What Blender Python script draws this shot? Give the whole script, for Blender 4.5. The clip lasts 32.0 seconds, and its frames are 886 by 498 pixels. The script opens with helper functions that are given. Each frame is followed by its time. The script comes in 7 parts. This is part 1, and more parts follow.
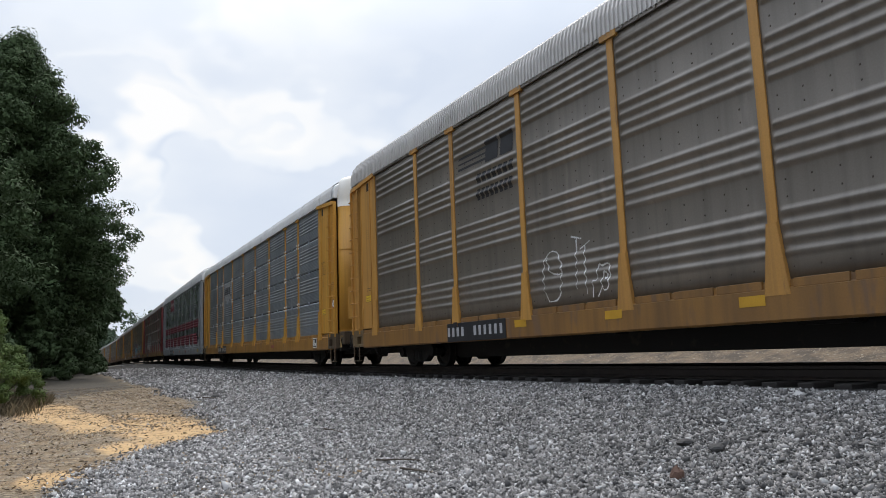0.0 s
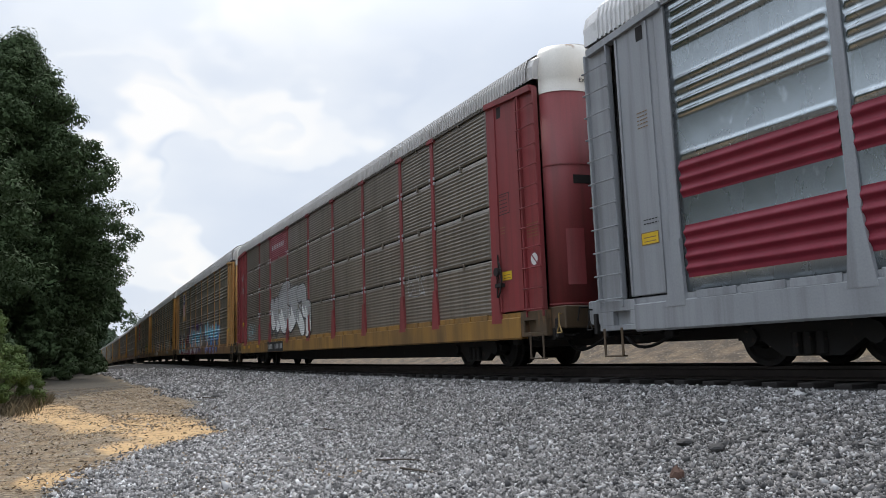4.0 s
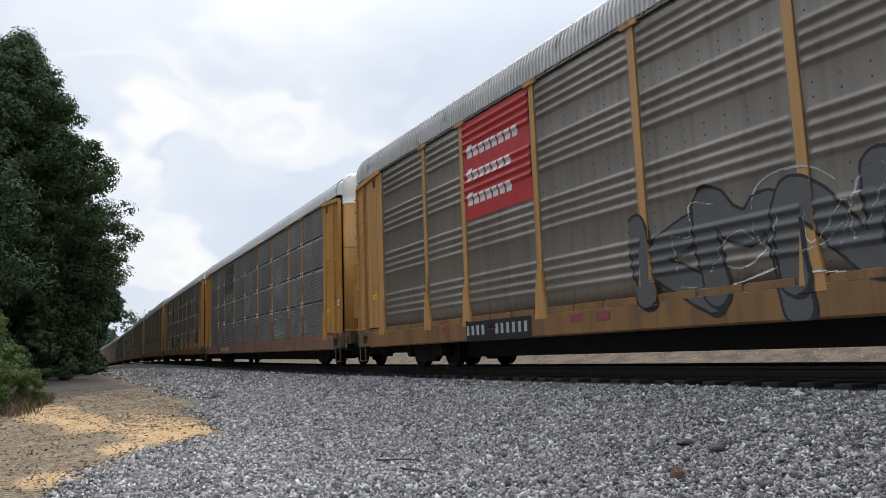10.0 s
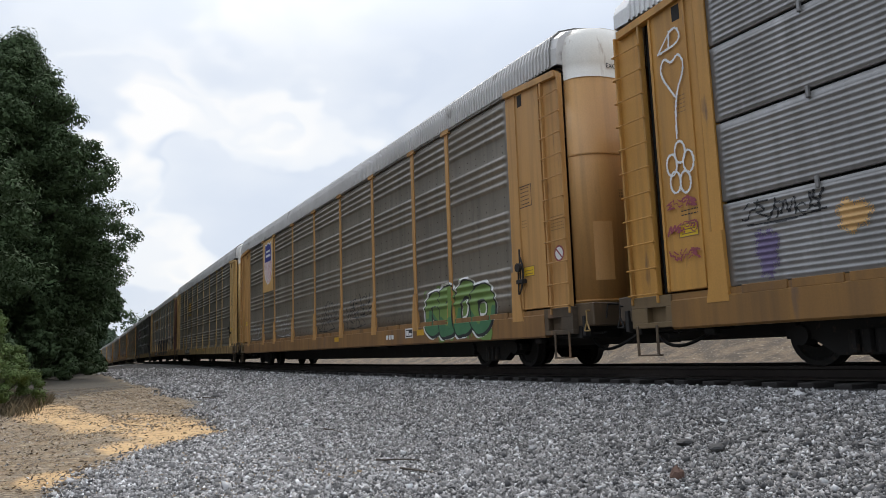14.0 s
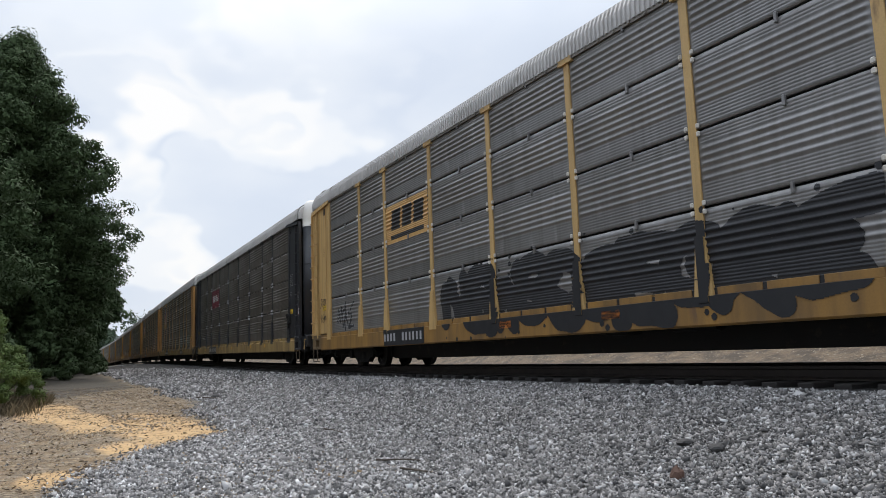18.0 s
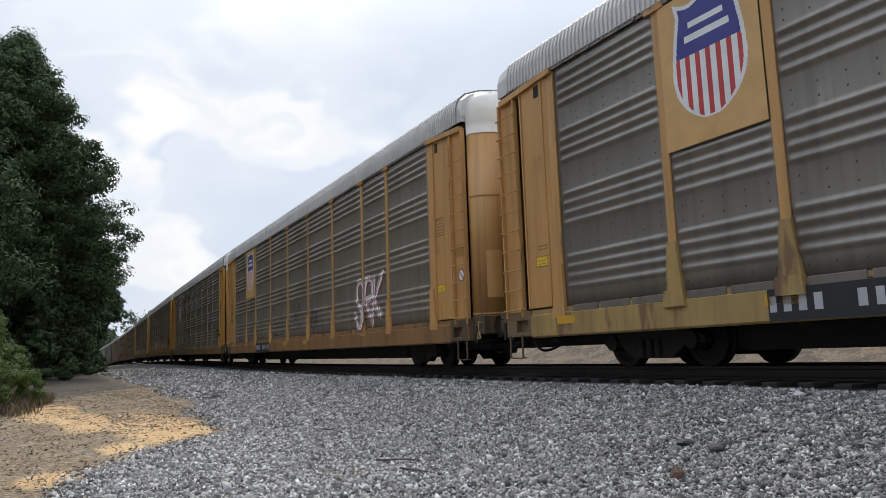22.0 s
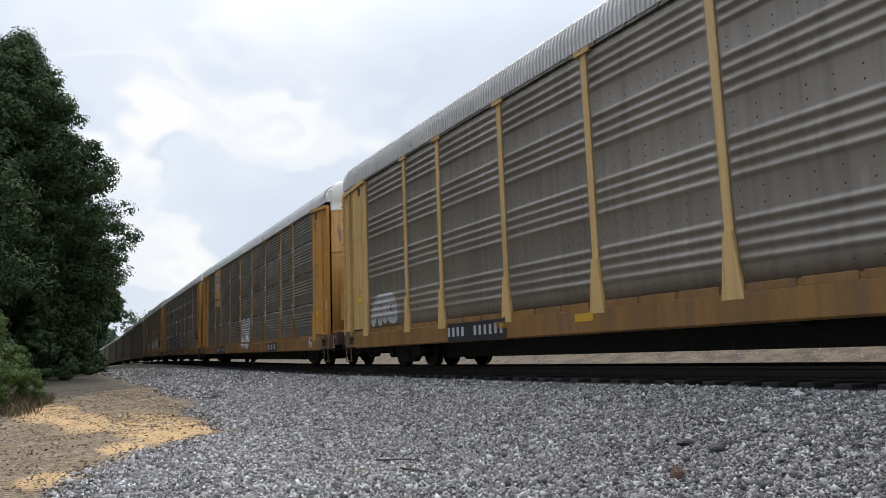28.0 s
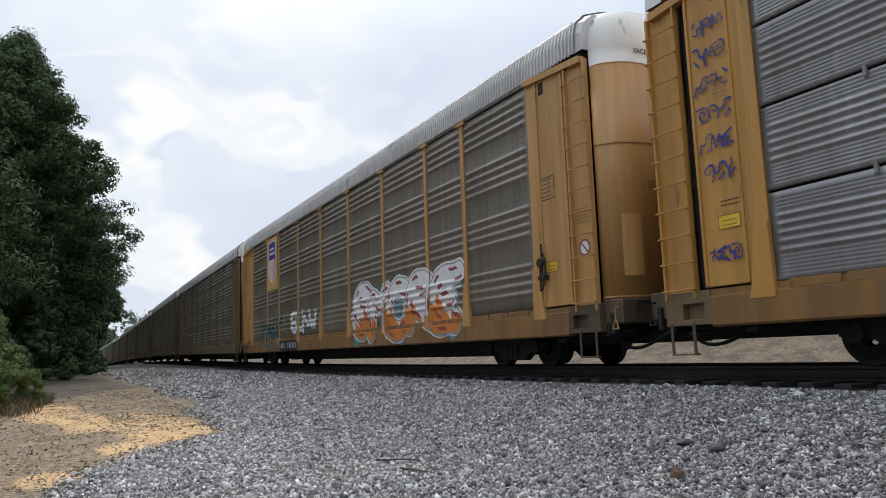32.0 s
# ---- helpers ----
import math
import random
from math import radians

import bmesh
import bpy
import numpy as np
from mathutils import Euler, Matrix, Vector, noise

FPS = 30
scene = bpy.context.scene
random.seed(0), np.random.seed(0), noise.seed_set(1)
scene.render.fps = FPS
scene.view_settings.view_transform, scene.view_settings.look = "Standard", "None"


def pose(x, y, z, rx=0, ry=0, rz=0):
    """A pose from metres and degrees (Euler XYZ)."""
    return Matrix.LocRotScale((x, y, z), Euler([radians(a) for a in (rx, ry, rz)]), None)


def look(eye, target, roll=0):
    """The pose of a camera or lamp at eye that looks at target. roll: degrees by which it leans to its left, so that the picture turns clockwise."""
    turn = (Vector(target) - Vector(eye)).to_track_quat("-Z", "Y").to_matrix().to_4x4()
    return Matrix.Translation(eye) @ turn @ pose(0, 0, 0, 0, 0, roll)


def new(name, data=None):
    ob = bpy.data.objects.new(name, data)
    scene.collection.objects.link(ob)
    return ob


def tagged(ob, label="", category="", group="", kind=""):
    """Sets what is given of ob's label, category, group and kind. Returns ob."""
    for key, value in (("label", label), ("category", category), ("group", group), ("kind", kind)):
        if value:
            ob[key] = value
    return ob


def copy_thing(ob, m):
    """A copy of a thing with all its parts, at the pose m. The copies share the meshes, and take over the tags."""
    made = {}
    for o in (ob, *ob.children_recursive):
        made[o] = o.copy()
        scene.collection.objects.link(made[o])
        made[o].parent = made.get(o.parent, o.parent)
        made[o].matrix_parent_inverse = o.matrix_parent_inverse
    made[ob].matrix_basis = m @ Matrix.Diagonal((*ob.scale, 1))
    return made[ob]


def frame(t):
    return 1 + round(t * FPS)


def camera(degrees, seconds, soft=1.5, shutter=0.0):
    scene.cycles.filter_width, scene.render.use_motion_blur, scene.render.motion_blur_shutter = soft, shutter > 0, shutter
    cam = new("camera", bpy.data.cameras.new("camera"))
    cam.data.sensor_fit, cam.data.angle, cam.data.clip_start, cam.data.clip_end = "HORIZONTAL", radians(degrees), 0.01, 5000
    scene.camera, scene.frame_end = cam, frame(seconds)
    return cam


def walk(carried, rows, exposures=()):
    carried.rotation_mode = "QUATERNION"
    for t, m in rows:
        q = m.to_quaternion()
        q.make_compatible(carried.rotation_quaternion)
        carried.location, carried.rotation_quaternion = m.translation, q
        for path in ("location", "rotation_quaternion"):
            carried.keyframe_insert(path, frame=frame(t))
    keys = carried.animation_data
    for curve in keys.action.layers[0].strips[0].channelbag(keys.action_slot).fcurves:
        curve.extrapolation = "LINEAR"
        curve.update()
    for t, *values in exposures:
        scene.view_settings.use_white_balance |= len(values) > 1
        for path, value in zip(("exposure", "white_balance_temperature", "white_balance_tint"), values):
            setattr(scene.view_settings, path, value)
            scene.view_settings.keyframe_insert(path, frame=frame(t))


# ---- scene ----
# ---- camera: it stands still beside the track ----
cam = camera(60.70, 32.0, soft=0.88, shutter=0.0)
EYE = (0.0, 0.0, 0.232)
STAND = look(EYE, (-8.769, 4.604, 1.612), -2.128)
walk(cam, [(0.0, STAND), (32.0, STAND)])

# ---- sky, sun and exposure ----
scene.view_settings.exposure = 0.0
SUN_AZ, SUN_EL = 166.0, 52.0          # degrees: towards the sun, from +X round to +Y
world = bpy.data.worlds.new("sky")
scene.world = world
world.use_nodes = True
wn, wl = world.node_tree.nodes, world.node_tree.links
wn.clear()
w_out = wn.new("ShaderNodeOutputWorld")
w_bg = wn.new("ShaderNodeBackground")
w_sky = wn.new("ShaderNodeTexSky")
w_sky.sky_type, w_sky.sun_disc = "NISHITA", False
w_sky.sun_elevation, w_sky.sun_rotation = radians(SUN_EL), radians(90 - SUN_AZ)
w_sky.air_density, w_sky.dust_density, w_sky.ozone_density = 1.2, 3.0, 1.0
w_gain = wn.new("ShaderNodeVectorMath")
w_gain.operation = "SCALE"
w_gain.inputs["Scale"].default_value = 0.11
w_co = wn.new("ShaderNodeTexCoord")


def sky_math(op, a, b=None, c=None):
    q = wn.new("ShaderNodeMath")
    q.operation = op
    for i, v in enumerate((a, b, c)):
        if isinstance(v, (int, float)):
            q.inputs[i].default_value = v
        elif v is not None:
            wl.new(v, q.inputs[i])
    return q.outputs[0]


def sky_noise(scale, detail, rough, flat, at):
    mp = wn.new("ShaderNodeMapping")
    mp.inputs["Scale"].default_value, mp.inputs["Location"].default_value = (1.0, 1.0, flat), at
    wl.new(w_co.outputs["Generated"], mp.inputs[0])
    q = wn.new("ShaderNodeTexNoise")
    q.inputs["Scale"].default_value, q.inputs["Detail"].default_value, q.inputs["Roughness"].default_value = scale, detail, rough
    wl.new(mp.outputs[0], q.inputs["Vector"])
    return q


# the veil of cloud is ragged: directions are pushed about a little before its thick and thin places are laid out
w_push = sky_noise(6.5, 3.0, 0.45, 1.6, (2.7, 0.4, 0.0))
w_mid = wn.new("ShaderNodeVectorMath")
w_mid.operation = "SUBTRACT"
w_mid.inputs[1].default_value = (0.5, 0.5, 0.5)
wl.new(w_push.outputs["Color"], w_mid.inputs[0])
w_way = wn.new("ShaderNodeVectorMath")
w_way.operation = "MULTIPLY_ADD"
w_way.inputs[1].default_value = (0.085, 0.085, 0.085)
wl.new(w_mid.outputs[0], w_way.inputs[0])
wl.new(w_co.outputs["Generated"], w_way.inputs[2])


def sky_place(way, wide, much, at=None):
    """A thin (much > 0) or thick (much < 0) place in the cloud, wide degrees across."""
    d = wn.new("ShaderNodeVectorMath")
    d.operation = "DOT_PRODUCT"
    d.inputs[1].default_value = Vector(way).normalized()
    wl.new(at or w_way.outputs[0], d.inputs[0])
    r_ = wn.new("ShaderNodeMapRange")
    r_.interpolation_type = "SMOOTHSTEP"
    r_.inputs[1].default_value, r_.inputs[2].default_value = math.cos(radians(wide)), 1.0
    r_.inputs[3].default_value, r_.inputs[4].default_value = 0.0, much
    wl.new(d.outputs["Value"], r_.inputs[0])
    return r_.outputs[0]


w_veil = sky_math("MULTIPLY_ADD", sky_noise(3.6, 5.0, 0.48, 2.0, (0.3, 1.9, 0.6)).outputs[0], 0.55, 0.13)
PLACES = [((-0.86, 0.20, 0.47), 26, 0.20), ((-0.885, 0.235, 0.40), 10, 0.13), ((-0.923, 0.141, 0.358), 7, 0.12), ((-0.98, 0.121, 0.16), 6, 0.24), ((-0.951, 0.201, 0.235), 6, 0.19), ((-0.912, 0.345, 0.222), 6, 0.05),
          ((-0.903, 0.305, 0.303), 9, -0.10), ((-0.959, 0.101, 0.264), 5, -0.15), ((-0.779, 0.498, 0.381), 14, -0.06), ((-0.924, 0.028, 0.383), 7, -0.08)]
for way_, wide_, much_ in PLACES:
    w_veil = sky_math("ADD", w_veil, sky_place(way_, wide_, much_))
w_ramp = wn.new("ShaderNodeValToRGB")
w_ramp.color_ramp.elements[0].position, w_ramp.color_ramp.elements[0].color = 0.15, (0.62, 0.70, 0.845, 1)
w_ramp.color_ramp.elements[1].position, w_ramp.color_ramp.elements[1].color = 0.95, (1.0, 1.0, 1.0, 1)
for at_, col_ in ((0.42, (0.705, 0.78, 0.905)), (0.66, (0.85, 0.90, 0.972))):
    w_ramp.color_ramp.elements.new(at_).color = (*col_, 1)
wl.new(w_veil, w_ramp.inputs[0])
w_mix = wn.new("ShaderNodeMix")
w_mix.data_type = "RGBA"
w_mix.inputs[0].default_value = 0.94
wl.new(w_sky.outputs[0], w_gain.inputs[0])
wl.new(w_gain.outputs[0], w_mix.inputs[6])
wl.new(w_ramp.outputs[0], w_mix.inputs[7])
wl.new(w_mix.outputs[2], w_bg.inputs[0])
# an overcast sky grows brighter towards the zenith, and round the hidden sun
w_sep = wn.new("ShaderNodeSeparateXYZ")
wl.new(w_co.outputs["Generated"], w_sep.inputs[0])
w_up = wn.new("ShaderNodeMapRange")
w_up.interpolation_type = "SMOOTHSTEP"
w_up.inputs[1].default_value, w_up.inputs[2].default_value = 0.34, 0.86
w_up.inputs[3].default_value, w_up.inputs[4].default_value = 1.0, 2.15
wl.new(w_sep.outputs[2], w_up.inputs[0])
wl.new(w_up.outputs[0], w_bg.inputs[1])
wl.new(w_bg.outputs[0], w_out.inputs[0])

sun_data = bpy.data.lights.new("sun", "SUN")
sun_data.energy, sun_data.angle, sun_data.color = 1.8, radians(16), (1.0, 0.945, 0.87)
sun = new("sun", sun_data)
SUN_DIR = Vector((math.cos(radians(SUN_AZ)) * math.cos(radians(SUN_EL)), math.sin(radians(SUN_AZ)) * math.cos(radians(SUN_EL)), math.sin(radians(SUN_EL))))
sun.matrix_world = look(SUN_DIR * 60, (0, 0, 0))


# ---- materials ----
def nodes_of(name):
    m = bpy.data.materials.new(name)
    m.use_nodes = True
    t = m.node_tree
    return m, t.nodes, t.links, t.nodes["Principled BSDF"]


def surface(name, base, second, third=None, rough=0.6, metal=0.0, scale=1.0, stretch=(1, 1, 1), bump=0.15, fine=40.0, amount=0.5, spread=0.0, space="Object", wear=0.62, rough_var=0.15, streak=0.0, spec=0.5):
    """Base colour broken up by a coarse and a fine noise, worn through in spots to a third colour."""
    m, n, l, b = nodes_of(name)
    co = n.new("ShaderNodeTexCoord")
    mp = n.new("ShaderNodeMapping")
    mp.inputs["Scale"].default_value = stretch
    l.new(co.outputs[space], mp.inputs[0])
    oi = n.new("ShaderNodeObjectInfo")
    shift = n.new("ShaderNodeVectorMath")
    shift.operation = "ADD"
    mul = n.new("ShaderNodeMath")
    mul.operation = "MULTIPLY"
    mul.inputs[1].default_value = 37.0
    l.new(oi.outputs["Random"], mul.inputs[0])
    l.new(mp.outputs[0], shift.inputs[0])
    if space == "Object":
        l.new(mul.outputs[0], shift.inputs[1])
    big = n.new("ShaderNodeTexNoise")
    big.inputs["Scale"].default_value, big.inputs["Detail"].default_value = scale, 5.0
    l.new(shift.outputs[0], big.inputs["Vector"])
    small = n.new("ShaderNodeTexNoise")
    small.inputs["Scale"].default_value, small.inputs["Detail"].default_value = fine, 4.0
    l.new(co.outputs[space], small.inputs["Vector"])
    r1 = n.new("ShaderNodeMapRange")
    r1.inputs[1].default_value, r1.inputs[2].default_value = 0.35, 0.68
    l.new(big.outputs[0], r1.inputs[0])
    mix = n.new("ShaderNodeMix")
    mix.data_type = "RGBA"
    mix.inputs[6].default_value, mix.inputs[7].default_value = (*base, 1), (*second, 1)
    fac = n.new("ShaderNodeMath")
    fac.operation = "MULTIPLY"
    fac.inputs[1].default_value = amount
    l.new(r1.outputs[0], fac.inputs[0])
    l.new(fac.outputs[0], mix.inputs[0])
    last = mix.outputs[2]
    if third:
        spot = n.new("ShaderNodeTexNoise")
        spot.inputs["Scale"].default_value, spot.inputs["Detail"].default_value = scale * 2.3, 8.0
        l.new(shift.outputs[0], spot.inputs["Vector"])
        r2 = n.new("ShaderNodeMapRange")
        r2.inputs[1].default_value, r2.inputs[2].default_value = wear, wear + 0.08
        l.new(spot.outputs[0], r2.inputs[0])
        mx2 = n.new("ShaderNodeMix")
        mx2.data_type = "RGBA"
        mx2.inputs[7].default_value = (*third, 1)
        l.new(r2.outputs[0], mx2.inputs[0])
        l.new(last, mx2.inputs[6])
        last = mx2.outputs[2]
    if streak:
        # grime washed down the sheet in thin runs
        smap = n.new("ShaderNodeMapping")
        smap.inputs["Scale"].default_value = (7.0, 7.0, 0.32)
        l.new(co.outputs[space], smap.inputs[0])
        sadd = n.new("ShaderNodeVectorMath")
        sadd.operation = "ADD"
        l.new(smap.outputs[0], sadd.inputs[0])
        l.new(mul.outputs[0], sadd.inputs[1])
        sn = n.new("ShaderNodeTexNoise")
        sn.inputs["Scale"].default_value, sn.inputs["Detail"].default_value = 1.0, 6.0
        l.new(sadd.outputs[0], sn.inputs["Vector"])
        sr = n.new("ShaderNodeMapRange")
        sr.inputs[1].default_value, sr.inputs[2].default_value = 0.46, 0.72
        sr.inputs[4].default_value = streak
        l.new(sn.outputs[0], sr.inputs[0])
        smx = n.new("ShaderNodeMix")
        smx.data_type = "RGBA"
        smx.inputs[7].default_value = (0.040, 0.030, 0.022, 1)
        l.new(sr.outputs[0], smx.inputs[0])
        l.new(last, smx.inputs[6])
        last = smx.outputs[2]
    hs = n.new("ShaderNodeHueSaturation")
    val = n.new("ShaderNodeMapRange")
    val.inputs[3].default_value, val.inputs[4].default_value = 1.0 - spread, 1.0 + spread
    l.new(oi.outputs["Random"], val.inputs[0])
    grain = n.new("ShaderNodeMapRange")
    grain.inputs[3].default_value, grain.inputs[4].default_value = 0.86, 1.14
    l.new(small.outputs[0], grain.inputs[0])
    vm = n.new("ShaderNodeMath")
    vm.operation = "MULTIPLY"
    l.new(val.outputs[0], vm.inputs[0])
    l.new(grain.outputs[0], vm.inputs[1])
    l.new(vm.outputs[0], hs.inputs["Value"])
    l.new(last, hs.inputs["Color"])
    l.new(hs.outputs[0], b.inputs["Base Color"])
    rr = n.new("ShaderNodeMapRange")
    rr.inputs[3].default_value, rr.inputs[4].default_value = max(0.05, rough - rough_var), min(1, rough + rough_var)
    l.new(big.outputs[0], rr.inputs[0])
    l.new(rr.outputs[0], b.inputs["Roughness"])
    b.inputs["Metallic"].default_value = metal
    b.inputs["Specular IOR Level"].default_value = spec
    if bump:
        bp = n.new("ShaderNodeBump")
        bp.inputs["Strength"].default_value, bp.inputs["Distance"].default_value = bump, 0.01
        l.new(small.outputs[0], bp.inputs["Height"])
        l.new(bp.outputs[0], b.inputs["Normal"])
    return m


STREAK = (1.0, 1.0, 0.22)
RUST = (0.17, 0.095, 0.048)


def car_paint(name, base, dark, wear=0.66, rough=0.54):
    return surface(name, base, dark, RUST, rough=rough, scale=1.6, stretch=STREAK, bump=0.08, amount=0.6, wear=wear - 0.01, streak=0.30, spec=0.5)


PAINTS = {
    "yellow": car_paint("yellow_paint", (0.50, 0.256, 0.054), (0.38, 0.186, 0.044)),
    "bright": car_paint("bright_yellow_paint", (0.54, 0.272, 0.036), (0.44, 0.212, 0.031), 0.74, 0.55),
    "tan": car_paint("tan_paint", (0.50, 0.270, 0.088), (0.385, 0.200, 0.067), 0.68),
    "pale": car_paint("pale_yellow_paint", (0.57, 0.370, 0.145), (0.45, 0.285, 0.110), 0.68),
    "silver": car_paint("grey_paint", (0.33, 0.34, 0.35), (0.24, 0.25, 0.26), 0.80, 0.4),
    "red": car_paint("faded_red_paint", (0.27, 0.045, 0.048), (0.15, 0.04, 0.036), 0.68),
    "black": car_paint("black_paint", (0.022, 0.023, 0.027), (0.035, 0.034, 0.035), 0.80, 0.42),
    "maroon": car_paint("maroon_paint", (0.105, 0.046, 0.036), (0.07, 0.032, 0.026), 0.72),
    "rusty": car_paint("rusty_pink_paint", (0.25, 0.135, 0.085), (0.16, 0.08, 0.05), 0.56),
    "rustyellow": car_paint("rusty_yellow_paint", (0.258, 0.128, 0.032), (0.123, 0.064, 0.024), 0.59),
    "rusttan": car_paint("rusty_tan_paint", (0.260, 0.133, 0.044), (0.123, 0.066, 0.029), 0.59),
    "patchy": car_paint("patchy_yellow_paint", (0.38, 0.25, 0.085), (0.15, 0.092, 0.042), 0.56),
    "brightsill": car_paint("grimy_yellow_paint", (0.340, 0.165, 0.028), (0.200, 0.095, 0.025), 0.60),
    # far cars: the woods' shade is in this brown; also grime on sill ends
    "dim": car_paint("shaded_grimy_brown_paint", (0.17, 0.115, 0.055), (0.10, 0.066, 0.036), 0.62),
    "grimy": car_paint("grimy_end_paint", (0.10, 0.066, 0.036), (0.045, 0.036, 0.028), 0.60),
    "soot": car_paint("sooty_yellow_paint", (0.34, 0.18, 0.042), (0.05, 0.04, 0.032), 0.64),
}
SHEETS = {
    "dark": surface("weathered_sheet", (0.182, 0.157, 0.127), (0.131, 0.113, 0.090), (0.212, 0.185, 0.153), rough=0.40, metal=0.32, spec=1.0, scale=1.1, stretch=(1, 1, 0.3), bump=0.1, amount=0.7, spread=0.08, wear=0.66, streak=0.3),
    "brown": surface("grimy_sheet", (0.210, 0.178, 0.138), (0.148, 0.124, 0.095), (0.245, 0.211, 0.170), rough=0.43, metal=0.30, spec=1.0, scale=1.1, stretch=(1, 1, 0.3), bump=0.1, amount=0.7, spread=0.08, wear=0.66, streak=0.35),
    "blue": surface("clean_sheet", (0.275, 0.30, 0.325), (0.215, 0.233, 0.25), (0.34, 0.36, 0.38), rough=0.36, metal=0.5, scale=1.4, stretch=(1, 1, 0.4), bump=0.06, amount=0.7, spread=0.06),
    "teal": surface("teal_grey_sheet", (0.182, 0.172, 0.155), (0.136, 0.127, 0.113), (0.212, 0.203, 0.185), rough=0.35, metal=0.36, spec=1.0, scale=1.1, stretch=(1, 1, 0.3), bump=0.08, amount=0.7, spread=0.06, streak=0.25),
    "shiny": surface("galvanised_sheet", (0.396, 0.432, 0.444), (0.300, 0.330, 0.342), (0.480, 0.516, 0.528), rough=0.27, metal=0.93, scale=2.4, stretch=(1, 1, 0.5), bump=0.03, amount=0.6, spread=0.05, rough_var=0.08),
    "sooty": surface("sooty_sheet", (0.130, 0.108, 0.086), (0.092, 0.076, 0.060), (0.168, 0.147, 0.122), rough=0.40, metal=0.32, spec=1.0, scale=1.1, stretch=(1, 1, 0.3), bump=0.1, amount=0.7, spread=0.08, wear=0.66, streak=0.3),
    "grey": surface("grey_sheet", (0.221, 0.212, 0.202), (0.159, 0.151, 0.142), (0.263, 0.251, 0.241), rough=0.38, metal=0.32, spec=1.0, scale=1.2, stretch=(1, 1, 0.35), bump=0.08, amount=0.7, spread=0.07, streak=0.25),
}
ROOF_WHITE = surface("pale_roof", (0.74, 0.735, 0.72), (0.63, 0.625, 0.61), (0.50, 0.485, 0.46), rough=0.5, metal=0.1, scale=0.8, bump=0.05, amount=0.7)
ROOF_GREY = surface("galvanised_roof", (0.56, 0.54, 0.515), (0.45, 0.43, 0.405), (0.34, 0.315, 0.285), rough=0.5, metal=0.15, scale=0.8, bump=0.05, amount=0.7)
WHITE = surface("dirty_white_paint", (0.68, 0.645, 0.58), (0.52, 0.48, 0.41), (0.34, 0.26, 0.19), rough=0.5, scale=1.8, stretch=STREAK, bump=0.05, amount=0.6)
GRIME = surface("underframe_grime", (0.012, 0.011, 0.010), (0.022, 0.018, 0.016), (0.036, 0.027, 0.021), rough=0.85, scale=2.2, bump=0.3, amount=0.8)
STEEL = surface("wheel_steel", (0.012, 0.011, 0.010), (0.024, 0.020, 0.017), (0.042, 0.028, 0.021), rough=0.8, metal=0.2, scale=4.0, bump=0.1)
RAIL_SIDE = surface("rail_steel", (0.034, 0.025, 0.021), (0.024, 0.020, 0.018), (0.055, 0.036, 0.027), rough=0.65, metal=0.4, scale=5.0, bump=0.15, space="Object")
RIVET = surface("rusty_rivets", (0.075, 0.055, 0.042), (0.05, 0.038, 0.030), rough=0.8, scale=3.0, bump=0.1)
RUBBER = surface("black_rubber", (0.015, 0.015, 0.016), (0.03, 0.028, 0.027), rough=0.7, scale=5.0, bump=0.1)
TIE_WOOD = surface("creosoted_wood", (0.022, 0.019, 0.017), (0.034, 0.029, 0.026), (0.05, 0.044, 0.039), rough=0.85, scale=3.0, stretch=(4, 0.6, 4), bump=0.5, spread=0.25)


def flat_paint(name, col, rough=0.55):
    return surface(name, col, tuple(c * 0.78 for c in col), rough=rough, scale=3.0, bump=0.03, amount=0.6, fine=60)


INK = {
    "black": flat_paint("black_ink", (0.016, 0.016, 0.018)),
    "white": flat_paint("white_ink", (0.70, 0.70, 0.68)),
    "grey": flat_paint("grey_ink", (0.26, 0.26, 0.27)),
    "silverink": flat_paint("silver_ink", (0.42, 0.42, 0.43), 0.4),
    "blue": flat_paint("blue_ink", (0.035, 0.19, 0.52)),
    "cyan": flat_paint("cyan_ink", (0.16, 0.50, 0.62)),
    "pale_blue": flat_paint("pale_blue_ink", (0.38, 0.58, 0.63)),
    "purple": flat_paint("purple_ink", (0.12, 0.055, 0.22)),
    "dull_purple": flat_paint("dull_purple_ink", (0.14, 0.105, 0.20)),
    "red": flat_paint("red_ink", (0.46, 0.035, 0.035)),
    "dull_red": flat_paint("dull_red_ink", (0.26, 0.055, 0.07)),
    "crimson": flat_paint("crimson_ink", (0.225, 0.010, 0.028)),
    "orange": flat_paint("orange_ink", (0.60, 0.19, 0.03)),
    "green": flat_paint("green_ink", (0.15, 0.24, 0.06)),
    "dark_green": flat_paint("dark_green_ink", (0.06, 0.17, 0.08)),
    "teal": flat_paint("teal_ink", (0.05, 0.26, 0.30)),
    "navy": flat_paint("navy_ink", (0.03, 0.035, 0.20)),
    "gold": flat_paint("gold_ink", (0.55, 0.30, 0.02)),
    "sticker": flat_paint("yellow_sticker", (0.70, 0.45, 0.02)),
    "tan": flat_paint("tan_ink", (0.56, 0.33, 0.12)),
    "patch": flat_paint("pale_patch_ink", (0.34, 0.34, 0.335)),
    "dark_patch": flat_paint("dark_patch_ink", (0.10, 0.098, 0.093)),
    "maroon": flat_paint("maroon_ink", (0.20, 0.03, 0.045)),
    "faint": flat_paint("faint_brown_ink", (0.24, 0.14, 0.05)),
}


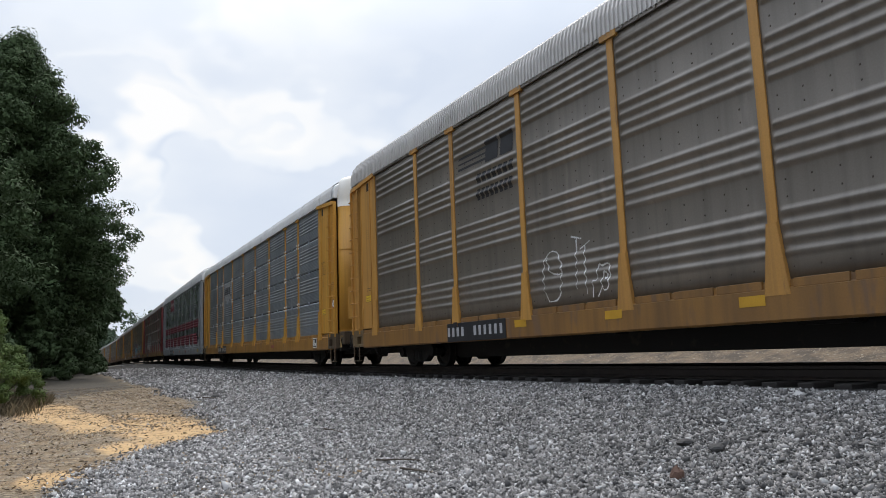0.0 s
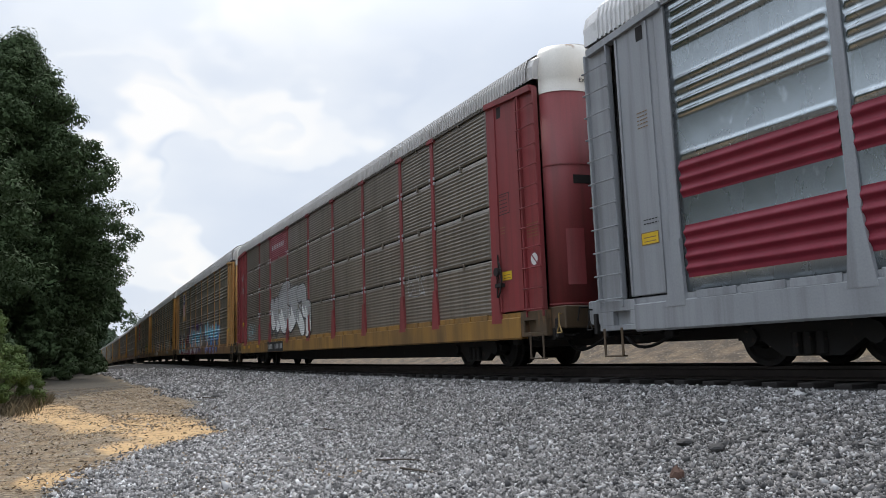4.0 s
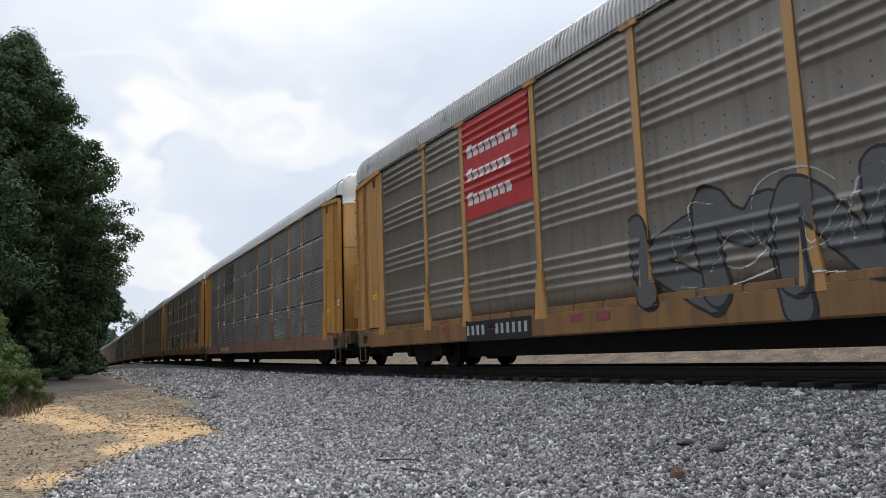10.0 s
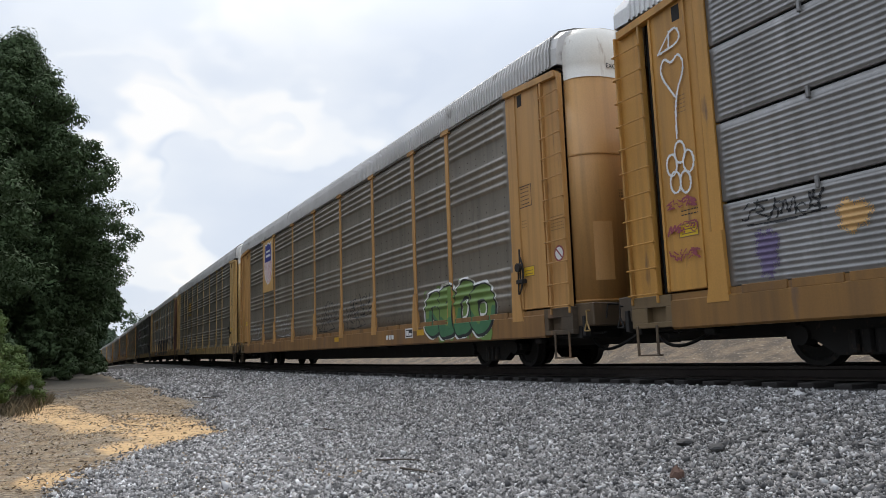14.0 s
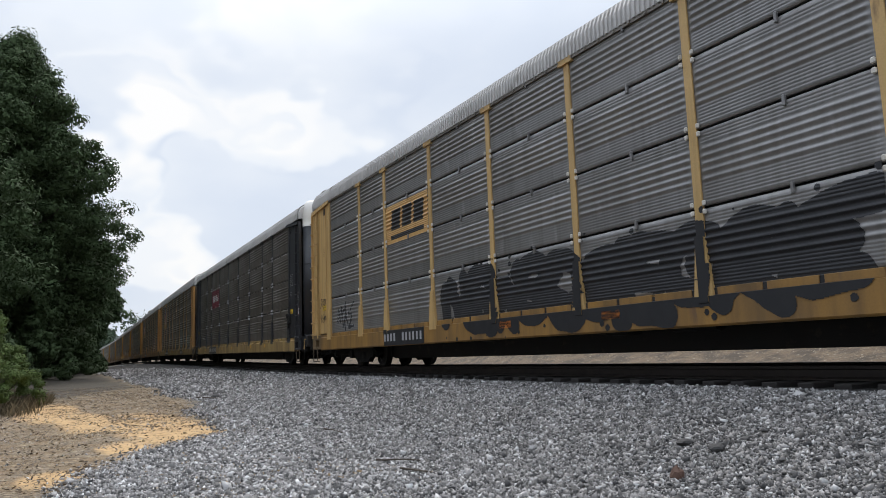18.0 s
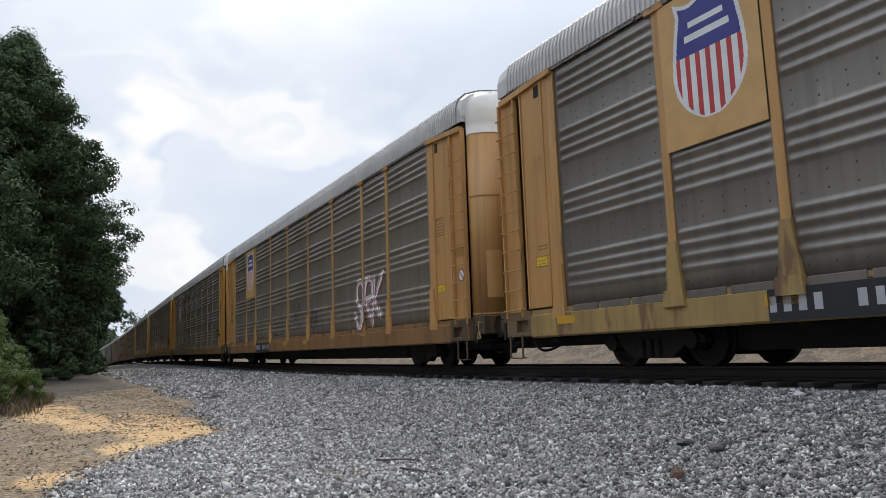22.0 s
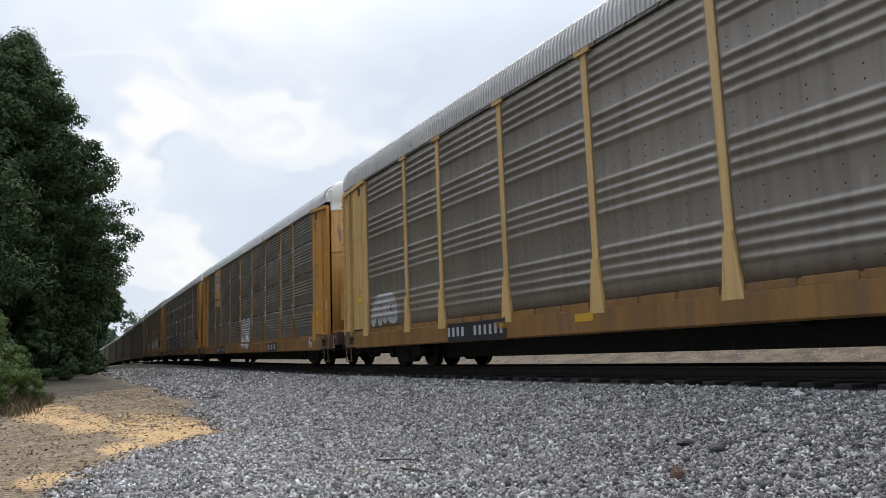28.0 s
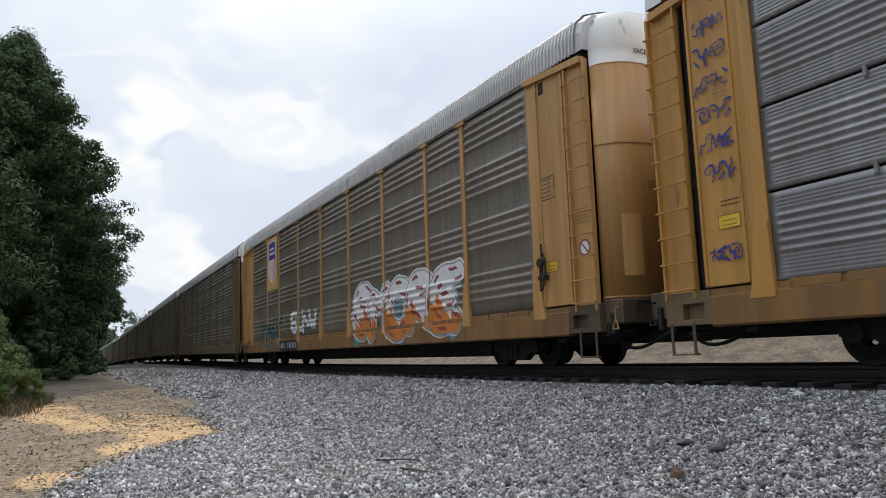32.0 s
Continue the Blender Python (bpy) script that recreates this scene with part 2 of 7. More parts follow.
def island_material(name, dark, mid, light):
    """One random tone for each loose flake."""
    m, n, l, b = nodes_of(name)
    geo = n.new("ShaderNodeNewGeometry")
    ramp = n.new("ShaderNodeValToRGB")
    cr = ramp.color_ramp
    cr.elements[0].color, cr.elements[1].color = (*dark, 1), (*light, 1)
    cr.elements.new(0.62).color = (*mid, 1)
    l.new(geo.outputs["Random Per Island"], ramp.inputs[0])
    l.new(ramp.outputs[0], b.inputs["Base Color"])
    b.inputs["Roughness"].default_value = 0.9
    return m


# ---- mesh helpers ----
def mesh_of(name, verts, faces, mats=(), index=None):
    me = bpy.data.meshes.new(name)
    me.from_pydata([tuple(map(float, v)) for v in verts], [], faces)
    for m in mats:
        me.materials.append(m)
    if index is not None:
        me.polygons.foreach_set("material_index", index)
    me.update()
    return me


def soup(name, verts, faces, mats=()):
    """A mesh out of numpy arrays: verts (n, 3), faces (m, 3 or 4)."""
    me = bpy.data.meshes.new(name)
    verts, faces = np.asarray(verts, dtype=np.float32), np.asarray(faces, dtype=np.int32)
    k = faces.shape[1]
    me.vertices.add(len(verts))
    me.vertices.foreach_set("co", verts.ravel())
    me.loops.add(faces.size)
    me.loops.foreach_set("vertex_index", faces.ravel())
    me.polygons.add(len(faces))
    me.polygons.foreach_set("loop_start", np.arange(0, faces.size, k, dtype=np.int32))
    me.polygons.foreach_set("loop_total", np.full(len(faces), k, dtype=np.int32))
    for m in mats:
        me.materials.append(m)
    me.update(calc_edges=True)
    return me


def box(bm, x0, x1, y0, y1, z0, z1, bev=0.0):
    r = bmesh.ops.create_cube(bm, size=1.0)
    for v in r["verts"]:
        v.co = Vector(((x0 + x1) / 2 + v.co.x * (x1 - x0), (y0 + y1) / 2 + v.co.y * (y1 - y0), (z0 + z1) / 2 + v.co.z * (z1 - z0)))
    if bev:
        es = list({e for v in r["verts"] for e in v.link_edges})
        bmesh.ops.bevel(bm, geom=es, offset=bev, segments=1, affect="EDGES")


def rod(bm, a, b, r, seg=6):
    a, b = Vector(a), Vector(b)
    m = Matrix.Translation((a + b) / 2) @ (b - a).to_track_quat("Z", "Y").to_matrix().to_4x4()
    bmesh.ops.create_cone(bm, cap_ends=True, segments=seg, radius1=r, radius2=r, depth=(b - a).length, matrix=m)


def pipe(bm, pts, r, seg=6):
    for a, b in zip(pts[:-1], pts[1:]):
        rod(bm, a, b, r, seg)


def prism(bm, poly, axis, a, b):
    """A polygon of (u, v) pushed along an axis from a to b. axis 'y': (x, z); 'z': (x, y); 'x': (y, z)."""
    def at(u, v, w):
        return {"y": (u, w, v), "z": (u, v, w), "x": (w, u, v)}[axis]
    lo = [bm.verts.new(at(u, v, a)) for u, v in poly]
    hi = [bm.verts.new(at(u, v, b)) for u, v in poly]
    bm.faces.new(lo)
    bm.faces.new(hi[::-1])
    for i in range(len(poly)):
        j = (i + 1) % len(poly)
        bm.faces.new((lo[j], lo[i], hi[i], hi[j]))


def done(bm, name, smooth=False):
    bmesh.ops.recalc_face_normals(bm, faces=bm.faces[:])
    me = bpy.data.meshes.new(name)
    bm.to_mesh(me)
    bm.free()
    if smooth:
        me.polygons.foreach_set("use_smooth", [True] * len(me.polygons))
    return me


def part(name, me, material, parent, label="", at=None):
    """One mesh object under a thing or a part. The material sits on the object, so that meshes can be shared."""
    if isinstance(me, bmesh.types.BMesh):
        me = done(me, name)
    ob = new(name, me)
    ob.parent = parent
    if at is not None:
        ob.matrix_basis = at
    if material is not None:
        if not me.materials:
            me.materials.append(None)
        ob.material_slots[0].link = "OBJECT"
        ob.material_slots[0].material = material
    return tagged(ob, label) if label else ob


# ---- the line of the track ----
TRACK_Y = 9.562
SIDE = 1.52                      # half the width of a car
DROP = 0.10                      # rail heads below the datum of the car bodies
PITCH = 28.55                    # coupled length of a car


def soft(u, w):
    return w * math.log1p(math.exp(max(-40.0, min(40.0, u / w)))) if u < 40 * w else u


def track(x):
    """The track's middle at x: its y and the rail's height."""
    y = TRACK_Y + 0.042 * soft(-x - 29, 8) - 0.03 * soft(-x - 190, 20) - 0.05 * soft(-x - 330, 30)
    return y, 0.0155 * soft(-x - 26, 8) - 0.013 * soft(-x - 75, 15) - 0.010 * soft(-x - 185, 15) + 0.0075 * soft(-x - 330, 20)


MOVED = lambda t: -19.323 + 17.0560 * t + 0.009134 * t * t    # the first car's rear sheet edge along the line

# ---- ground ----
def ease(a, b, v):
    s = np.clip((v - a) / (b - a), 0, 1)
    return s * s * (3 - 2 * s)


def track_np(x):
    def bend(a, w):
        return w * np.logaddexp(0, (-x - a) / w)
    y = TRACK_Y + 0.042 * bend(29, 8) - 0.03 * bend(190, 20) - 0.05 * bend(330, 30)
    return y, 0.0155 * bend(26, 8) - 0.013 * bend(75, 15) - 0.010 * bend(185, 15) + 0.0075 * bend(330, 20)


def lumps(x, y, k, seed):
    r = np.random.RandomState(seed)
    out = np.zeros(np.shape(x))
    for _ in range(7):
        a, f, p = r.uniform(0, 6.28), k * r.uniform(0.5, 2.0), r.uniform(0, 6.28)
        out += np.sin((x * math.cos(a) + y * math.sin(a)) * f + p)
    return out / 7


def ground_z(x, y):
    """Height of the ground: a low verge, the ballast bed, a ditch and the cut bank beyond."""
    ty, tz = track_np(x)
    v = y - ty
    toe = -5.35 + 0.35 * lumps(x, x * 0, 0.25, 3)
    shoulder = -0.255 - 0.58 * ease(-1.45, toe, v) - 0.0 * v
    lo = np.where(v < 0, shoulder, -0.255 - 0.55 * ease(1.5, 3.4, v))
    bank = 2.6 * ease(4.2, 13.0, v) * (1 + 0.25 * lumps(x, y, 0.4, 5)) + 1.5 * ease(12, 60, v)
    left = 0.30 * ease(-9.5, -16, v) + 1.2 * ease(-16, -60, v)
    rough = 0.035 * lumps(x, y, 1.6, 7) * np.where(np.abs(v) > 1.5, 1, 0) + 0.02 * lumps(x, y, 5.0, 8) * np.where(np.abs(v) > 1.5, 1, 0)
    return tz - DROP + lo + bank + left + rough


def graded(a, b, near, step, grow):
    out, v, s = [near], near, step
    while v > a:
        v -= s
        s *= grow
        out.append(max(v, a))
    v, s = near, step
    while v < b:
        v += s
        s *= grow
        out.append(min(v, b))
    return np.unique(np.array(out))


gx = graded(-4200, 3200, -9, 0.14, 1.028)
gy = np.unique(np.concatenate([graded(-3600, 3600, 4.0, 0.13, 1.035), np.array([7.6, 7.75, 10.6, 10.75])]))
GX, GY = np.meshgrid(gx, gy, indexing="ij")
GZ = ground_z(GX, GY)
far = np.hypot(GX, GY)
GZ = np.where(far > 900, np.minimum(GZ, 1.0), GZ)
ni, nj = GX.shape
ids = np.arange(ni * nj).reshape(ni, nj)
quads = np.stack([ids[:-1, :-1], ids[1:, :-1], ids[1:, 1:], ids[:-1, 1:]], -1).reshape(-1, 4)


def ground_material():
    m, n, l, b = nodes_of("ground_soil")
    geo = n.new("ShaderNodeNewGeometry")
    sep = n.new("ShaderNodeSeparateXYZ")
    l.new(geo.outputs["Position"], sep.inputs[0])

    def math_(op, a, c=None, clamp=False):
        q = n.new("ShaderNodeMath")
        q.operation, q.use_clamp = op, clamp
        for i, v in enumerate((a, c)):
            if v is None:
                continue
            if isinstance(v, (int, float)):
                q.inputs[i].default_value = v
            else:
                l.new(v, q.inputs[i])
        return q.outputs[0]

    def noise_(s, d=5.0, r=0.55):
        q = n.new("ShaderNodeTexNoise")
        q.inputs["Scale"].default_value, q.inputs["Detail"].default_value, q.inputs["Roughness"].default_value = s, d, r
        l.new(geo.outputs["Position"], q.inputs["Vector"])
        return q.outputs[0]

    def range_(v, a, c, lo=0.0, hi=1.0):
        q = n.new("ShaderNodeMapRange")
        q.interpolation_type = "SMOOTHSTEP"
        for i, w in enumerate((v, a, c, lo, hi)):
            if isinstance(w, (int, float)):
                q.inputs[i].default_value = w
            else:
                l.new(w, q.inputs[i])
        return q.outputs[0]

    def mix_(f, a, c):
        q = n.new("ShaderNodeMix")
        q.data_type = "RGBA"
        l.new(f, q.inputs[0])
        for i, w in ((6, a), (7, c)):
            if isinstance(w, tuple):
                q.inputs[i].default_value = (*w, 1)
            else:
                l.new(w, q.inputs[i])
        return q.outputs[2]

    n1, n2, n3, n4 = noise_(0.35), noise_(1.6), noise_(9.0), noise_(30.0, 3.0)
    vor = n.new("ShaderNodeTexVoronoi")
    vor.inputs["Scale"].default_value = 22.0
    l.new(geo.outputs["Position"], vor.inputs["Vector"])
    stone = mix_(range_(vor.outputs["Color"], 0.1, 0.9), (0.12, 0.119, 0.12), (0.34, 0.336, 0.33))
    # shade in the gaps between stones, painted into the colour
    stone = mix_(range_(vor.outputs["Distance"], 0.25, 0.75), stone, (0.03, 0.029, 0.028))
    dirt = mix_(range_(n2, 0.35, 0.65), (0.105, 0.064, 0.028), (0.205, 0.126, 0.054))
    dirt = mix_(range_(n3, 0.48, 0.7), dirt, (0.36, 0.27, 0.155))
    dirt = mix_(range_(n4, 0.50, 0.66), dirt, (0.085, 0.066, 0.046))
    dirt = mix_(range_(noise_(75.0, 2.0), 0.56, 0.66), dirt, (0.33, 0.275, 0.20))
    grit = mix_(range_(vor.outputs["Color"], 0.15, 0.85), (0.075, 0.054, 0.034), (0.33, 0.265, 0.180))
    dirt = mix_(math_("MULTIPLY", range_(noise_(2.6), 0.46, 0.60), 0.75), dirt, grit)
    sand = mix_(range_(n3, 0.35, 0.7), (0.47, 0.290, 0.122), (0.55, 0.365, 0.175))
    sand = mix_(range_(n4, 0.56, 0.70), sand, (0.33, 0.21, 0.10))
    # leaf litter, darkened by tree shade painted into its colour
    shaded_litter = mix_(range_(n3, 0.4, 0.65), (0.040, 0.032, 0.022), (0.075, 0.058, 0.036))
    grass = mix_(range_(n3, 0.4, 0.65), (0.055, 0.085, 0.028), (0.12, 0.13, 0.05))
    bankc = mix_(range_(n2, 0.38, 0.62), (0.062, 0.044, 0.027), (0.140, 0.096, 0.055))
    bankc = mix_(range_(n3, 0.55, 0.72), bankc, (0.235, 0.180, 0.115))
    bankc = mix_(range_(n4, 0.54, 0.66), bankc, (0.040, 0.031, 0.021))
    bankc = mix_(range_(noise_(14.0, 2.0), 0.64, 0.72), bankc, (0.36, 0.31, 0.24))
    x, y = sep.outputs[0], sep.outputs[1]
    # pale sand laid bare on the verge
    wob = math_("MULTIPLY", math_("SUBTRACT", n2, 0.5), 2.6)
    wob2 = math_("MULTIPLY", math_("SUBTRACT", n1, 0.5), 5.0)
    def blot(cx, cy, rx, ry):
        u = math_("DIVIDE", math_("SUBTRACT", x, cx), rx)
        v = math_("DIVIDE", math_("SUBTRACT", y, cy), ry)
        q = math_("ADD", math_("MULTIPLY", u, u), math_("MULTIPLY", v, v))
        q = math_("ADD", q, math_("ADD", math_("MULTIPLY", wob, 0.5), math_("MULTIPLY", wob2, 0.2)))
        return range_(q, 1.2, 0.45)
    f_sand = math_("MAXIMUM", math_("MAXIMUM", blot(-15.4, 1.9, 4.6, 0.95), blot(-11.6, 1.1, 1.5, 0.45)), math_("MAXIMUM", blot(-22.5, 0.1, 4.6, 0.8), math_("MAXIMUM", blot(-9.2, 0.15, 0.9, 0.42), blot(-18.4, 0.75, 3.4, 0.62))))
    f_sand = math_("MULTIPLY", f_sand, range_(n3, 0.25, 0.47))
    # loose stone: everywhere near the rails, and spilled over the near verge
    f_stone = range_(math_("ADD", math_("SUBTRACT", y, math_("MULTIPLY", math_("MINIMUM", math_("MAXIMUM", math_("SUBTRACT", -12.0, x), 0.0), 18.0), 0.085)), math_("MULTIPLY", wob, 0.55)), 2.45, 3.25)
    line = math_("MAXIMUM", math_("ADD", math_("MULTIPLY", x, -0.295), -2.228), math_("ADD", math_("MULTIPLY", x, -0.9), -8.9))
    spill = range_(math_("ADD", math_("SUBTRACT", y, line), math_("MULTIPLY", wob, 0.4)), -0.30, 0.25)
    f_stone = math_("MAXIMUM", f_stone, spill)
    f_stone = math_("MULTIPLY", f_stone, range_(y, 13.0, 11.8))
    # where that painted tree shade and litter spread, wider down the line
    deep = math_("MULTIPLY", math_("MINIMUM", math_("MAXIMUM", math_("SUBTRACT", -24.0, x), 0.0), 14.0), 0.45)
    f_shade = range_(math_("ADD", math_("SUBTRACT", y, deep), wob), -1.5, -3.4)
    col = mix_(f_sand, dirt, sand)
    col = mix_(f_shade, col, shaded_litter)
    col = mix_(f_stone, col, stone)
    # the bed is nearly black between and beside the rails
    dark_bed = math_("MULTIPLY", range_(math_("ADD", y, math_("MULTIPLY", wob, 0.25)), 7.75, 8.25), range_(y, 11.6, 11.0))
    col = mix_(math_("MULTIPLY", dark_bed, 0.88), col, (0.024, 0.022, 0.020))
    col = mix_(range_(math_("ADD", y, wob), 12.2, 14.0), col, bankc)
    far_f = range_(y, 40.0, 60.0)
    col = mix_(far_f, col, grass)
    col = mix_(range_(x, -300.0, -420.0), col, grass)
    l.new(col, b.inputs["Base Color"])
    b.inputs["Roughness"].default_value = 0.92
    bp = n.new("ShaderNodeBump")
    bp.inputs["Strength"].default_value, bp.inputs["Distance"].default_value = 0.8, 0.05
    hgt = math_("ADD", math_("MULTIPLY", math_("SUBTRACT", 1.0, vor.outputs["Distance"]), f_stone), math_("MULTIPLY", n3, 0.6))
    l.new(hgt, bp.inputs["Height"])
    l.new(bp.outputs[0], b.inputs["Normal"])
    return m


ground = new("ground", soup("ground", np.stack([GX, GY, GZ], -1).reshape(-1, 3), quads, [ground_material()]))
ground.data.polygons.foreach_set("use_smooth", np.ones(len(quads), dtype=bool))
tagged(ground, "gravel verge, bare sand and ballast bed beside the rails", "ground", kind="structure")

# ---- rails and sleepers ----
RAIL_PROFILE = ((-0.037, 0.0), (0.037, 0.0), (0.037, -0.035), (0.010, -0.048), (0.009, -0.135), (0.07, -0.162), (0.07, -0.18), (-0.07, -0.18), (-0.07, -0.162), (-0.009, -0.135), (-0.010, -0.048), (-0.037, -0.035))
rail_xs = np.unique(np.concatenate([np.arange(-520, -60, 10.0), np.arange(-60, 20, 5.0), np.arange(20, 621, 40.0)]))
for off, nm in ((-0.755, "rail_near"), (0.755, "rail_far")):
    vs, fs = [], []
    for i, x in enumerate(rail_xs):
        ty, tz = track(x)
        for u, w in RAIL_PROFILE:
            vs.append((x, ty + off + u, tz - DROP + w))
    k = len(RAIL_PROFILE)
    for i in range(len(rail_xs) - 1):
        for j in range(k):
            a, b2 = i * k + j, i * k + (j + 1) % k
            fs.append((a, b2, b2 + k, a + k))
    tagged(new(nm, mesh_of(nm, vs, fs, [RAIL_SIDE])), "brown steel rail on wooden sleepers", "rail", kind="structure")


def sleeper_mesh():
    bm = bmesh.new()
    box(bm, -0.115, 0.115, -1.30, 1.30, -0.17, 0.0, 0.012)
    return done(bm, "sleeper")


sleepers = tagged(new("sleepers"), "dark creosoted wooden sleepers bedded in ballast", "sleepers", kind="structure")
one_sleeper = sleeper_mesh()
rs = random.Random(11)
x = 12.0
while x > -112:
    ty, tz = track(x)
    part("sleeper", one_sleeper, TIE_WOOD, sleepers, at=pose(x, ty + rs.uniform(-0.05, 0.05), tz - DROP - 0.183 + rs.uniform(-0.012, 0.0), 0, 0, rs.uniform(-1.2, 1.2)))
    x -= 0.51


# ---- loose ballast stones ----
def stones(name, xs, ys, sizes, seed, mat, sink=0.3):
    r = np.random.RandomState(seed)
    n = len(xs)
    base = np.array([(1, 0, 0), (-1, 0, 0), (0, 1, 0), (0, -1, 0), (0, 0, 1), (0, 0, -1)], dtype=np.float32) * 0.62
    f = np.array([(0, 2, 4), (2, 1, 4), (1, 3, 4), (3, 0, 4), (2, 0, 5), (1, 2, 5), (3, 1, 5), (0, 3, 5)])
    v = base[None] + r.uniform(-0.24, 0.24, (n, 6, 3))
    v = v * (sizes[:, None, None] * r.uniform(0.5, 1.35, (n, 1, 3)))
    ang = r.uniform(0, 6.283, (n, 3))
    for ax in range(3):
        c, s = np.cos(ang[:, ax])[:, None], np.sin(ang[:, ax])[:, None]
        i, j = [(1, 2), (0, 2), (0, 1)][ax]
        vi, vj = v[:, :, i].copy(), v[:, :, j].copy()
        v[:, :, i], v[:, :, j] = vi * c - vj * s, vi * s + vj * c
    zs = ground_z(xs, ys) + sizes * (0.5 - sink) * r.uniform(0.2, 1.2, n)
    v += np.stack([xs, ys, zs], -1)[:, None, :]
    faces = (f[None] + 6 * np.arange(n)[:, None, None]).reshape(-1, 3)
    return new(name, soup(name, v.reshape(-1, 3), faces, [mat]))


def stone_material(name, pale=1.0):
    m, n, l, b = nodes_of(name)
    geo = n.new("ShaderNodeNewGeometry")
    ramp = n.new("ShaderNodeValToRGB")
    cr = ramp.color_ramp
    cr.elements[0].position, cr.elements[0].color = 0.0, (0.045, 0.044, 0.045, 1)
    cr.elements[1].position, cr.elements[1].color = 1.0, (0.58, 0.57, 0.56, 1)
    for p_, c_ in ((0.25, (0.101, 0.096, 0.091)), (0.6, (0.216, 0.205, 0.196)), (0.85, (0.345, 0.327, 0.311)), (0.95, (0.48, 0.47, 0.46))):
        e = cr.elements.new(p_)
        e.color = (*c_, 1)
    l.new(geo.outputs["Random Per Island"], ramp.inputs[0])
    q = n.new("ShaderNodeTexNoise")
    q.inputs["Scale"].default_value, q.inputs["Detail"].default_value = 60.0, 4.0
    l.new(geo.outputs["Position"], q.inputs["Vector"])
    hs = n.new("ShaderNodeHueSaturation")
    rg = n.new("ShaderNodeMapRange")
    rg.inputs[3].default_value, rg.inputs[4].default_value = 0.55 * pale, 1.4 * pale
    l.new(q.outputs[0], rg.inputs[0])
    l.new(rg.outputs[0], hs.inputs["Value"])
    l.new(ramp.outputs[0], hs.inputs["Color"])
    l.new(hs.outputs[0], b.inputs["Base Color"])
    b.inputs["Roughness"].default_value = 0.85
    return m


STONE = stone_material("ballast_stone")
FRESH_STONE = stone_material("fresh_stone", 1.3)
rg = np.random.RandomState(21)


def scatter(n, x0, x1, y0, y1, keep):
    xs, ys = rg.uniform(x0, x1, n), rg.uniform(y0, y1, n)
    k = keep(xs, ys)
    return xs[k], ys[k]


def in_ballast(xs, ys):
    edge = 2.8 + 0.085 * np.clip(-12 - xs, 0, 18) + 0.7 * lumps(xs, ys, 0.9, 31) + 0.4 * lumps(xs, ys, 3.1, 32)
    spill = np.maximum(0.25 + 0.295 * (-xs - 8.4), 1.0 + 0.9 * (-xs - 11)) + 0.35 * lumps(xs, ys, 2.0, 34)
    edge = np.minimum(edge, spill)
    rail_clear = np.abs(np.abs(ys - TRACK_Y) - 0.755) > 0.09
    return (ys > edge + rg.normal(0, 0.22, len(xs))) & (ys < 7.95) & rail_clear


sets = [scatter(170000, -13, -2.2, 0.0, 8.0, in_ballast), scatter(92000, -26, -13, 1.5, 8.0, in_ballast), scatter(28000, -50, -26, 1.5, 8.0, in_ballast), scatter(9000, -95, -50, 1.5, 8.2, in_ballast)]
fresh = rg.uniform(0, 1, len(sets[0][0])) < 0.85 * (1 - np.clip((sets[0][1] - 2.2 + 0.5 * lumps(sets[0][0], sets[0][1], 1.1, 36)) / 2.0, 0, 1))
sx, sy = (np.concatenate([q[i] for q in sets]) for i in (0, 1))
ssz = np.concatenate([rg.gamma(5, 0.0048, len(sets[0][0])), rg.gamma(5, 0.0064, len(sets[1][0])), rg.gamma(6, 0.0102, len(sets[2][0])), rg.gamma(6, 0.017, len(sets[3][0]))]).clip(0.02, 0.20)
old = np.concatenate([~fresh, np.ones(len(sx) - len(fresh), dtype=bool)])
tagged(stones("ballast_stones", sx[old], sy[old], ssz[old], 5, STONE), "loose grey crushed-stone ballast", "gravel", kind="stuff")
tagged(stones("fresh_gravel", sx[~old], sy[~old], ssz[~old], 15, FRESH_STONE), "paler fresh gravel spilled over the verge", "gravel", kind="stuff")


def on_verge(xs, ys):
    return (ys < 3.4) & (rg.uniform(0, 1, len(xs)) < 0.25 + 0.75 * (lumps(xs, ys, 1.5, 41) > 0.05))


vx, vy = scatter(36000, -34, -6, -3.5, 3.6, on_verge)
VERGE = island_material("verge_pebbles", (0.090, 0.062, 0.036), (0.245, 0.168, 0.090), (0.46, 0.385, 0.28))
tagged(stones("verge_pebbles", vx, vy, rg.gamma(4, 0.0050, len(vx)).clip(0.008, 0.05), 6, VERGE, 0.45), "brown pebbles and crumbs of soil on the verge", "pebbles", kind="stuff")

hx, hy = scatter(9000, -34, -7, -4.0, 3.2, on_verge)
tagged(stones("verge_gravel", hx, hy, rg.gamma(4, 0.0045, len(hx)).clip(0.010, 0.055), 9, STONE, 0.45), "grey stones strewn over the verge", "gravel", kind="stuff")


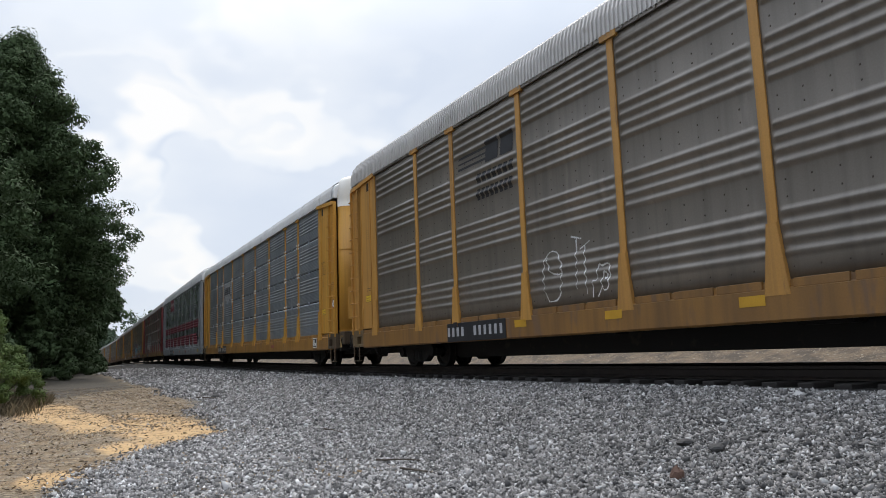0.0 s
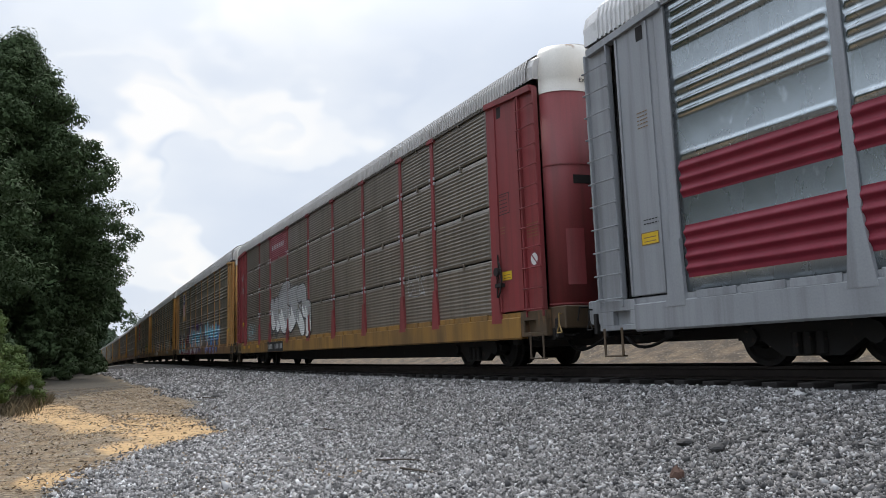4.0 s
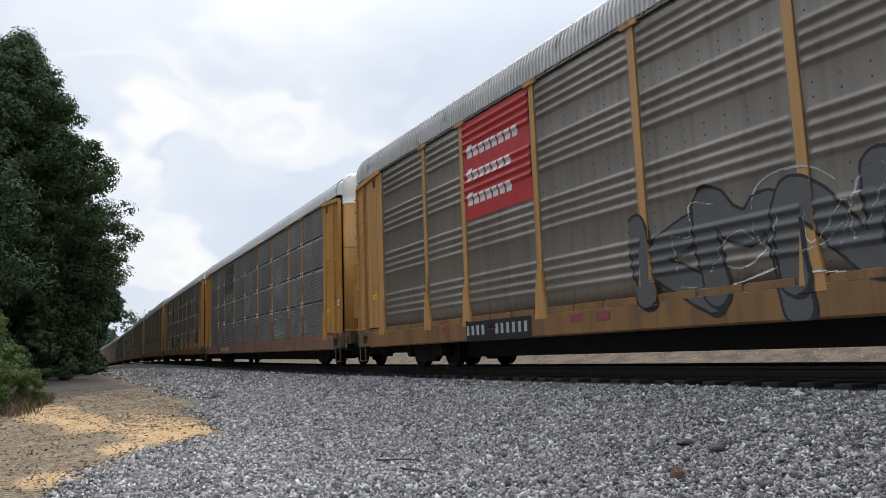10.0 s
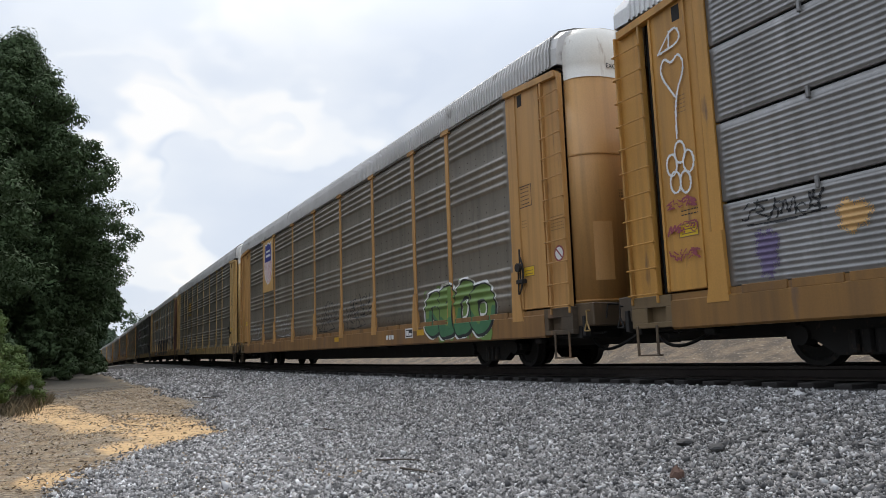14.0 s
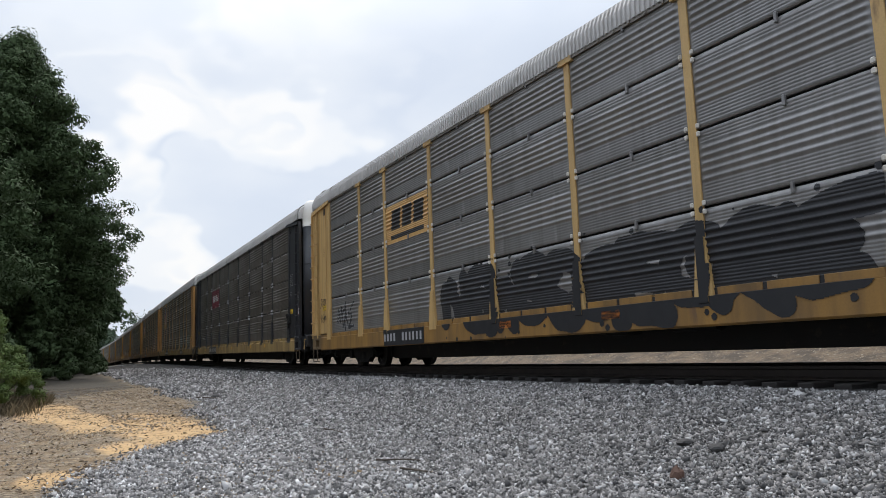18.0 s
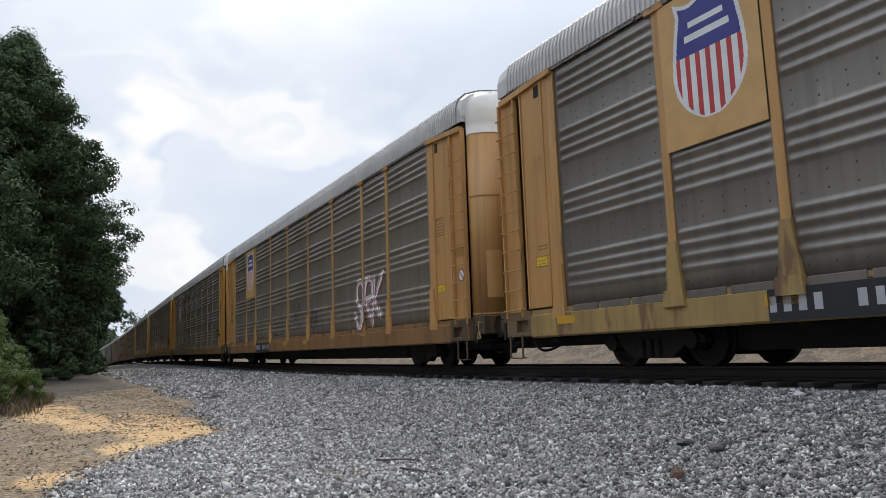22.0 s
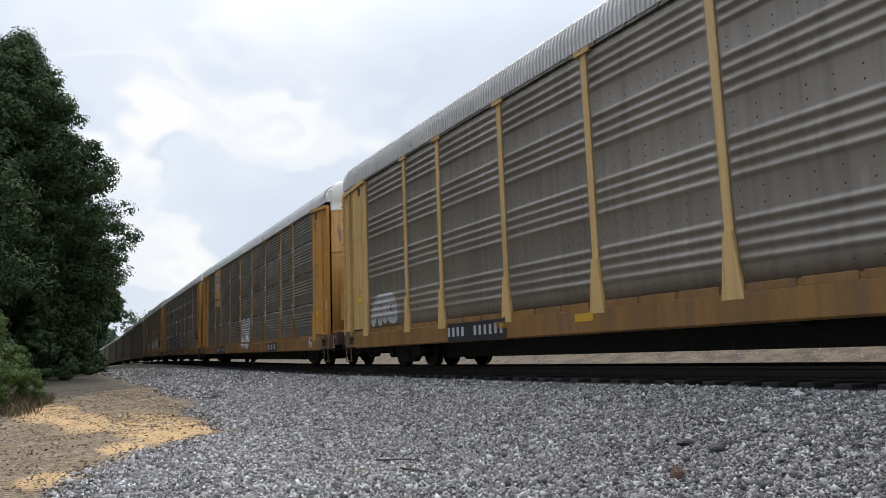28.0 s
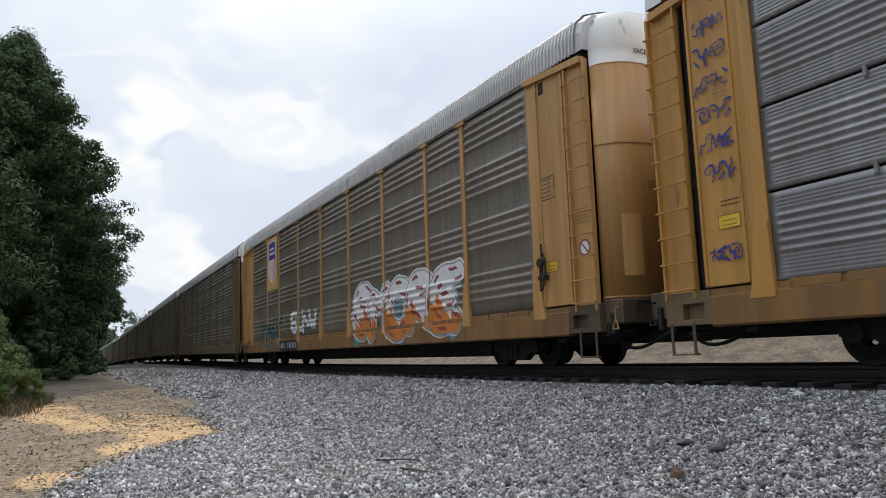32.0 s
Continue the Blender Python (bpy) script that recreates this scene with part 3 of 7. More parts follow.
def litter(name, n, x0, x1, y0, y1, size, seed, mat, label):
    """Dead leaves, bark and straw lying flat on the soil, each a bent flake."""
    r = np.random.RandomState(seed)
    xs, ys = r.uniform(x0, x1, n), r.uniform(y0, y1, n)
    k = (ys < 2.9 + 0.085 * np.clip(-12 - xs, 0, 18) + r.normal(0, 0.25, n)) & (ys < np.maximum(0.25 + 0.295 * (-xs - 8.4), 1.0 + 0.9 * (-xs - 11))) & (lumps(xs, ys, 1.7, seed + 1) + 0.6 * lumps(xs, ys, 5.0, seed + 2) > r.uniform(-0.5, 0.5, n))
    xs, ys = xs[k], ys[k]
    n = len(xs)
    p = np.stack([xs, ys, ground_z(xs, ys) + 0.012 + 0.012 * r.uniform(0, 1, n)], -1)
    a, s_ = r.uniform(0, 6.283, n), size * r.uniform(0.4, 1.5, n)
    t = np.stack([np.cos(a), np.sin(a), r.normal(0, 0.22, n)], -1) * s_[:, None]
    u = np.stack([-np.sin(a), np.cos(a), r.normal(0, 0.3, n)], -1) * (s_ * r.uniform(0.15, 0.55, n))[:, None]
    v = np.stack([p - t, p + u, p + t, p - u], 1).reshape(-1, 3)
    return tagged(new(name, soup(name, v, np.arange(4 * n).reshape(-1, 4), [mat])), label, "leaf litter", kind="stuff")


DEAD_LEAF = island_material("dead_leaves", (0.035, 0.024, 0.015), (0.13, 0.085, 0.045), (0.30, 0.22, 0.13))
litter("leaf_litter", 60000, -40, -7, -4.5, 4.2, 0.028, 81, DEAD_LEAF, "brown dead leaves, bark and straw on the verge")

# ---- sticks and larger debris on the ballast ----
DRY_WOOD = surface("dry_wood", (0.060, 0.047, 0.036), (0.11, 0.088, 0.066), rough=0.9, scale=9.0, bump=0.3)
RUSTY_IRON = surface("rusty_iron", (0.12, 0.065, 0.045), (0.07, 0.042, 0.032), rough=0.85, scale=9.0, bump=0.3)
DARK_ROCK = surface("dark_rock", (0.045, 0.043, 0.042), (0.085, 0.08, 0.076), rough=0.85, scale=7.0, bump=0.4)


def stick(x, y, rz, length, r, name="stick"):
    bm = bmesh.new()
    q = random.Random(int(abs(x * 100 + y * 7)))
    pts = [(-length / 2 + length * i / 5, q.uniform(-0.02, 0.02) * length, q.uniform(0, 0.012)) for i in range(6)]
    rings = [[bm.verts.new((x_, y_ + r * (1 - 0.12 * i) * math.cos(k * 1.257), z_ + r * (1 - 0.12 * i) * math.sin(k * 1.257))) for k in range(5)] for i, (x_, y_, z_) in enumerate(pts)]
    for p_, q_ in zip(rings[:-1], rings[1:]):
        for k in range(5):
            bm.faces.new((p_[k], p_[(k + 1) % 5], q_[(k + 1) % 5], q_[k]))
    bm.faces.new(rings[0])
    bm.faces.new(rings[-1])
    ob = new(name, done(bm, name))
    ob.data.materials.append(DRY_WOOD)
    z = float(ground_z(np.array([x]), np.array([y]))[0])
    ob.matrix_basis = pose(x, y, z + 0.035, 0, 2, rz)
    return tagged(ob, "dry broken stick lying on the ballast", "stick", group="sticks on the ballast")


def lump(x, y, s, mat, name, label, cat, flat=0.5):
    bm = bmesh.new()
    bmesh.ops.create_icosphere(bm, subdivisions=2, radius=s / 2)
    q = random.Random(int(abs(x * 91 + y * 13)))
    for v in bm.verts:
        k = 1 + 0.35 * noise.noise(v.co * (3.5 / s) + Vector((x, y, 0)))
        v.co = Vector((v.co.x * k * 1.2, v.co.y * k, v.co.z * k * flat))
    ob = new(name, done(bm, name))
    ob.data.materials.append(mat)
    z = float(ground_z(np.array([x]), np.array([y]))[0])
    ob.matrix_basis = pose(x, y, z + s * 0.2, 0, 0, q.uniform(0, 180))
    return tagged(ob, label, cat)

# ---- the train ----
END_BAY, NARROW, WIDE = 2.673, 1.936, 2.82
BAYS = [END_BAY, NARROW] + [WIDE] * 5 + [NARROW, END_BAY]
EDGES = [0.0]
for b_ in BAYS:
    EDGES.append(EDGES[-1] + b_)
SHEET = EDGES[-1]
HALF = SHEET / 2
POSTS = [e - HALF for e in EDGES]            # ten uprights; the first and last close the sheets
EAVE, PANEL_Z, SILL_Z = 5.32, 0.98, 0.46
POST_OUT = 0.024


def ribs_full():
    """Rib centres, half base, half top and height of a full-height sheet: four groups of four ribs."""
    return [(top - 0.172 * i, 0.086, 0.0, 0.042) for top in (5.12, 4.08, 2.94, 1.82) for i in range(4)]


ROWS = ((0.98, 2.09), (2.13, 3.20), (3.24, 4.29), (4.33, 5.32))
JOINTS = (2.11, 3.22, 4.31)


def ribs_fine():
    """Even round ribs from joint to joint."""
    return [(z0 + 0.058 + 0.081 * i, 0.040, 0.0, 0.017) for z0, z1 in ROWS for i in range(13) if z0 + 0.10 + 0.081 * i <= z1]


def ribs_band():
    """In each row five round ribs, with fine creases below and above them."""
    out = []
    for z0, z1 in ROWS:
        out += [(z0 + 0.37 + 0.108 * i, 0.052, 0.0, 0.028) for i in range(5)]
        out += [(z0 + 0.055 + 0.048 * i, 0.022, 0.006, 0.007) for i in range(6)]
        out += [(z0 + 0.895 + 0.048 * i, 0.022, 0.006, 0.007) for i in range(4) if z0 + 0.92 + 0.048 * i < z1]
    return out


RIBS = {"full": ribs_full(), "fine": ribs_fine(), "band": ribs_band()}


def rib_height(kind, z):
    for zc, hb, ht, h in RIBS[kind]:
        d = abs(z - zc)
        if d < hb:
            if ht == 0.0:
                return h * (0.5 * (1 + math.cos(math.pi * d / hb))) ** 1.3
            return h if d <= ht else h * (hb - d) / (hb - ht)
    return 0.0


def face_y(kind, x, z):
    """How the near side of a car lies at x along it and height z."""
    for q in POSTS[1:-1]:
        w = 0.075 if z > 1.7 else 0.075 + 0.12 * (1.7 - z) / 0.95
        if z > 0.78 and abs(x - q) < w:
            return -SIDE - (POST_OUT if z > 1.7 else 0.066)
    if z < PANEL_Z - 0.10:
        return -SIDE - 0.055
    if z < PANEL_Z:
        return -SIDE - 0.02
    return -SIDE - rib_height(kind, z)


MESHES = {}


def shared(key, make):
    if key not in MESHES:
        MESHES[key] = make()
    return MESHES[key]


def sheet_mesh(kind, width, z0, z1, rivets=True):
    zs = {z0, z1}
    for zc, hb, ht, h in RIBS[kind]:
        steps = [zc - hb + hb / 4 * i for i in range(9)] if ht == 0.0 else (zc - hb, zc - ht, zc + ht, zc + hb)
        for q in steps:
            if z0 < q < z1:
                zs.add(round(q, 4))
    zs = sorted(zs)
    pts = [(0.05, z0)] + [(-rib_height(kind, z), z) for z in zs] + [(0.05, z1)]
    hw = width / 2 - 0.012
    cols = ((-hw, 0.0), (-hw + 0.10, 0.0), (-hw + 0.15, 1.0), (hw - 0.15, 1.0), (hw - 0.10, 0.0), (hw, 0.0))
    k = len(cols)
    vs = [(sx, -SIDE + (y if y > 0 else y * up), z) for y, z in pts for sx, up in cols]
    fs = [(k * i + j, k * i + j + 1, k * i + k + j + 1, k * i + k + j) for i in range(len(pts) - 1) for j in range(k - 1)]
    # closed ends of the sheet
    fs.append(tuple(k * i for i in range(len(pts))))
    fs.append(tuple(k * i + k - 1 for i in range(len(pts) - 1, -1, -1)))
    rows_ = (len(pts) - 1) * (k - 1)
    if kind == "full" and rivets:
        for zr in (5.25, 4.36, 4.22, 3.30, 3.12, 2.22, 2.00, 1.13):
            x = -hw + 0.22
            while x < hw - 0.1:
                n = len(vs)
                vs += [(x - 0.012, -SIDE - 0.001, zr - 0.013), (x + 0.012, -SIDE - 0.001, zr - 0.013), (x + 0.012, -SIDE - 0.001, zr + 0.013), (x - 0.012, -SIDE - 0.001, zr + 0.013), (x, -SIDE - 0.012, zr)]
                fs += [(n + i, n + (i + 1) % 4, n + 4) for i in range(4)]
                x += 0.37
    me = mesh_of("side_sheet", vs, fs, [None, RIVET], [1 if len(f) == 3 else 0 for f in fs])
    me.polygons.foreach_set("use_smooth", [k - 1 <= i < rows_ - k + 1 for i in range(len(fs))])
    return me


def post_mesh(kind):
    """An upright with a splayed foot and a head plate under the eave."""
    bm = bmesh.new()
    y0, y1 = -SIDE - POST_OUT, -SIDE + 0.02
    prism(bm, [(-0.075, 1.7), (0.075, 1.7), (0.075, 5.28), (-0.075, 5.28)], "y", y0, y1)
    if kind != "brace":
        prism(bm, [(-0.19, 0.79), (0.19, 0.79), (0.17, 0.92), (0.077, 1.70), (-0.077, 1.70), (-0.17, 0.92)], "y", -SIDE - 0.060, y1)
    prism(bm, [(-0.20, 5.26), (0.20, 5.26), (0.20, 5.37), (-0.20, 5.37)], "y", -SIDE - 0.060, y1)
    return done(bm, "post")


def foot_mesh():
    """A heavier bolted foot, worn bare by the weather."""
    bm = bmesh.new()
    y0, y1 = -SIDE - POST_OUT, -SIDE + 0.02
    prism(bm, [(-0.18, 0.92), (0.18, 0.92), (0.080, 1.72), (-0.080, 1.72)], "y", -SIDE - 0.060, y1)
    prism(bm, [(-0.21, 0.78), (0.21, 0.78), (0.19, 1.02), (-0.19, 1.02)], "y", -SIDE - 0.10, y1)
    return done(bm, "foot")


def end_post_mesh(sign):
    bm = bmesh.new()
    y0, y1 = -SIDE - POST_OUT, -SIDE + 0.05
    prism(bm, [(0.0, 0.99), (0.20 * sign, 0.99), (0.20 * sign, 5.28), (0.0, 5.28)][::sign], "y", y0, y1)
    prism(bm, [(-0.03 * sign, 0.79), (0.36 * sign, 0.79), (0.30 * sign, 1.05), (0.21 * sign, 1.75), (0.0, 1.75)][::sign], "y", -SIDE - 0.062, y1)
    return done(bm, "corner_post")


def sill_mesh():
    bm = bmesh.new()
    L = 12.70
    prof = [(-SIDE + 0.10, 0.97), (-SIDE - 0.02, 0.97), (-SIDE - 0.02, 0.885), (-SIDE - 0.055, 0.865), (-SIDE - 0.055, 0.49), (-SIDE - 0.03, SILL_Z), (-SIDE + 0.10, SILL_Z)]
    prism(bm, prof, "x", -L, L)
    return done(bm, "side_sill")


def ledge_mesh(w):
    """The upright strip above the sill, cut by drain slots."""
    bm = bmesh.new()
    n = 3 if w > 2.3 else 2
    for i in range(n):
        a = -w / 2 + 0.23 + i * (w - 0.40) / n
        box(bm, a, a + (w - 0.46) / n - 0.05, -SIDE - 0.045, -SIDE, 0.872, 0.985, 0.006)
    return done(bm, "sill_strip")


def deck_mesh():
    bm = bmesh.new()
    box(bm, -13.6, 13.6, -1.40, 1.40, 0.80, 0.94)
    prism(bm, [(-10.8, 0.80), (-10.8, 0.56), (-8.6, 0.12), (8.6, 0.12), (10.8, 0.56), (10.8, 0.80)], "y", -0.62, 0.62)
    for k in range(-8, 9):
        box(bm, k * 1.5 - 0.06, k * 1.5 + 0.06, -1.42, 1.42, 0.64, 0.80)
    box(bm, -13.9, -10.8, -0.35, 0.35, 0.60, 0.86)
    box(bm, 10.8, 13.9, -0.35, 0.35, 0.60, 0.86)
    return done(bm, "underframe")


def brake_gear_mesh():
    bm = bmesh.new()
    box(bm, 1.2, 2.0, -1.05, -0.70, 0.42, 0.72, 0.03)
    rod(bm, (3.0, -0.95, 0.55), (3.9, -0.95, 0.55), 0.14, 10)
    box(bm, -2.4, -2.0, -1.30, -1.0, 0.44, 0.70, 0.02)
    rod(bm, (-8.8, -1.36, 0.53), (9.4, -1.36, 0.53), 0.018, 6)
    for k in range(-8, 9, 2):
        box(bm, k - 0.02, k + 0.02, -1.38, -1.34, 0.52, 0.64)
    return done(bm, "brake_gear")


ROOF_HALF = [(-1.565, 5.34), (-1.56, 5.68), (-1.50, 5.90), (-1.32, 6.06), (-0.95, 6.18), (-0.45, 6.25)]
ROOF_ARC = ROOF_HALF + [(0, 6.27)] + [(-y_, z_) for y_, z_ in ROOF_HALF[::-1]]


def roof_mesh(tall=1.0, pitch=0.11):
    """A crowned roof of pressed sheets whose ribs run across the car, ending in sloped hoods."""
    xs = []
    x = -13.2
    while x < 13.2:
        xs += [(x, 0.0), (x + 0.50 * pitch, 0.0), (x + 0.56 * pitch, 0.036), (x + 0.94 * pitch, 0.036)]
        x += pitch
    xs.append((13.2, 0.0))
    vs, fs = [], []
    cols = [(-13.50, -0.0, 0.90), (-13.36, 0.0, 0.97)] + [(a, b2, 1.0) for a, b2 in xs] + [(13.36, 0.0, 0.97), (13.50, 0.0, 0.90)]
    k = len(ROOF_ARC)
    for x, up, s in cols:
        for y, z in ROOF_ARC:
            vs.append((x, y * (1 + up * 0.5), 5.34 + (z - 5.34) * s * tall + up * (0.4 + 0.6 * (1 - abs(y) / 1.6))))
    for i in range(len(cols) - 1):
        for j in range(k - 1):
            fs.append((i * k + j, (i + 1) * k + j, (i + 1) * k + j + 1, i * k + j + 1))
    fs.append(tuple(range(k)))
    fs.append(tuple(range((len(cols) - 1) * k + k - 1, (len(cols) - 1) * k - 1, -1)))
    return mesh_of("roof", vs, fs)


def eave_mesh():
    bm = bmesh.new()
    prism(bm, [(-SIDE - 0.045, 5.30), (-SIDE - 0.045, 5.37), (-SIDE + 0.08, 5.37), (-SIDE + 0.08, 5.30)], "x", -12.3, 12.3)
    for i in range(64):
        x = -12.1 + i * 0.38
        box(bm, x, x + 0.05, -SIDE - 0.06, -SIDE - 0.04, 5.31, 5.36)
    return done(bm, "eave_rail")


def far_side_mesh():
    """The side turned away from the verge: ribbed sheets between uprights, in one piece."""
    zs = [0.6, 0.98] + sorted({round(q, 4) for zc, hb, ht, h in RIBS["full"] for q in (zc - hb, zc - 0.035, zc, zc + 0.035, zc + hb)}) + [5.33]
    vs = [(sx, SIDE + (rib_height("full", z) if z > 0.98 else 0), z) for z in zs for sx in (-13.0, 13.0)]
    fs = [(2 * i + 1, 2 * i, 2 * i + 2, 2 * i + 3) for i in range(len(zs) - 1)]
    n = len(vs)
    vs += [(sx, SIDE - 0.06, z) for z in (0.6, 5.33) for sx in (-13.0, 13.0)]
    fs += [(n, n + 1, n + 3, n + 2)]
    return mesh_of("far_side", vs, fs)


def end_panel_mesh(sign):
    bm = bmesh.new()
    a, b2 = HALF + 0.20, 12.90 if sign > 0 else 12.78
    xs = sorted((a * sign, b2 * sign))
    box(bm, xs[0], xs[1], -SIDE - 0.03, -SIDE + 0.04, 1.00, 5.24, 0.01)
    for q in (a + 0.16, b2 - 0.06):
        box(bm, q * sign - 0.02, q * sign + 0.02, -SIDE - 0.055, -SIDE - 0.03, 1.02, 5.22)
    h0, h1 = sorted(((HALF + 0.02) * sign, 13.42 * sign))
    prism(bm, [(h0, 5.26), (h1, 5.13 if sign > 0 else 5.26), (h1, 5.25 if sign > 0 else 5.37), (h0, 5.37)] if sign > 0 else [(h0, 5.13), (h1, 5.26), (h1, 5.37), (h0, 5.25)], "y", -SIDE - 0.09, -SIDE + 0.05)
    return done(bm, "end_panel")


def slot_mesh(sign):
    bm = bmesh.new()
    # solid black plates: the shade of the open slots is put in as colour
    xs = sorted((12.72 * sign, 12.96 * sign))
    box(bm, xs[0], xs[1], -SIDE + 0.10, -SIDE + 0.14, 1.0, 5.24)
    xs = sorted(((HALF + 0.45) * sign, (HALF + 0.60) * sign))
    box(bm, xs[0], xs[1], -SIDE - 0.034, -SIDE - 0.03, 4.95, 5.18)
    return done(bm, "dark_slot")


def ladder_back_mesh(sign):
    bm = bmesh.new()
    a, b2 = sorted((12.95 * sign, 13.50 * sign))
    box(bm, a, b2, -SIDE - 0.01, -SIDE + 0.03, 0.86, 5.15)
    for q in (a, b2):
        box(bm, q - 0.02, q + 0.02, -SIDE - 0.08, -SIDE + 0.03, 0.86, 5.18, 0.008)
    return done(bm, "ladder_frame")


def rung_mesh():
    bm = bmesh.new()
    rod(bm, (-0.31, -SIDE - 0.11, 0), (0.31, -SIDE - 0.11, 0), 0.013, 6)
    for s in (-0.30, 0.30):
        rod(bm, (s, -SIDE - 0.11, 0), (s, -SIDE - 0.07, 0), 0.016, 6)
    return done(bm, "rung")


DOOR_HALF = [(13.50 + 0.48 * math.sin(a), -0.78 - 0.66 * math.cos(a)) for a in [i * math.pi / 20 for i in range(11)]]
DOOR_PLAN = DOOR_HALF + [(13.982, -0.3), (13.982, 0.3)] + [(x, -y) for x, y in DOOR_HALF[::-1]]


def door_mesh(sign, z0, z1, grow=0.0):
    bm = bmesh.new()
    plan = [((x + grow) * sign, y * (1 + grow)) for x, y in DOOR_PLAN]
    inner = [((x - 0.07) * sign, y * 0.96) for x, y in DOOR_PLAN][::-1]
    prism(bm, plan + inner, "z", z0, z1)
    me = done(bm, "end_door")
    me.polygons.foreach_set("use_smooth", [abs(f.normal.z) < 0.5 and abs(f.normal.x * sign) > -0.2 and f.area > 0.3 for f in me.polygons])
    return me


def door_top_mesh(sign):
    """The white hood over the end doors, leaning back into the roof."""
    vs, fs = [], []
    for z, s, back in ((5.03, 1.004, 0), (5.30, 1.004, 0), (5.58, 0.995, 0.02), (5.86, 0.95, 0.10), (6.04, 0.85, 0.22), (6.15, 0.62, 0.38)):
        for x, y in DOOR_PLAN:
            vs.append(((x - back + 0.006) * sign, y * s, z))
    k = len(DOOR_PLAN)
    for i in range(5):
        for j in range(k - 1):
            f = (i * k + j, i * k + j + 1, (i + 1) * k + j + 1, (i + 1) * k + j)
            fs.append(f if sign > 0 else f[::-1])
    n = len(vs)
    smooth = [True] * len(fs) + [False, False]
    fs.append(tuple(range(k)))
    fs.append(tuple(range(n - 1, n - k - 1, -1)))
    me = mesh_of("door_hood", vs, fs)
    me.polygons.foreach_set("use_smooth", smooth)
    return me


def door_detail_mesh(sign):
    bm = bmesh.new()
    for z in (3.62, 1.05):
        prism(bm, [((x + 0.010) * sign, y * 1.008) for x, y in DOOR_PLAN] + [((x - 0.01) * sign, y * 0.99) for x, y in DOOR_PLAN][::-1], "z", z, z + 0.025)
    curve = [(13.50 + 0.48 * math.sin(a), -0.78 - 0.66 * math.cos(a)) for a in [0.80 + 0.11 * i for i in range(6)]]
    prism(bm, [((x + 0.016) * sign, y - 0.012) for x, y in curve] + [((x - 0.01) * sign, y + 0.008) for x, y in curve][::-1], "z", 1.40, 2.42)
    return done(bm, "door_trim")


def corner_block_mesh(sign):
    """The bolted end of the sill with its open pocket."""
    bm = bmesh.new()
    a, b2 = 12.70, 13.55
    for x0, x1, z0, z1 in ((a, b2, 0.80, 0.97), (a, b2, 0.50, 0.58), (a, a + 0.12, 0.58, 0.80), (b2 - 0.34, b2, 0.58, 0.80)):
        box(bm, *sorted((x0 * sign, x1 * sign)), -SIDE - 0.05, -SIDE + 0.10, z0, z1, 0.006)
    box(bm, *sorted((a * sign, b2 * sign)), -SIDE + 0.06, -SIDE + 0.10, 0.58, 0.80)
    return done(bm, "corner_block")


def end_sill_mesh(sign):
    bm = bmesh.new()
    box(bm, *sorted((13.40 * sign, 13.98 * sign)), -1.45, 1.45, 0.62, 1.02, 0.02)
    box(bm, *sorted((13.70 * sign, 14.05 * sign)), -0.55, 0.55, 0.66, 0.96, 0.02)
    return done(bm, "end_sill")


def step_mesh(sign):
    """A stirrup step bent from flat bar, hung under the corner of the car."""
    bm = bmesh.new()
    for q in (13.02, 13.44):
        box(bm, *sorted((q * sign - 0.025, q * sign + 0.025)), -SIDE - 0.065, -SIDE - 0.045, 0.10, 0.54, 0.004)
    box(bm, *sorted((13.00 * sign, 13.46 * sign)), -SIDE - 0.075, -SIDE + 0.02, 0.085, 0.11, 0.004)
    return done(bm, "stirrup_step")


def end_gear_mesh(sign):
    """Brackets, pipes and levers crowded below the end of the car, and a black block added for the shade."""
    bm = bmesh.new()
    box(bm, *sorted((12.5 * sign, 13.3 * sign)), -1.25, -0.35, 0.44, 0.66, 0.02)
    # added block: fills the shaded space below the end and hides the bank
    box(bm, *sorted((11.3 * sign, 13.9 * sign)), -0.55, 0.55, 0.30, 0.62, 0.02)
    box(bm, *sorted((13.5 * sign, 13.62 * sign)), -1.44, -0.6, 0.42, 0.66, 0.01)
    box(bm, *sorted((13.72 * sign, 13.80 * sign)), -1.50, -1.38, 0.46, 0.80, 0.01)
    rod(bm, (11.4 * sign, -1.20, 0.56), (13.9 * sign, -1.20, 0.50), 0.022)
    rod(bm, (11.9 * sign, -0.95, 0.50), (13.2 * sign, -1.38, 0.46), 0.018)
    rod(bm, (12.2 * sign, -1.34, 0.60), (12.2 * sign, -1.34, 0.40), 0.030, 8)
    rod(bm, (12.9 * sign, -1.40, 0.62), (12.75 * sign, -1.40, 0.40), 0.020)
    box(bm, *sorted((12.1 * sign, 12.3 * sign)), -1.40, -1.26, 0.36, 0.46, 0.02)
    return done(bm, "end_gear")


def coupler_mesh(sign):
    bm = bmesh.new()
    box(bm, *sorted((13.6 * sign, 14.1 * sign)), -0.10, 0.10, 0.70, 0.92, 0.02)
    prism(bm, [(14.05 * sign, -0.16), (14.33 * sign, -0.20), (14.36 * sign, 0.0), (14.22 * sign, 0.12), (14.05 * sign, 0.16)][::sign], "z", 0.64, 0.96)
    rod(bm, (14.0 * sign, -1.15, 0.98), (14.0 * sign, 0.1, 0.98), 0.014)
    rod(bm, (14.0 * sign, -1.15, 0.98), (14.0 * sign, -1.20, 0.74), 0.014)
    return done(bm, "coupler")


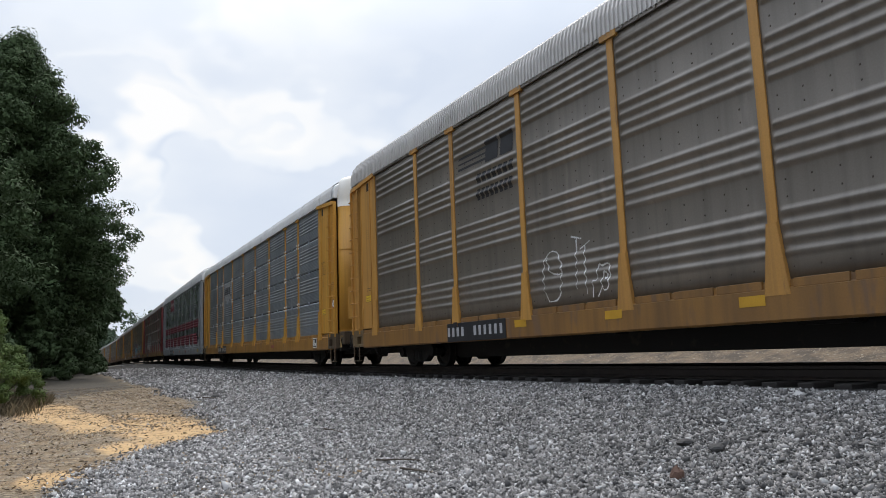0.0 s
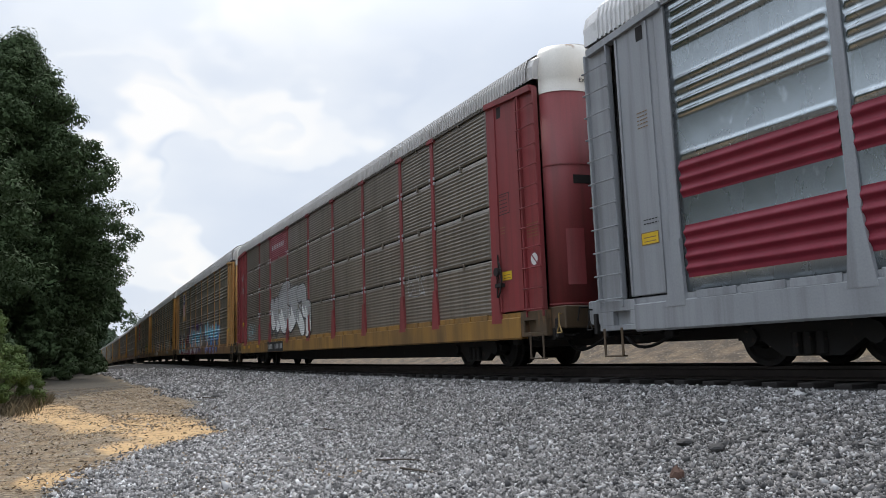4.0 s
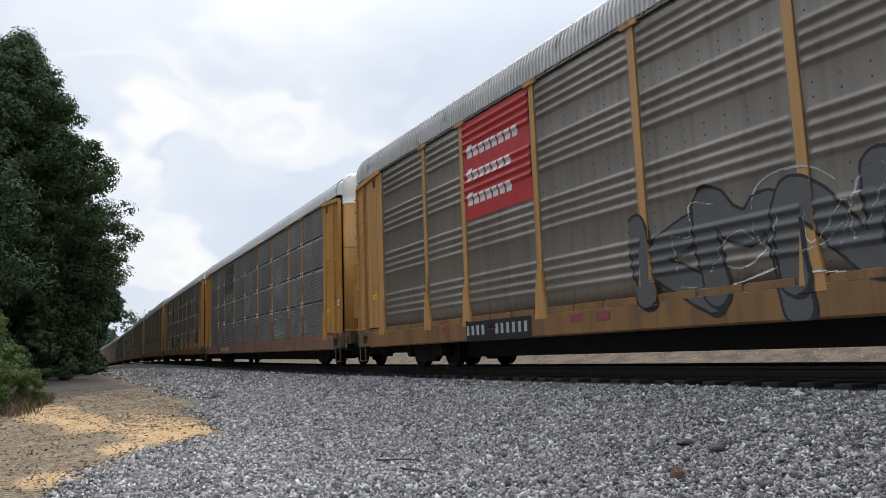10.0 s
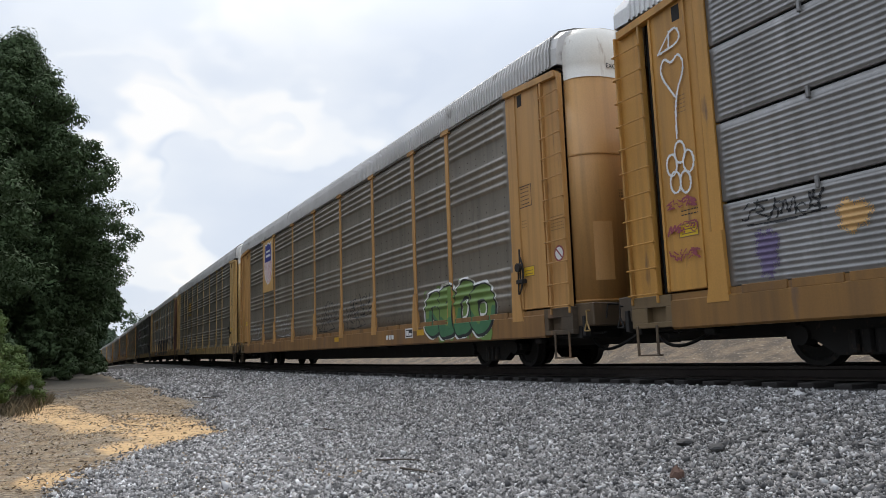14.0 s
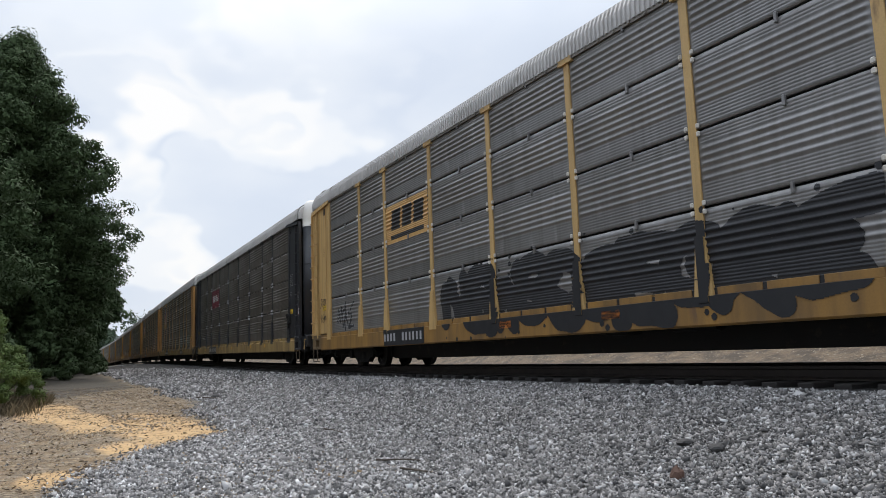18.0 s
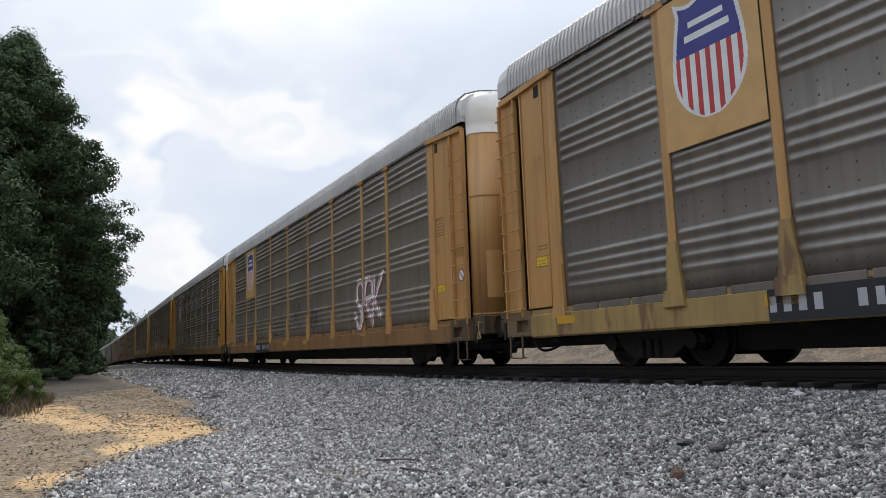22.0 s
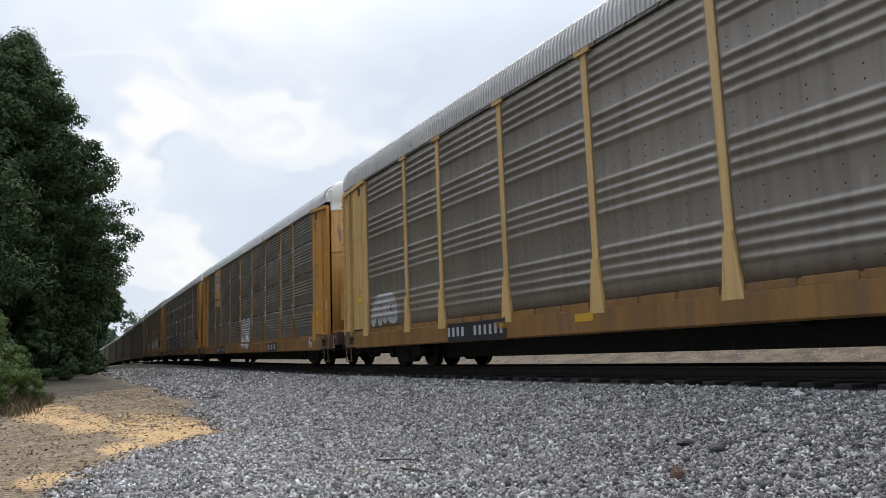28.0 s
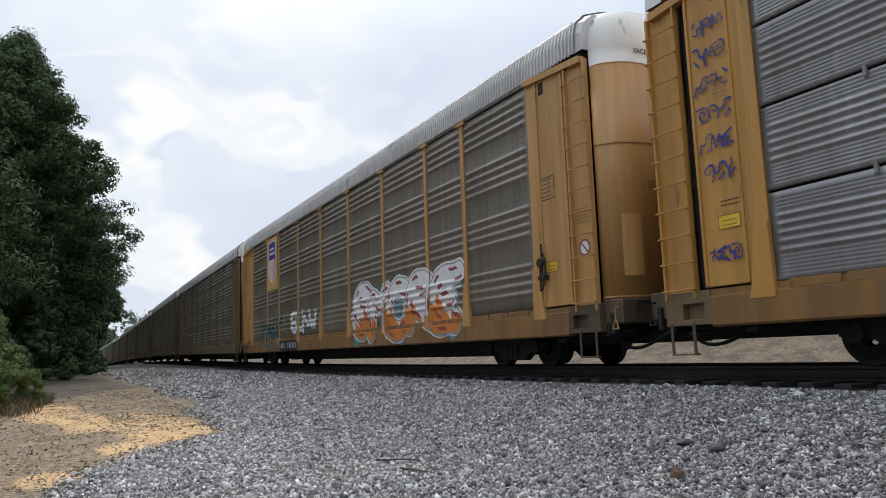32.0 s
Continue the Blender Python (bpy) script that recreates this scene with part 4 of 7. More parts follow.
def hose_mesh(sign):
    bm = bmesh.new()
    pts = []
    for i in range(13):
        u = i / 12
        pts.append(((12.6 + 1.68 * u) * sign, -0.50 - 0.25 * math.sin(u * 3.1), 0.56 - 0.34 * math.sin(u * math.pi) ** 1.2))
    pipe(bm, pts, 0.028, 7)
    rod(bm, (11.9 * sign, -0.72, 0.58), (13.6 * sign, -0.80, 0.46), 0.020)
    rod(bm, (12.4 * sign, -1.0, 0.44), (13.75 * sign, -1.0, 0.52), 0.017)
    return done(bm, "air_hose")


def lever_mesh(sign):
    bm = bmesh.new()
    x = 13.88 * sign
    for a, b2 in (((x, -1.52, 0.88), (x, -1.52, 0.70)), ((x, -1.52, 0.70), (x - 0.07, -1.52, 0.54)), ((x, -1.52, 0.70), (x + 0.07, -1.52, 0.54)), ((x - 0.07, -1.52, 0.54), (x + 0.07, -1.52, 0.54))):
        rod(bm, a, b2, 0.014)
    rod(bm, (x, -1.52, 0.88), (x, -0.2, 0.80), 0.014)
    return done(bm, "uncoupling_lever")


def handbrake_mesh(sign):
    bm = bmesh.new()
    x = (HALF + 0.38) * sign
    box(bm, x - 0.12, x + 0.12, -SIDE - 0.13, -SIDE - 0.03, 1.50, 1.58, 0.01)
    rod(bm, (x, -SIDE - 0.10, 1.58), (x, -SIDE - 0.10, 2.16), 0.016, 8)
    pipe(bm, [(x + 0.05, -SIDE - 0.12, 2.0), (x + 0.14, -SIDE - 0.13, 1.84), (x + 0.15, -SIDE - 0.13, 1.62), (x + 0.06, -SIDE - 0.12, 1.40), (x - 0.02, -SIDE - 0.12, 1.30)], 0.017, 6)
    bmesh.ops.create_cone(bm, cap_ends=True, segments=14, radius1=0.085, radius2=0.085, depth=0.06, matrix=pose(x + 0.05, -SIDE - 0.17, 1.80, 90, 0, 0))
    rod(bm, (x - 0.03, -SIDE - 0.12, 1.86), (x - 0.05, -SIDE - 0.12, 1.30), 0.014)
    return done(bm, "hand_brake")


def clip_mesh():
    bm = bmesh.new()
    box(bm, -0.030, 0.030, -SIDE - 0.050, -SIDE - 0.010, -0.036, 0.036, 0.012)
    return done(bm, "panel_clip")


def latch_mesh():
    bm = bmesh.new()
    box(bm, -0.022, 0.022, -SIDE - 0.046, -SIDE + 0.01, -0.095, 0.05, 0.008)
    return done(bm, "latch")


def frame_side_mesh():
    """The cast side frame of a truck, with its spring nest."""
    bm = bmesh.new()
    prism(bm, [(-1.12, 0.46), (-1.12, 0.36), (-0.72, 0.34), (-0.42, 0.14), (0.42, 0.14), (0.72, 0.34), (1.12, 0.36), (1.12, 0.46), (0.62, 0.62), (-0.62, 0.62)], "y", -1.10, -0.94)
    for s in (-0.18, 0.0, 0.18):
        rod(bm, (s, -1.12, 0.17), (s, -1.12, 0.44), 0.065, 8)
    for s in (-0.89, 0.89):
        rod(bm, (s, -1.16, 0.40), (s, -0.92, 0.40), 0.13, 12)
    return done(bm, "side_frame")


def bolster_mesh():
    bm = bmesh.new()
    box(bm, -0.22, 0.22, -1.02, 1.02, 0.36, 0.60, 0.02)
    box(bm, -0.35, 0.35, -0.35, 0.35, 0.56, 0.66)
    for s in (-0.5, 0.5):
        rod(bm, (s, -0.85, 0.34), (s, 0.85, 0.34), 0.04)
    return done(bm, "bolster")


WHEEL_R = 0.40


def wheelset_mesh():
    bm = bmesh.new()
    rod(bm, (0, -1.05, 0), (0, 1.05, 0), 0.075, 10)
    prof = [(0.16, -0.09), (0.30, -0.03), (0.33, -0.065), (WHEEL_R, -0.065), (WHEEL_R, 0.05), (0.425, 0.07), (0.425, 0.10), (0.33, 0.085), (0.30, 0.03), (0.16, 0.09)]
    for s in (-1, 1):
        rings = []
        for i in range(28):
            a = i * 2 * math.pi / 28
            rings.append([bm.verts.new((r * math.cos(a), s * (0.755 + 0.0) + s * -w, r * math.sin(a))) for r, w in prof])
        for i in range(28):
            p, q = rings[i], rings[(i + 1) % 28]
            for j in range(len(prof) - 1):
                bm.faces.new((p[j], q[j], q[j + 1], p[j + 1]))
    return done(bm, "wheelset")


def text_mesh(words, size, thick=0.002):
    cu = bpy.data.curves.new("lettering", "FONT")
    cu.body, cu.size, cu.align_x, cu.extrude = words, size, "CENTER", thick
    ob = bpy.data.objects.new("lettering", cu)
    scene.collection.objects.link(ob)
    me = bpy.data.meshes.new_from_object(ob.evaluated_get(bpy.context.evaluated_depsgraph_get()))
    bpy.data.objects.remove(ob)
    return me


def text_on_ribs(words, size, z0):
    """Lettering painted over the ribs: cut at every step of the profile and laid on it."""
    bm = bmesh.new()
    bm.from_mesh(text_mesh(words, size, 0.0))
    for i in range(-3, int(size / 0.0175) + 3):
        bmesh.ops.bisect_plane(bm, geom=bm.verts[:] + bm.edges[:] + bm.faces[:], plane_co=(0, 0.0175 * i, 0), plane_no=(0, 1, 0))
    for v in bm.verts:
        v.co.z = rib_height("full", z0 + v.co.y) + 0.006
    me = bpy.data.meshes.new("lettering")
    bm.to_mesh(me)
    bm.free()
    return me


# ---- paint on the sides: colour cells that follow the ribs ----
CELL = 0.0125


def paint_mesh(name, kind, grid, x0, z0, colours, lift=0.008, cell=CELL, flat=None):
    """grid[row, column]: 0 is bare, k is colours[k - 1]; rows run upwards from z0."""
    vs, fs, mi = [], [], []
    nz, nx = grid.shape
    ends = [x0 + q * cell for q in range(nx + 1)]
    cut = set()
    for q in POSTS[1:-1]:
        for d in (-0.085, 0.085):
            k = int(round((q + d - x0) / cell))
            if 0 < k < nx:
                cut.add(k)
    for r in range(nz):
        row = grid[r]
        za, zb = z0 + r * cell, z0 + (r + 1) * cell
        c = 0
        while c < nx:
            k = row[c]
            e = c + 1
            while e < nx and row[e] == k and e not in cut:
                e += 1
            if k:
                xm = (ends[c] + ends[e]) / 2
                if flat is not None:
                    ya = yb = flat
                else:
                    ya, yb = face_y(kind, xm, za + 1e-4) - lift, face_y(kind, xm, zb - 1e-4) - lift
                n = len(vs)
                vs += [(ends[c], ya, za), (ends[e], ya, za), (ends[e], yb, zb), (ends[c], yb, zb)]
                fs.append((n, n + 1, n + 2, n + 3))
                mi.append(int(k) - 1)
            c = e
    return mesh_of(name, vs, fs, [INK[c] for c in colours], mi)


def strokes(shape, cell, lines, reach=9.0):
    """How far each cell lies from the nearest of some polylines, as far as reach."""
    nz, nx = shape
    d = np.full(shape, 9.0)
    for line in lines:
        for (ax, az), (bx, bz) in zip(line[:-1], line[1:]):
            c0, c1 = max(0, int((min(ax, bx) - reach) / cell)), min(nx, int((max(ax, bx) + reach) / cell) + 1)
            r0, r1 = max(0, int((min(az, bz) - reach) / cell)), min(nz, int((max(az, bz) + reach) / cell) + 1)
            if c0 >= c1 or r0 >= r1:
                continue
            zz, xx = np.mgrid[r0:r1, c0:c1]
            xx, zz = (xx + 0.5) * cell, (zz + 0.5) * cell
            dx, dz = bx - ax, bz - az
            t = np.clip(((xx - ax) * dx + (zz - az) * dz) / (dx * dx + dz * dz + 1e-9), 0, 1)
            d[r0:r1, c0:c1] = np.minimum(d[r0:r1, c0:c1], np.hypot(xx - ax - t * dx, zz - az - t * dz))
    return d


# hooks, loops and zigzags in a unit square; they are no letters
FORMS = (
    (((0.1, 0.0), (0.0, 0.8), (0.5, 1.05), (1.0, 0.7), (0.6, 0.4), (0.35, 0.6)),),
    (((0.0, 0.9), (0.9, 1.0), (0.9, 1.0), (0.2, 0.45), (1.0, 0.5), (1.0, 0.5), (0.1, 0.0)),),
    (((0.5, 0.0), (0.5, 0.0), (0.45, 0.5), (0.0, 1.0)), ((0.45, 0.5), (0.75, 0.7), (0.6, 1.05)), ((0.55, 0.2), (1.0, 0.35))),
    (((0.0, 0.0), (0.2, 1.1), (0.45, -0.1), (0.75, 1.0), (1.0, 0.2)),),
    (((0.0, 1.0), (0.05, 0.5), (0.05, 0.5), (0.5, 0.55), (0.5, 0.0), (1.0, 0.1)), ((0.6, 1.0), (1.0, 0.7))),
    (((0.55, 0.5), (0.3, 0.55), (0.4, 0.25), (0.85, 0.3), (0.9, 0.9), (0.2, 1.0), (0.0, 0.3), (0.3, -0.05), (1.0, -0.02)),),
)


# sprayed capitals as strokes on a grid of 4 by 4: column and row of each point
CAPITALS = {"A": "00 24 40/12 32", "B": "00 04 34 33 22 02/22 31 30 00", "C": "43 34 14 03 01 10 30 41", "D": "00 04 24 42 20 00", "E": "40 00 04 44/02 32", "G": "43 34 14 03 01 10 30 41 42 22", "H": "00 04/40 44/02 42",
            "I": "20 24", "J": "04 44/34 31 20 00", "K": "00 04/44 02 40", "L": "04 00 40", "M": "00 04 22 44 40", "N": "00 04 40 44", "O": "10 01 03 14 34 43 41 30 10", "P": "00 04 34 43 32 02", "R": "00 04 34 43 32 02 40",
            "S": "43 34 14 03 12 32 41 30 10 01", "T": "04 44/24 20", "U": "04 01 10 30 41 44", "V": "04 20 44", "W": "04 10 22 30 44", "X": "00 44/04 40", "Y": "04 22 44/22 20", "Z": "04 44 00 40"}


def capital(ch):
    return [[(int(q[0]) / 4, int(q[1]) / 4) for q in ln.split()] for ln in CAPITALS[ch].split("/")]


def rounded(line):
    for _ in range(2):
        q = [line[0]]
        for (a, b2), (c, d2) in zip(line[:-1], line[1:]):
            q += [(0.75 * a + 0.25 * c, 0.75 * b2 + 0.25 * d2), (0.25 * a + 0.75 * c, 0.25 * b2 + 0.75 * d2)]
        line = q + [line[-1]]
    return line


def letters(rnd, x, z, w, h, n, wild=0.25, tight=0.06):
    """n sprayed forms side by side, or the capitals of a word, each a list of rounded strokes."""
    word, n = (n, len(n)) if isinstance(n, str) else ("", n)
    out, lw, last = [], w / n, -1
    for i in range(n):
        form = rnd.randrange(len(FORMS))
        while form == last:
            form = rnd.randrange(len(FORMS))
        last = form
        a, b2 = x + i * lw + tight * lw, x + (i + 1) * lw - tight * lw
        lo, hi = z + rnd.uniform(0, wild * 0.4) * h, z + h * (1 - rnd.uniform(0, wild * 0.4))
        s, tilt = rnd.uniform(-0.5, 0.6) * wild * lw, rnd.uniform(-0.3, 0.3) * wild
        fx, fz = rnd.choice((False, True)), rnd.choice((False, True))
        turned = capital(word[i]) if word else [[(1 - u if fx else u, 1 - v if fz else v) for u, v in ln] for ln in FORMS[form]]
        out.append([rounded([(a + (b2 - a) * u + s * (v - 0.5), lo + (hi - lo) * (v + tilt * (u - 0.5))) for u, v in ln]) for ln in turned])
    return out


def piece(seed, w, h, n, fat, fills, edge, halo=None, cloud=None, rim=0.035, halo_w=0.05, wild=0.3):
    """A sprayed piece: fat overlapping letters with fills, outlines, a drop edge, a halo and a cloud behind."""
    rnd = random.Random(seed)
    nz, nx = int(h / CELL), int(w / CELL)
    pad = fat + rim + halo_w
    forms = letters(rnd, pad, pad, w - 2 * pad, h - 2 * pad, n, wild, 0.02)
    zz, xx = np.mgrid[0:nz, 0:nx] * CELL
    wob = 0.012 * np.sin(xx * 5 + zz * 3 + seed) + 0.008 * np.sin(xx * 11 - zz * 9)
    reach = pad + 0.06
    ds = [strokes((nz, nx), CELL, f, reach) + wob for f in forms]
    g = np.zeros((nz, nx), dtype=np.int32)
    cols = list(fills)
    if cloud:
        spots = [[(rnd.uniform(0.05, 0.95) * w, rnd.uniform(0.12, 0.75) * h)] * 2 for _ in range(int(7 + 3 * w))]
        for k, cc in enumerate(cloud):
            cols.append(cc)
            c = strokes((nz, nx), CELL, spots[k::len(cloud)] if k else spots, 0.5)
            g[c + 4 * wob < (0.26 if k == 0 else 0.17) * min(1.0, h)] = len(cols)
        for _ in range(int(8 * w)):
            px_, pz_, pr = rnd.uniform(0, w), rnd.uniform(0, h), rnd.uniform(0.015, 0.06)
            g[np.hypot(xx - px_, zz - pz_) < pr] = len(cols) - rnd.randrange(len(cloud))
    if halo:
        cols.append(halo)
        for d in ds:
            g[d < fat + rim + halo_w] = len(cols)
    if edge:
        cols.append(edge)
    e = len(cols)
    sx, sz = int(0.05 / CELL), int(0.05 / CELL)
    for d in ds:
        if edge:
            g[d < fat + rim] = e
            if rim > 0.03:
                drop = np.roll(np.roll(d, sx, 1), -sz, 0)
                g[(drop < fat + rim * 0.5) & (xx > 0.06) & (zz < h - 0.06)] = e
        g[d < fat] = 1
        if len(fills) > 1:
            level = zz / h + 0.10 * np.sin(xx * 4 + seed) + 0.06 * np.sin(xx * 13 + zz * 9)
            g[(d < fat) & (level < 0.40)] = 2
        if len(fills) > 2:
            g[(d < fat * 0.72) & (d > fat * 0.38) & (np.sin(xx * 6 + zz * 7 + seed) > 0.35)] = 3
    return g, cols


def tag(seed, w, h, n, colour, thick=0.022, wild=0.5):
    """A thin sprayed scrawl."""
    rnd = random.Random(seed)
    nz, nx = int(h / CELL), int(w / CELL)
    lines = [ln for f in letters(rnd, 0.05, 0.06, w - 0.12, h - 0.12, n, wild, -0.05) for ln in f]
    if w > 0.9 and not isinstance(n, str):
        lines.append(rounded([(0.08 * w, 0.10 * h), (0.5 * w, 0.03 * h), (0.95 * w, 0.16 * h)]))
    d = strokes((nz, nx), CELL, lines, 0.1)
    zz, xx = np.mgrid[0:nz, 0:nx] * CELL
    return np.where(d < thick * (0.62 + 0.22 * np.sin(xx * 9 + zz * 6 + seed)), 1, 0).astype(np.int32), [colour]


def cloud_patch(seed, w, h, colour):
    """A patch of spray with a soft, speckled edge."""
    r = np.random.RandomState(seed)
    nz, nx = int(h / CELL), int(w / CELL)
    zz, xx = np.mgrid[0:nz, 0:nx]
    u, v = (xx + 0.5) / nx * 2 - 1, (zz + 0.5) / nz * 2 - 1
    a = np.arctan2(v, u)
    d = (np.abs(u) ** 2.6 + np.abs(v) ** 2.6) ** (1 / 2.6) + 0.10 * np.sin(3 * a + seed) + 0.08 * np.sin(7 * a + 2.3 * seed)
    return (r.uniform(0, 1, (nz, nx)) < np.clip((0.92 - d) * 3.0, 0, 1)).astype(np.int32), [colour]


def plate(w, h, back, front, groups, tall=0.64, gap=0.36):
    """A painted band with plain bars the size of its characters. groups: how many characters stand together."""
    nz, nx = int(round(h / CELL)), int(round(w / CELL))
    g = np.full((nz, nx), 1 if back else 0, dtype=np.int32)
    total = sum(groups) + 1.6 * (len(groups) - 1)
    cw = (nx - 4) / total
    x = 2.0
    lo, hi = int(nz * (1 - tall) / 2), nz - int(nz * (1 - tall) / 2)
    for gi, n in enumerate(groups):
        for _ in range(n):
            g[lo:max(hi, lo + 1), int(x):max(int(x) + 1, int(x + cw * (1 - gap)))] = 2 if back else 1
            x += cw
        x += 1.6 * cw
    return g, ([back, front] if back else [front])


def shield(w, h, panel, small=False):
    """A panel with a striped shield on it."""
    c = CELL
    nz, nx = int(h / c), int(w / c)
    zz, xx = np.mgrid[0:nz, 0:nx]
    xx, zz = (xx + 0.5) * c, (zz + 0.5) * c
    g = np.ones((nz, nx), dtype=np.int32)
    sw, sh = (0.74, 1.04) if small else (1.22, 1.78)
    cx, top = w / 2, h - (0.26 if small else 0.14)
    u, v = (xx - cx) / (sw / 2), (top - zz) / sh
    half = np.where(v < 0.10, 0.86 - 0.6 * v, np.where(v < 0.60, 0.80 + 0.20 * np.sin(np.clip((v - 0.10) / 0.50, 0, 1) * 1.57), np.clip(1 - ((v - 0.60) / 0.40) ** 2, 0, 1) ** 0.62))
    crest = 0.055 * np.abs(np.sin(np.clip(u, -1, 1) * 3.14))
    inside = (v > crest) & (v < 0.985) & (np.abs(u) < half - 0.02)
    rim = (v > crest - 0.035) & (v < 1.0) & (np.abs(u) < half + 0.09)
    g[rim] = 3
    g[inside & (v < 0.45)] = 2
    st = np.floor((u + 1) * 6.5).astype(int)
    g[inside & (v >= 0.45)] = 3
    g[inside & (v >= 0.45) & (st % 2 == 0)] = 4
    for vz, long in ((0.20, 0.52), (0.31, 0.66)):
        g[inside & (np.abs(v - vz) < 0.026) & (np.abs(u) < long)] = 3
    return g, [panel, "navy", "white", "red"]


def block_logo(w, h, back, front, bars, under=False, brackets=False):
    """A plain block mark: thick bars on a band."""
    c = CELL
    nz, nx = int(h / c), int(w / c)
    g = np.full((nz, nx), 1 if back else 0, dtype=np.int32)
    f = 2 if back else 1
    zz, xx = np.mgrid[0:nz, 0:nx]
    u, v = (xx + 0.5) / nx, (zz + 0.5) / nz
    for a, b2, lo, hi, slant in bars:
        s = u - slant * (v - 0.5)
        g[(s > a) & (s < b2) & (v > lo) & (v < hi)] = f
    if under:
        g[(v > 0.10) & (v < 0.20) & (u > 0.12) & (u < 0.90)] = f
    if brackets:
        for s0, s1 in ((0.10, 0.135), (0.865, 0.90)):
            g[(u > s0) & (u < s1) & (v > 0.30) & (v < 0.92)] = f
        for s0, s1 in ((0.10, 0.18), (0.82, 0.90)):
            g[(u > s0) & (u < s1) & (((v > 0.86) & (v < 0.92)) | ((v > 0.30) & (v < 0.36)))] = f
    return g, ([back, front] if back else [front])


def bay(i):
    return POSTS[i], POSTS[i + 1]


def put_paint(car, kind, name, art, x0, z0, label="", flat=None, lift=0.008):
    g, cols = art
    z0 = round(z0 / CELL) * CELL
    part(name, paint_mesh(name, kind, g, x0, z0, cols, lift, flat=flat), None, car, label)


COLOUR_WORDS = {"yellow": "yellow", "bright": "bright yellow", "tan": "tan-yellow", "pale": "pale yellow", "silver": "grey", "red": "faded red", "black": "black", "dim": "shade-darkened brown-yellow"}
SHEET_WORDS = {"sooty": "sooty brown", "dark": "dark weathered", "brown": "grimy dark", "blue": "clean blue-grey", "teal": "teal-grey", "shiny": "shiny galvanised", "grey": "grey weathered"}
WHEELSETS = []
CARS = []


def car_end(car, sign, frame_mat, kind, frame_c, hand, ladder_mat=None, door_mat=None):
    lad = ladder_mat or frame_mat
    part("corner_post", shared(("corner_post", sign), lambda: end_post_mesh(sign)), frame_mat, car, at=pose(HALF * sign, 0, 0))
    part("end_panel", shared(("end_panel", sign), lambda: end_panel_mesh(sign)), frame_mat, car)
    part("dark_slot", shared(("dark_slot", sign), lambda: slot_mesh(sign)), GRIME, car, "black plates standing in for the shade in open slots")
    ladder = part("ladder", shared(("ladder", sign), lambda: ladder_back_mesh(sign)), lad, car)
    for k in range(11):
        part("rung", shared("rung", rung_mesh), lad, ladder, at=pose(13.225 * sign, 0, 1.0 + 0.385 * k))
    door = part("end_door", shared(("end_door", sign), lambda: door_mesh(sign, 1.02, 5.03)), door_mat or frame_mat, car, "curved end door")
    part("trim", shared(("trim", sign), lambda: door_detail_mesh(sign)), door_mat or frame_mat, door)
    part("hood", shared(("hood", sign), lambda: door_top_mesh(sign)), WHITE, door, "dirty white hood over the end door")
    part("end_sill", shared(("end_sill", sign), lambda: end_sill_mesh(sign)), PAINTS["grimy"] if frame_c not in ("silver", "black") else frame_mat, car)
    part("corner_block", shared(("block", sign), lambda: corner_block_mesh(sign)), frame_mat if frame_c in ("silver", "black") else PAINTS["grimy" if sign > 0 else "dim"], car, "grimy bolted end of the sill")
    part("stirrup_step", shared(("step", sign), lambda: step_mesh(sign)), PAINTS["grimy"], car)
    part("end_gear", shared(("end_gear", sign), lambda: end_gear_mesh(sign)), GRIME, car, "grimy brackets and pipes, with a black block filling the shade")
    part("coupler", shared(("coupler", sign), lambda: coupler_mesh(sign)), GRIME, car, "grimy steel coupler")
    part("air_hose", shared(("hose", sign), lambda: hose_mesh(sign)), RUBBER, car, "black rubber air hose")
    part("uncoupling_lever", shared(("lever", sign), lambda: lever_mesh(sign)), STEEL if sign < 0 else PAINTS["patchy"], car)
    if kind != "full" and sign > 0:
        part("door_slot", shared("door_slot", door_slot_mesh), GRIME, door, "black slotted latch")
    if hand:
        part("hand_brake", shared(("hand_brake", sign), lambda: handbrake_mesh(sign)), GRIME, car, "grimy hand brake")


def door_slot_mesh():
    bm = bmesh.new()
    pts = [(13.50 + 0.495 * math.sin(a), -0.78 - 0.675 * math.cos(a)) for a in [1.12 + 0.09 * i for i in range(6)]] + [(13.998, -0.60)]
    prism(bm, pts + [(x - 0.04, y + 0.01) for x, y in pts[::-1]], "z", 3.26, 3.42)
    return done(bm, "door_slot")


def panel_tags(car, items):
    """Scrawls on the plain panel at the car's rear end: seed, height, size, letters, colour."""
    for seed, z, h, n, col in items:
        put_paint(car, "full", "graffiti", tag(seed, 0.66, h, n, col, 0.021, 0.6), -12.66, z, "scrawl on the end panel", flat=-SIDE - 0.060)


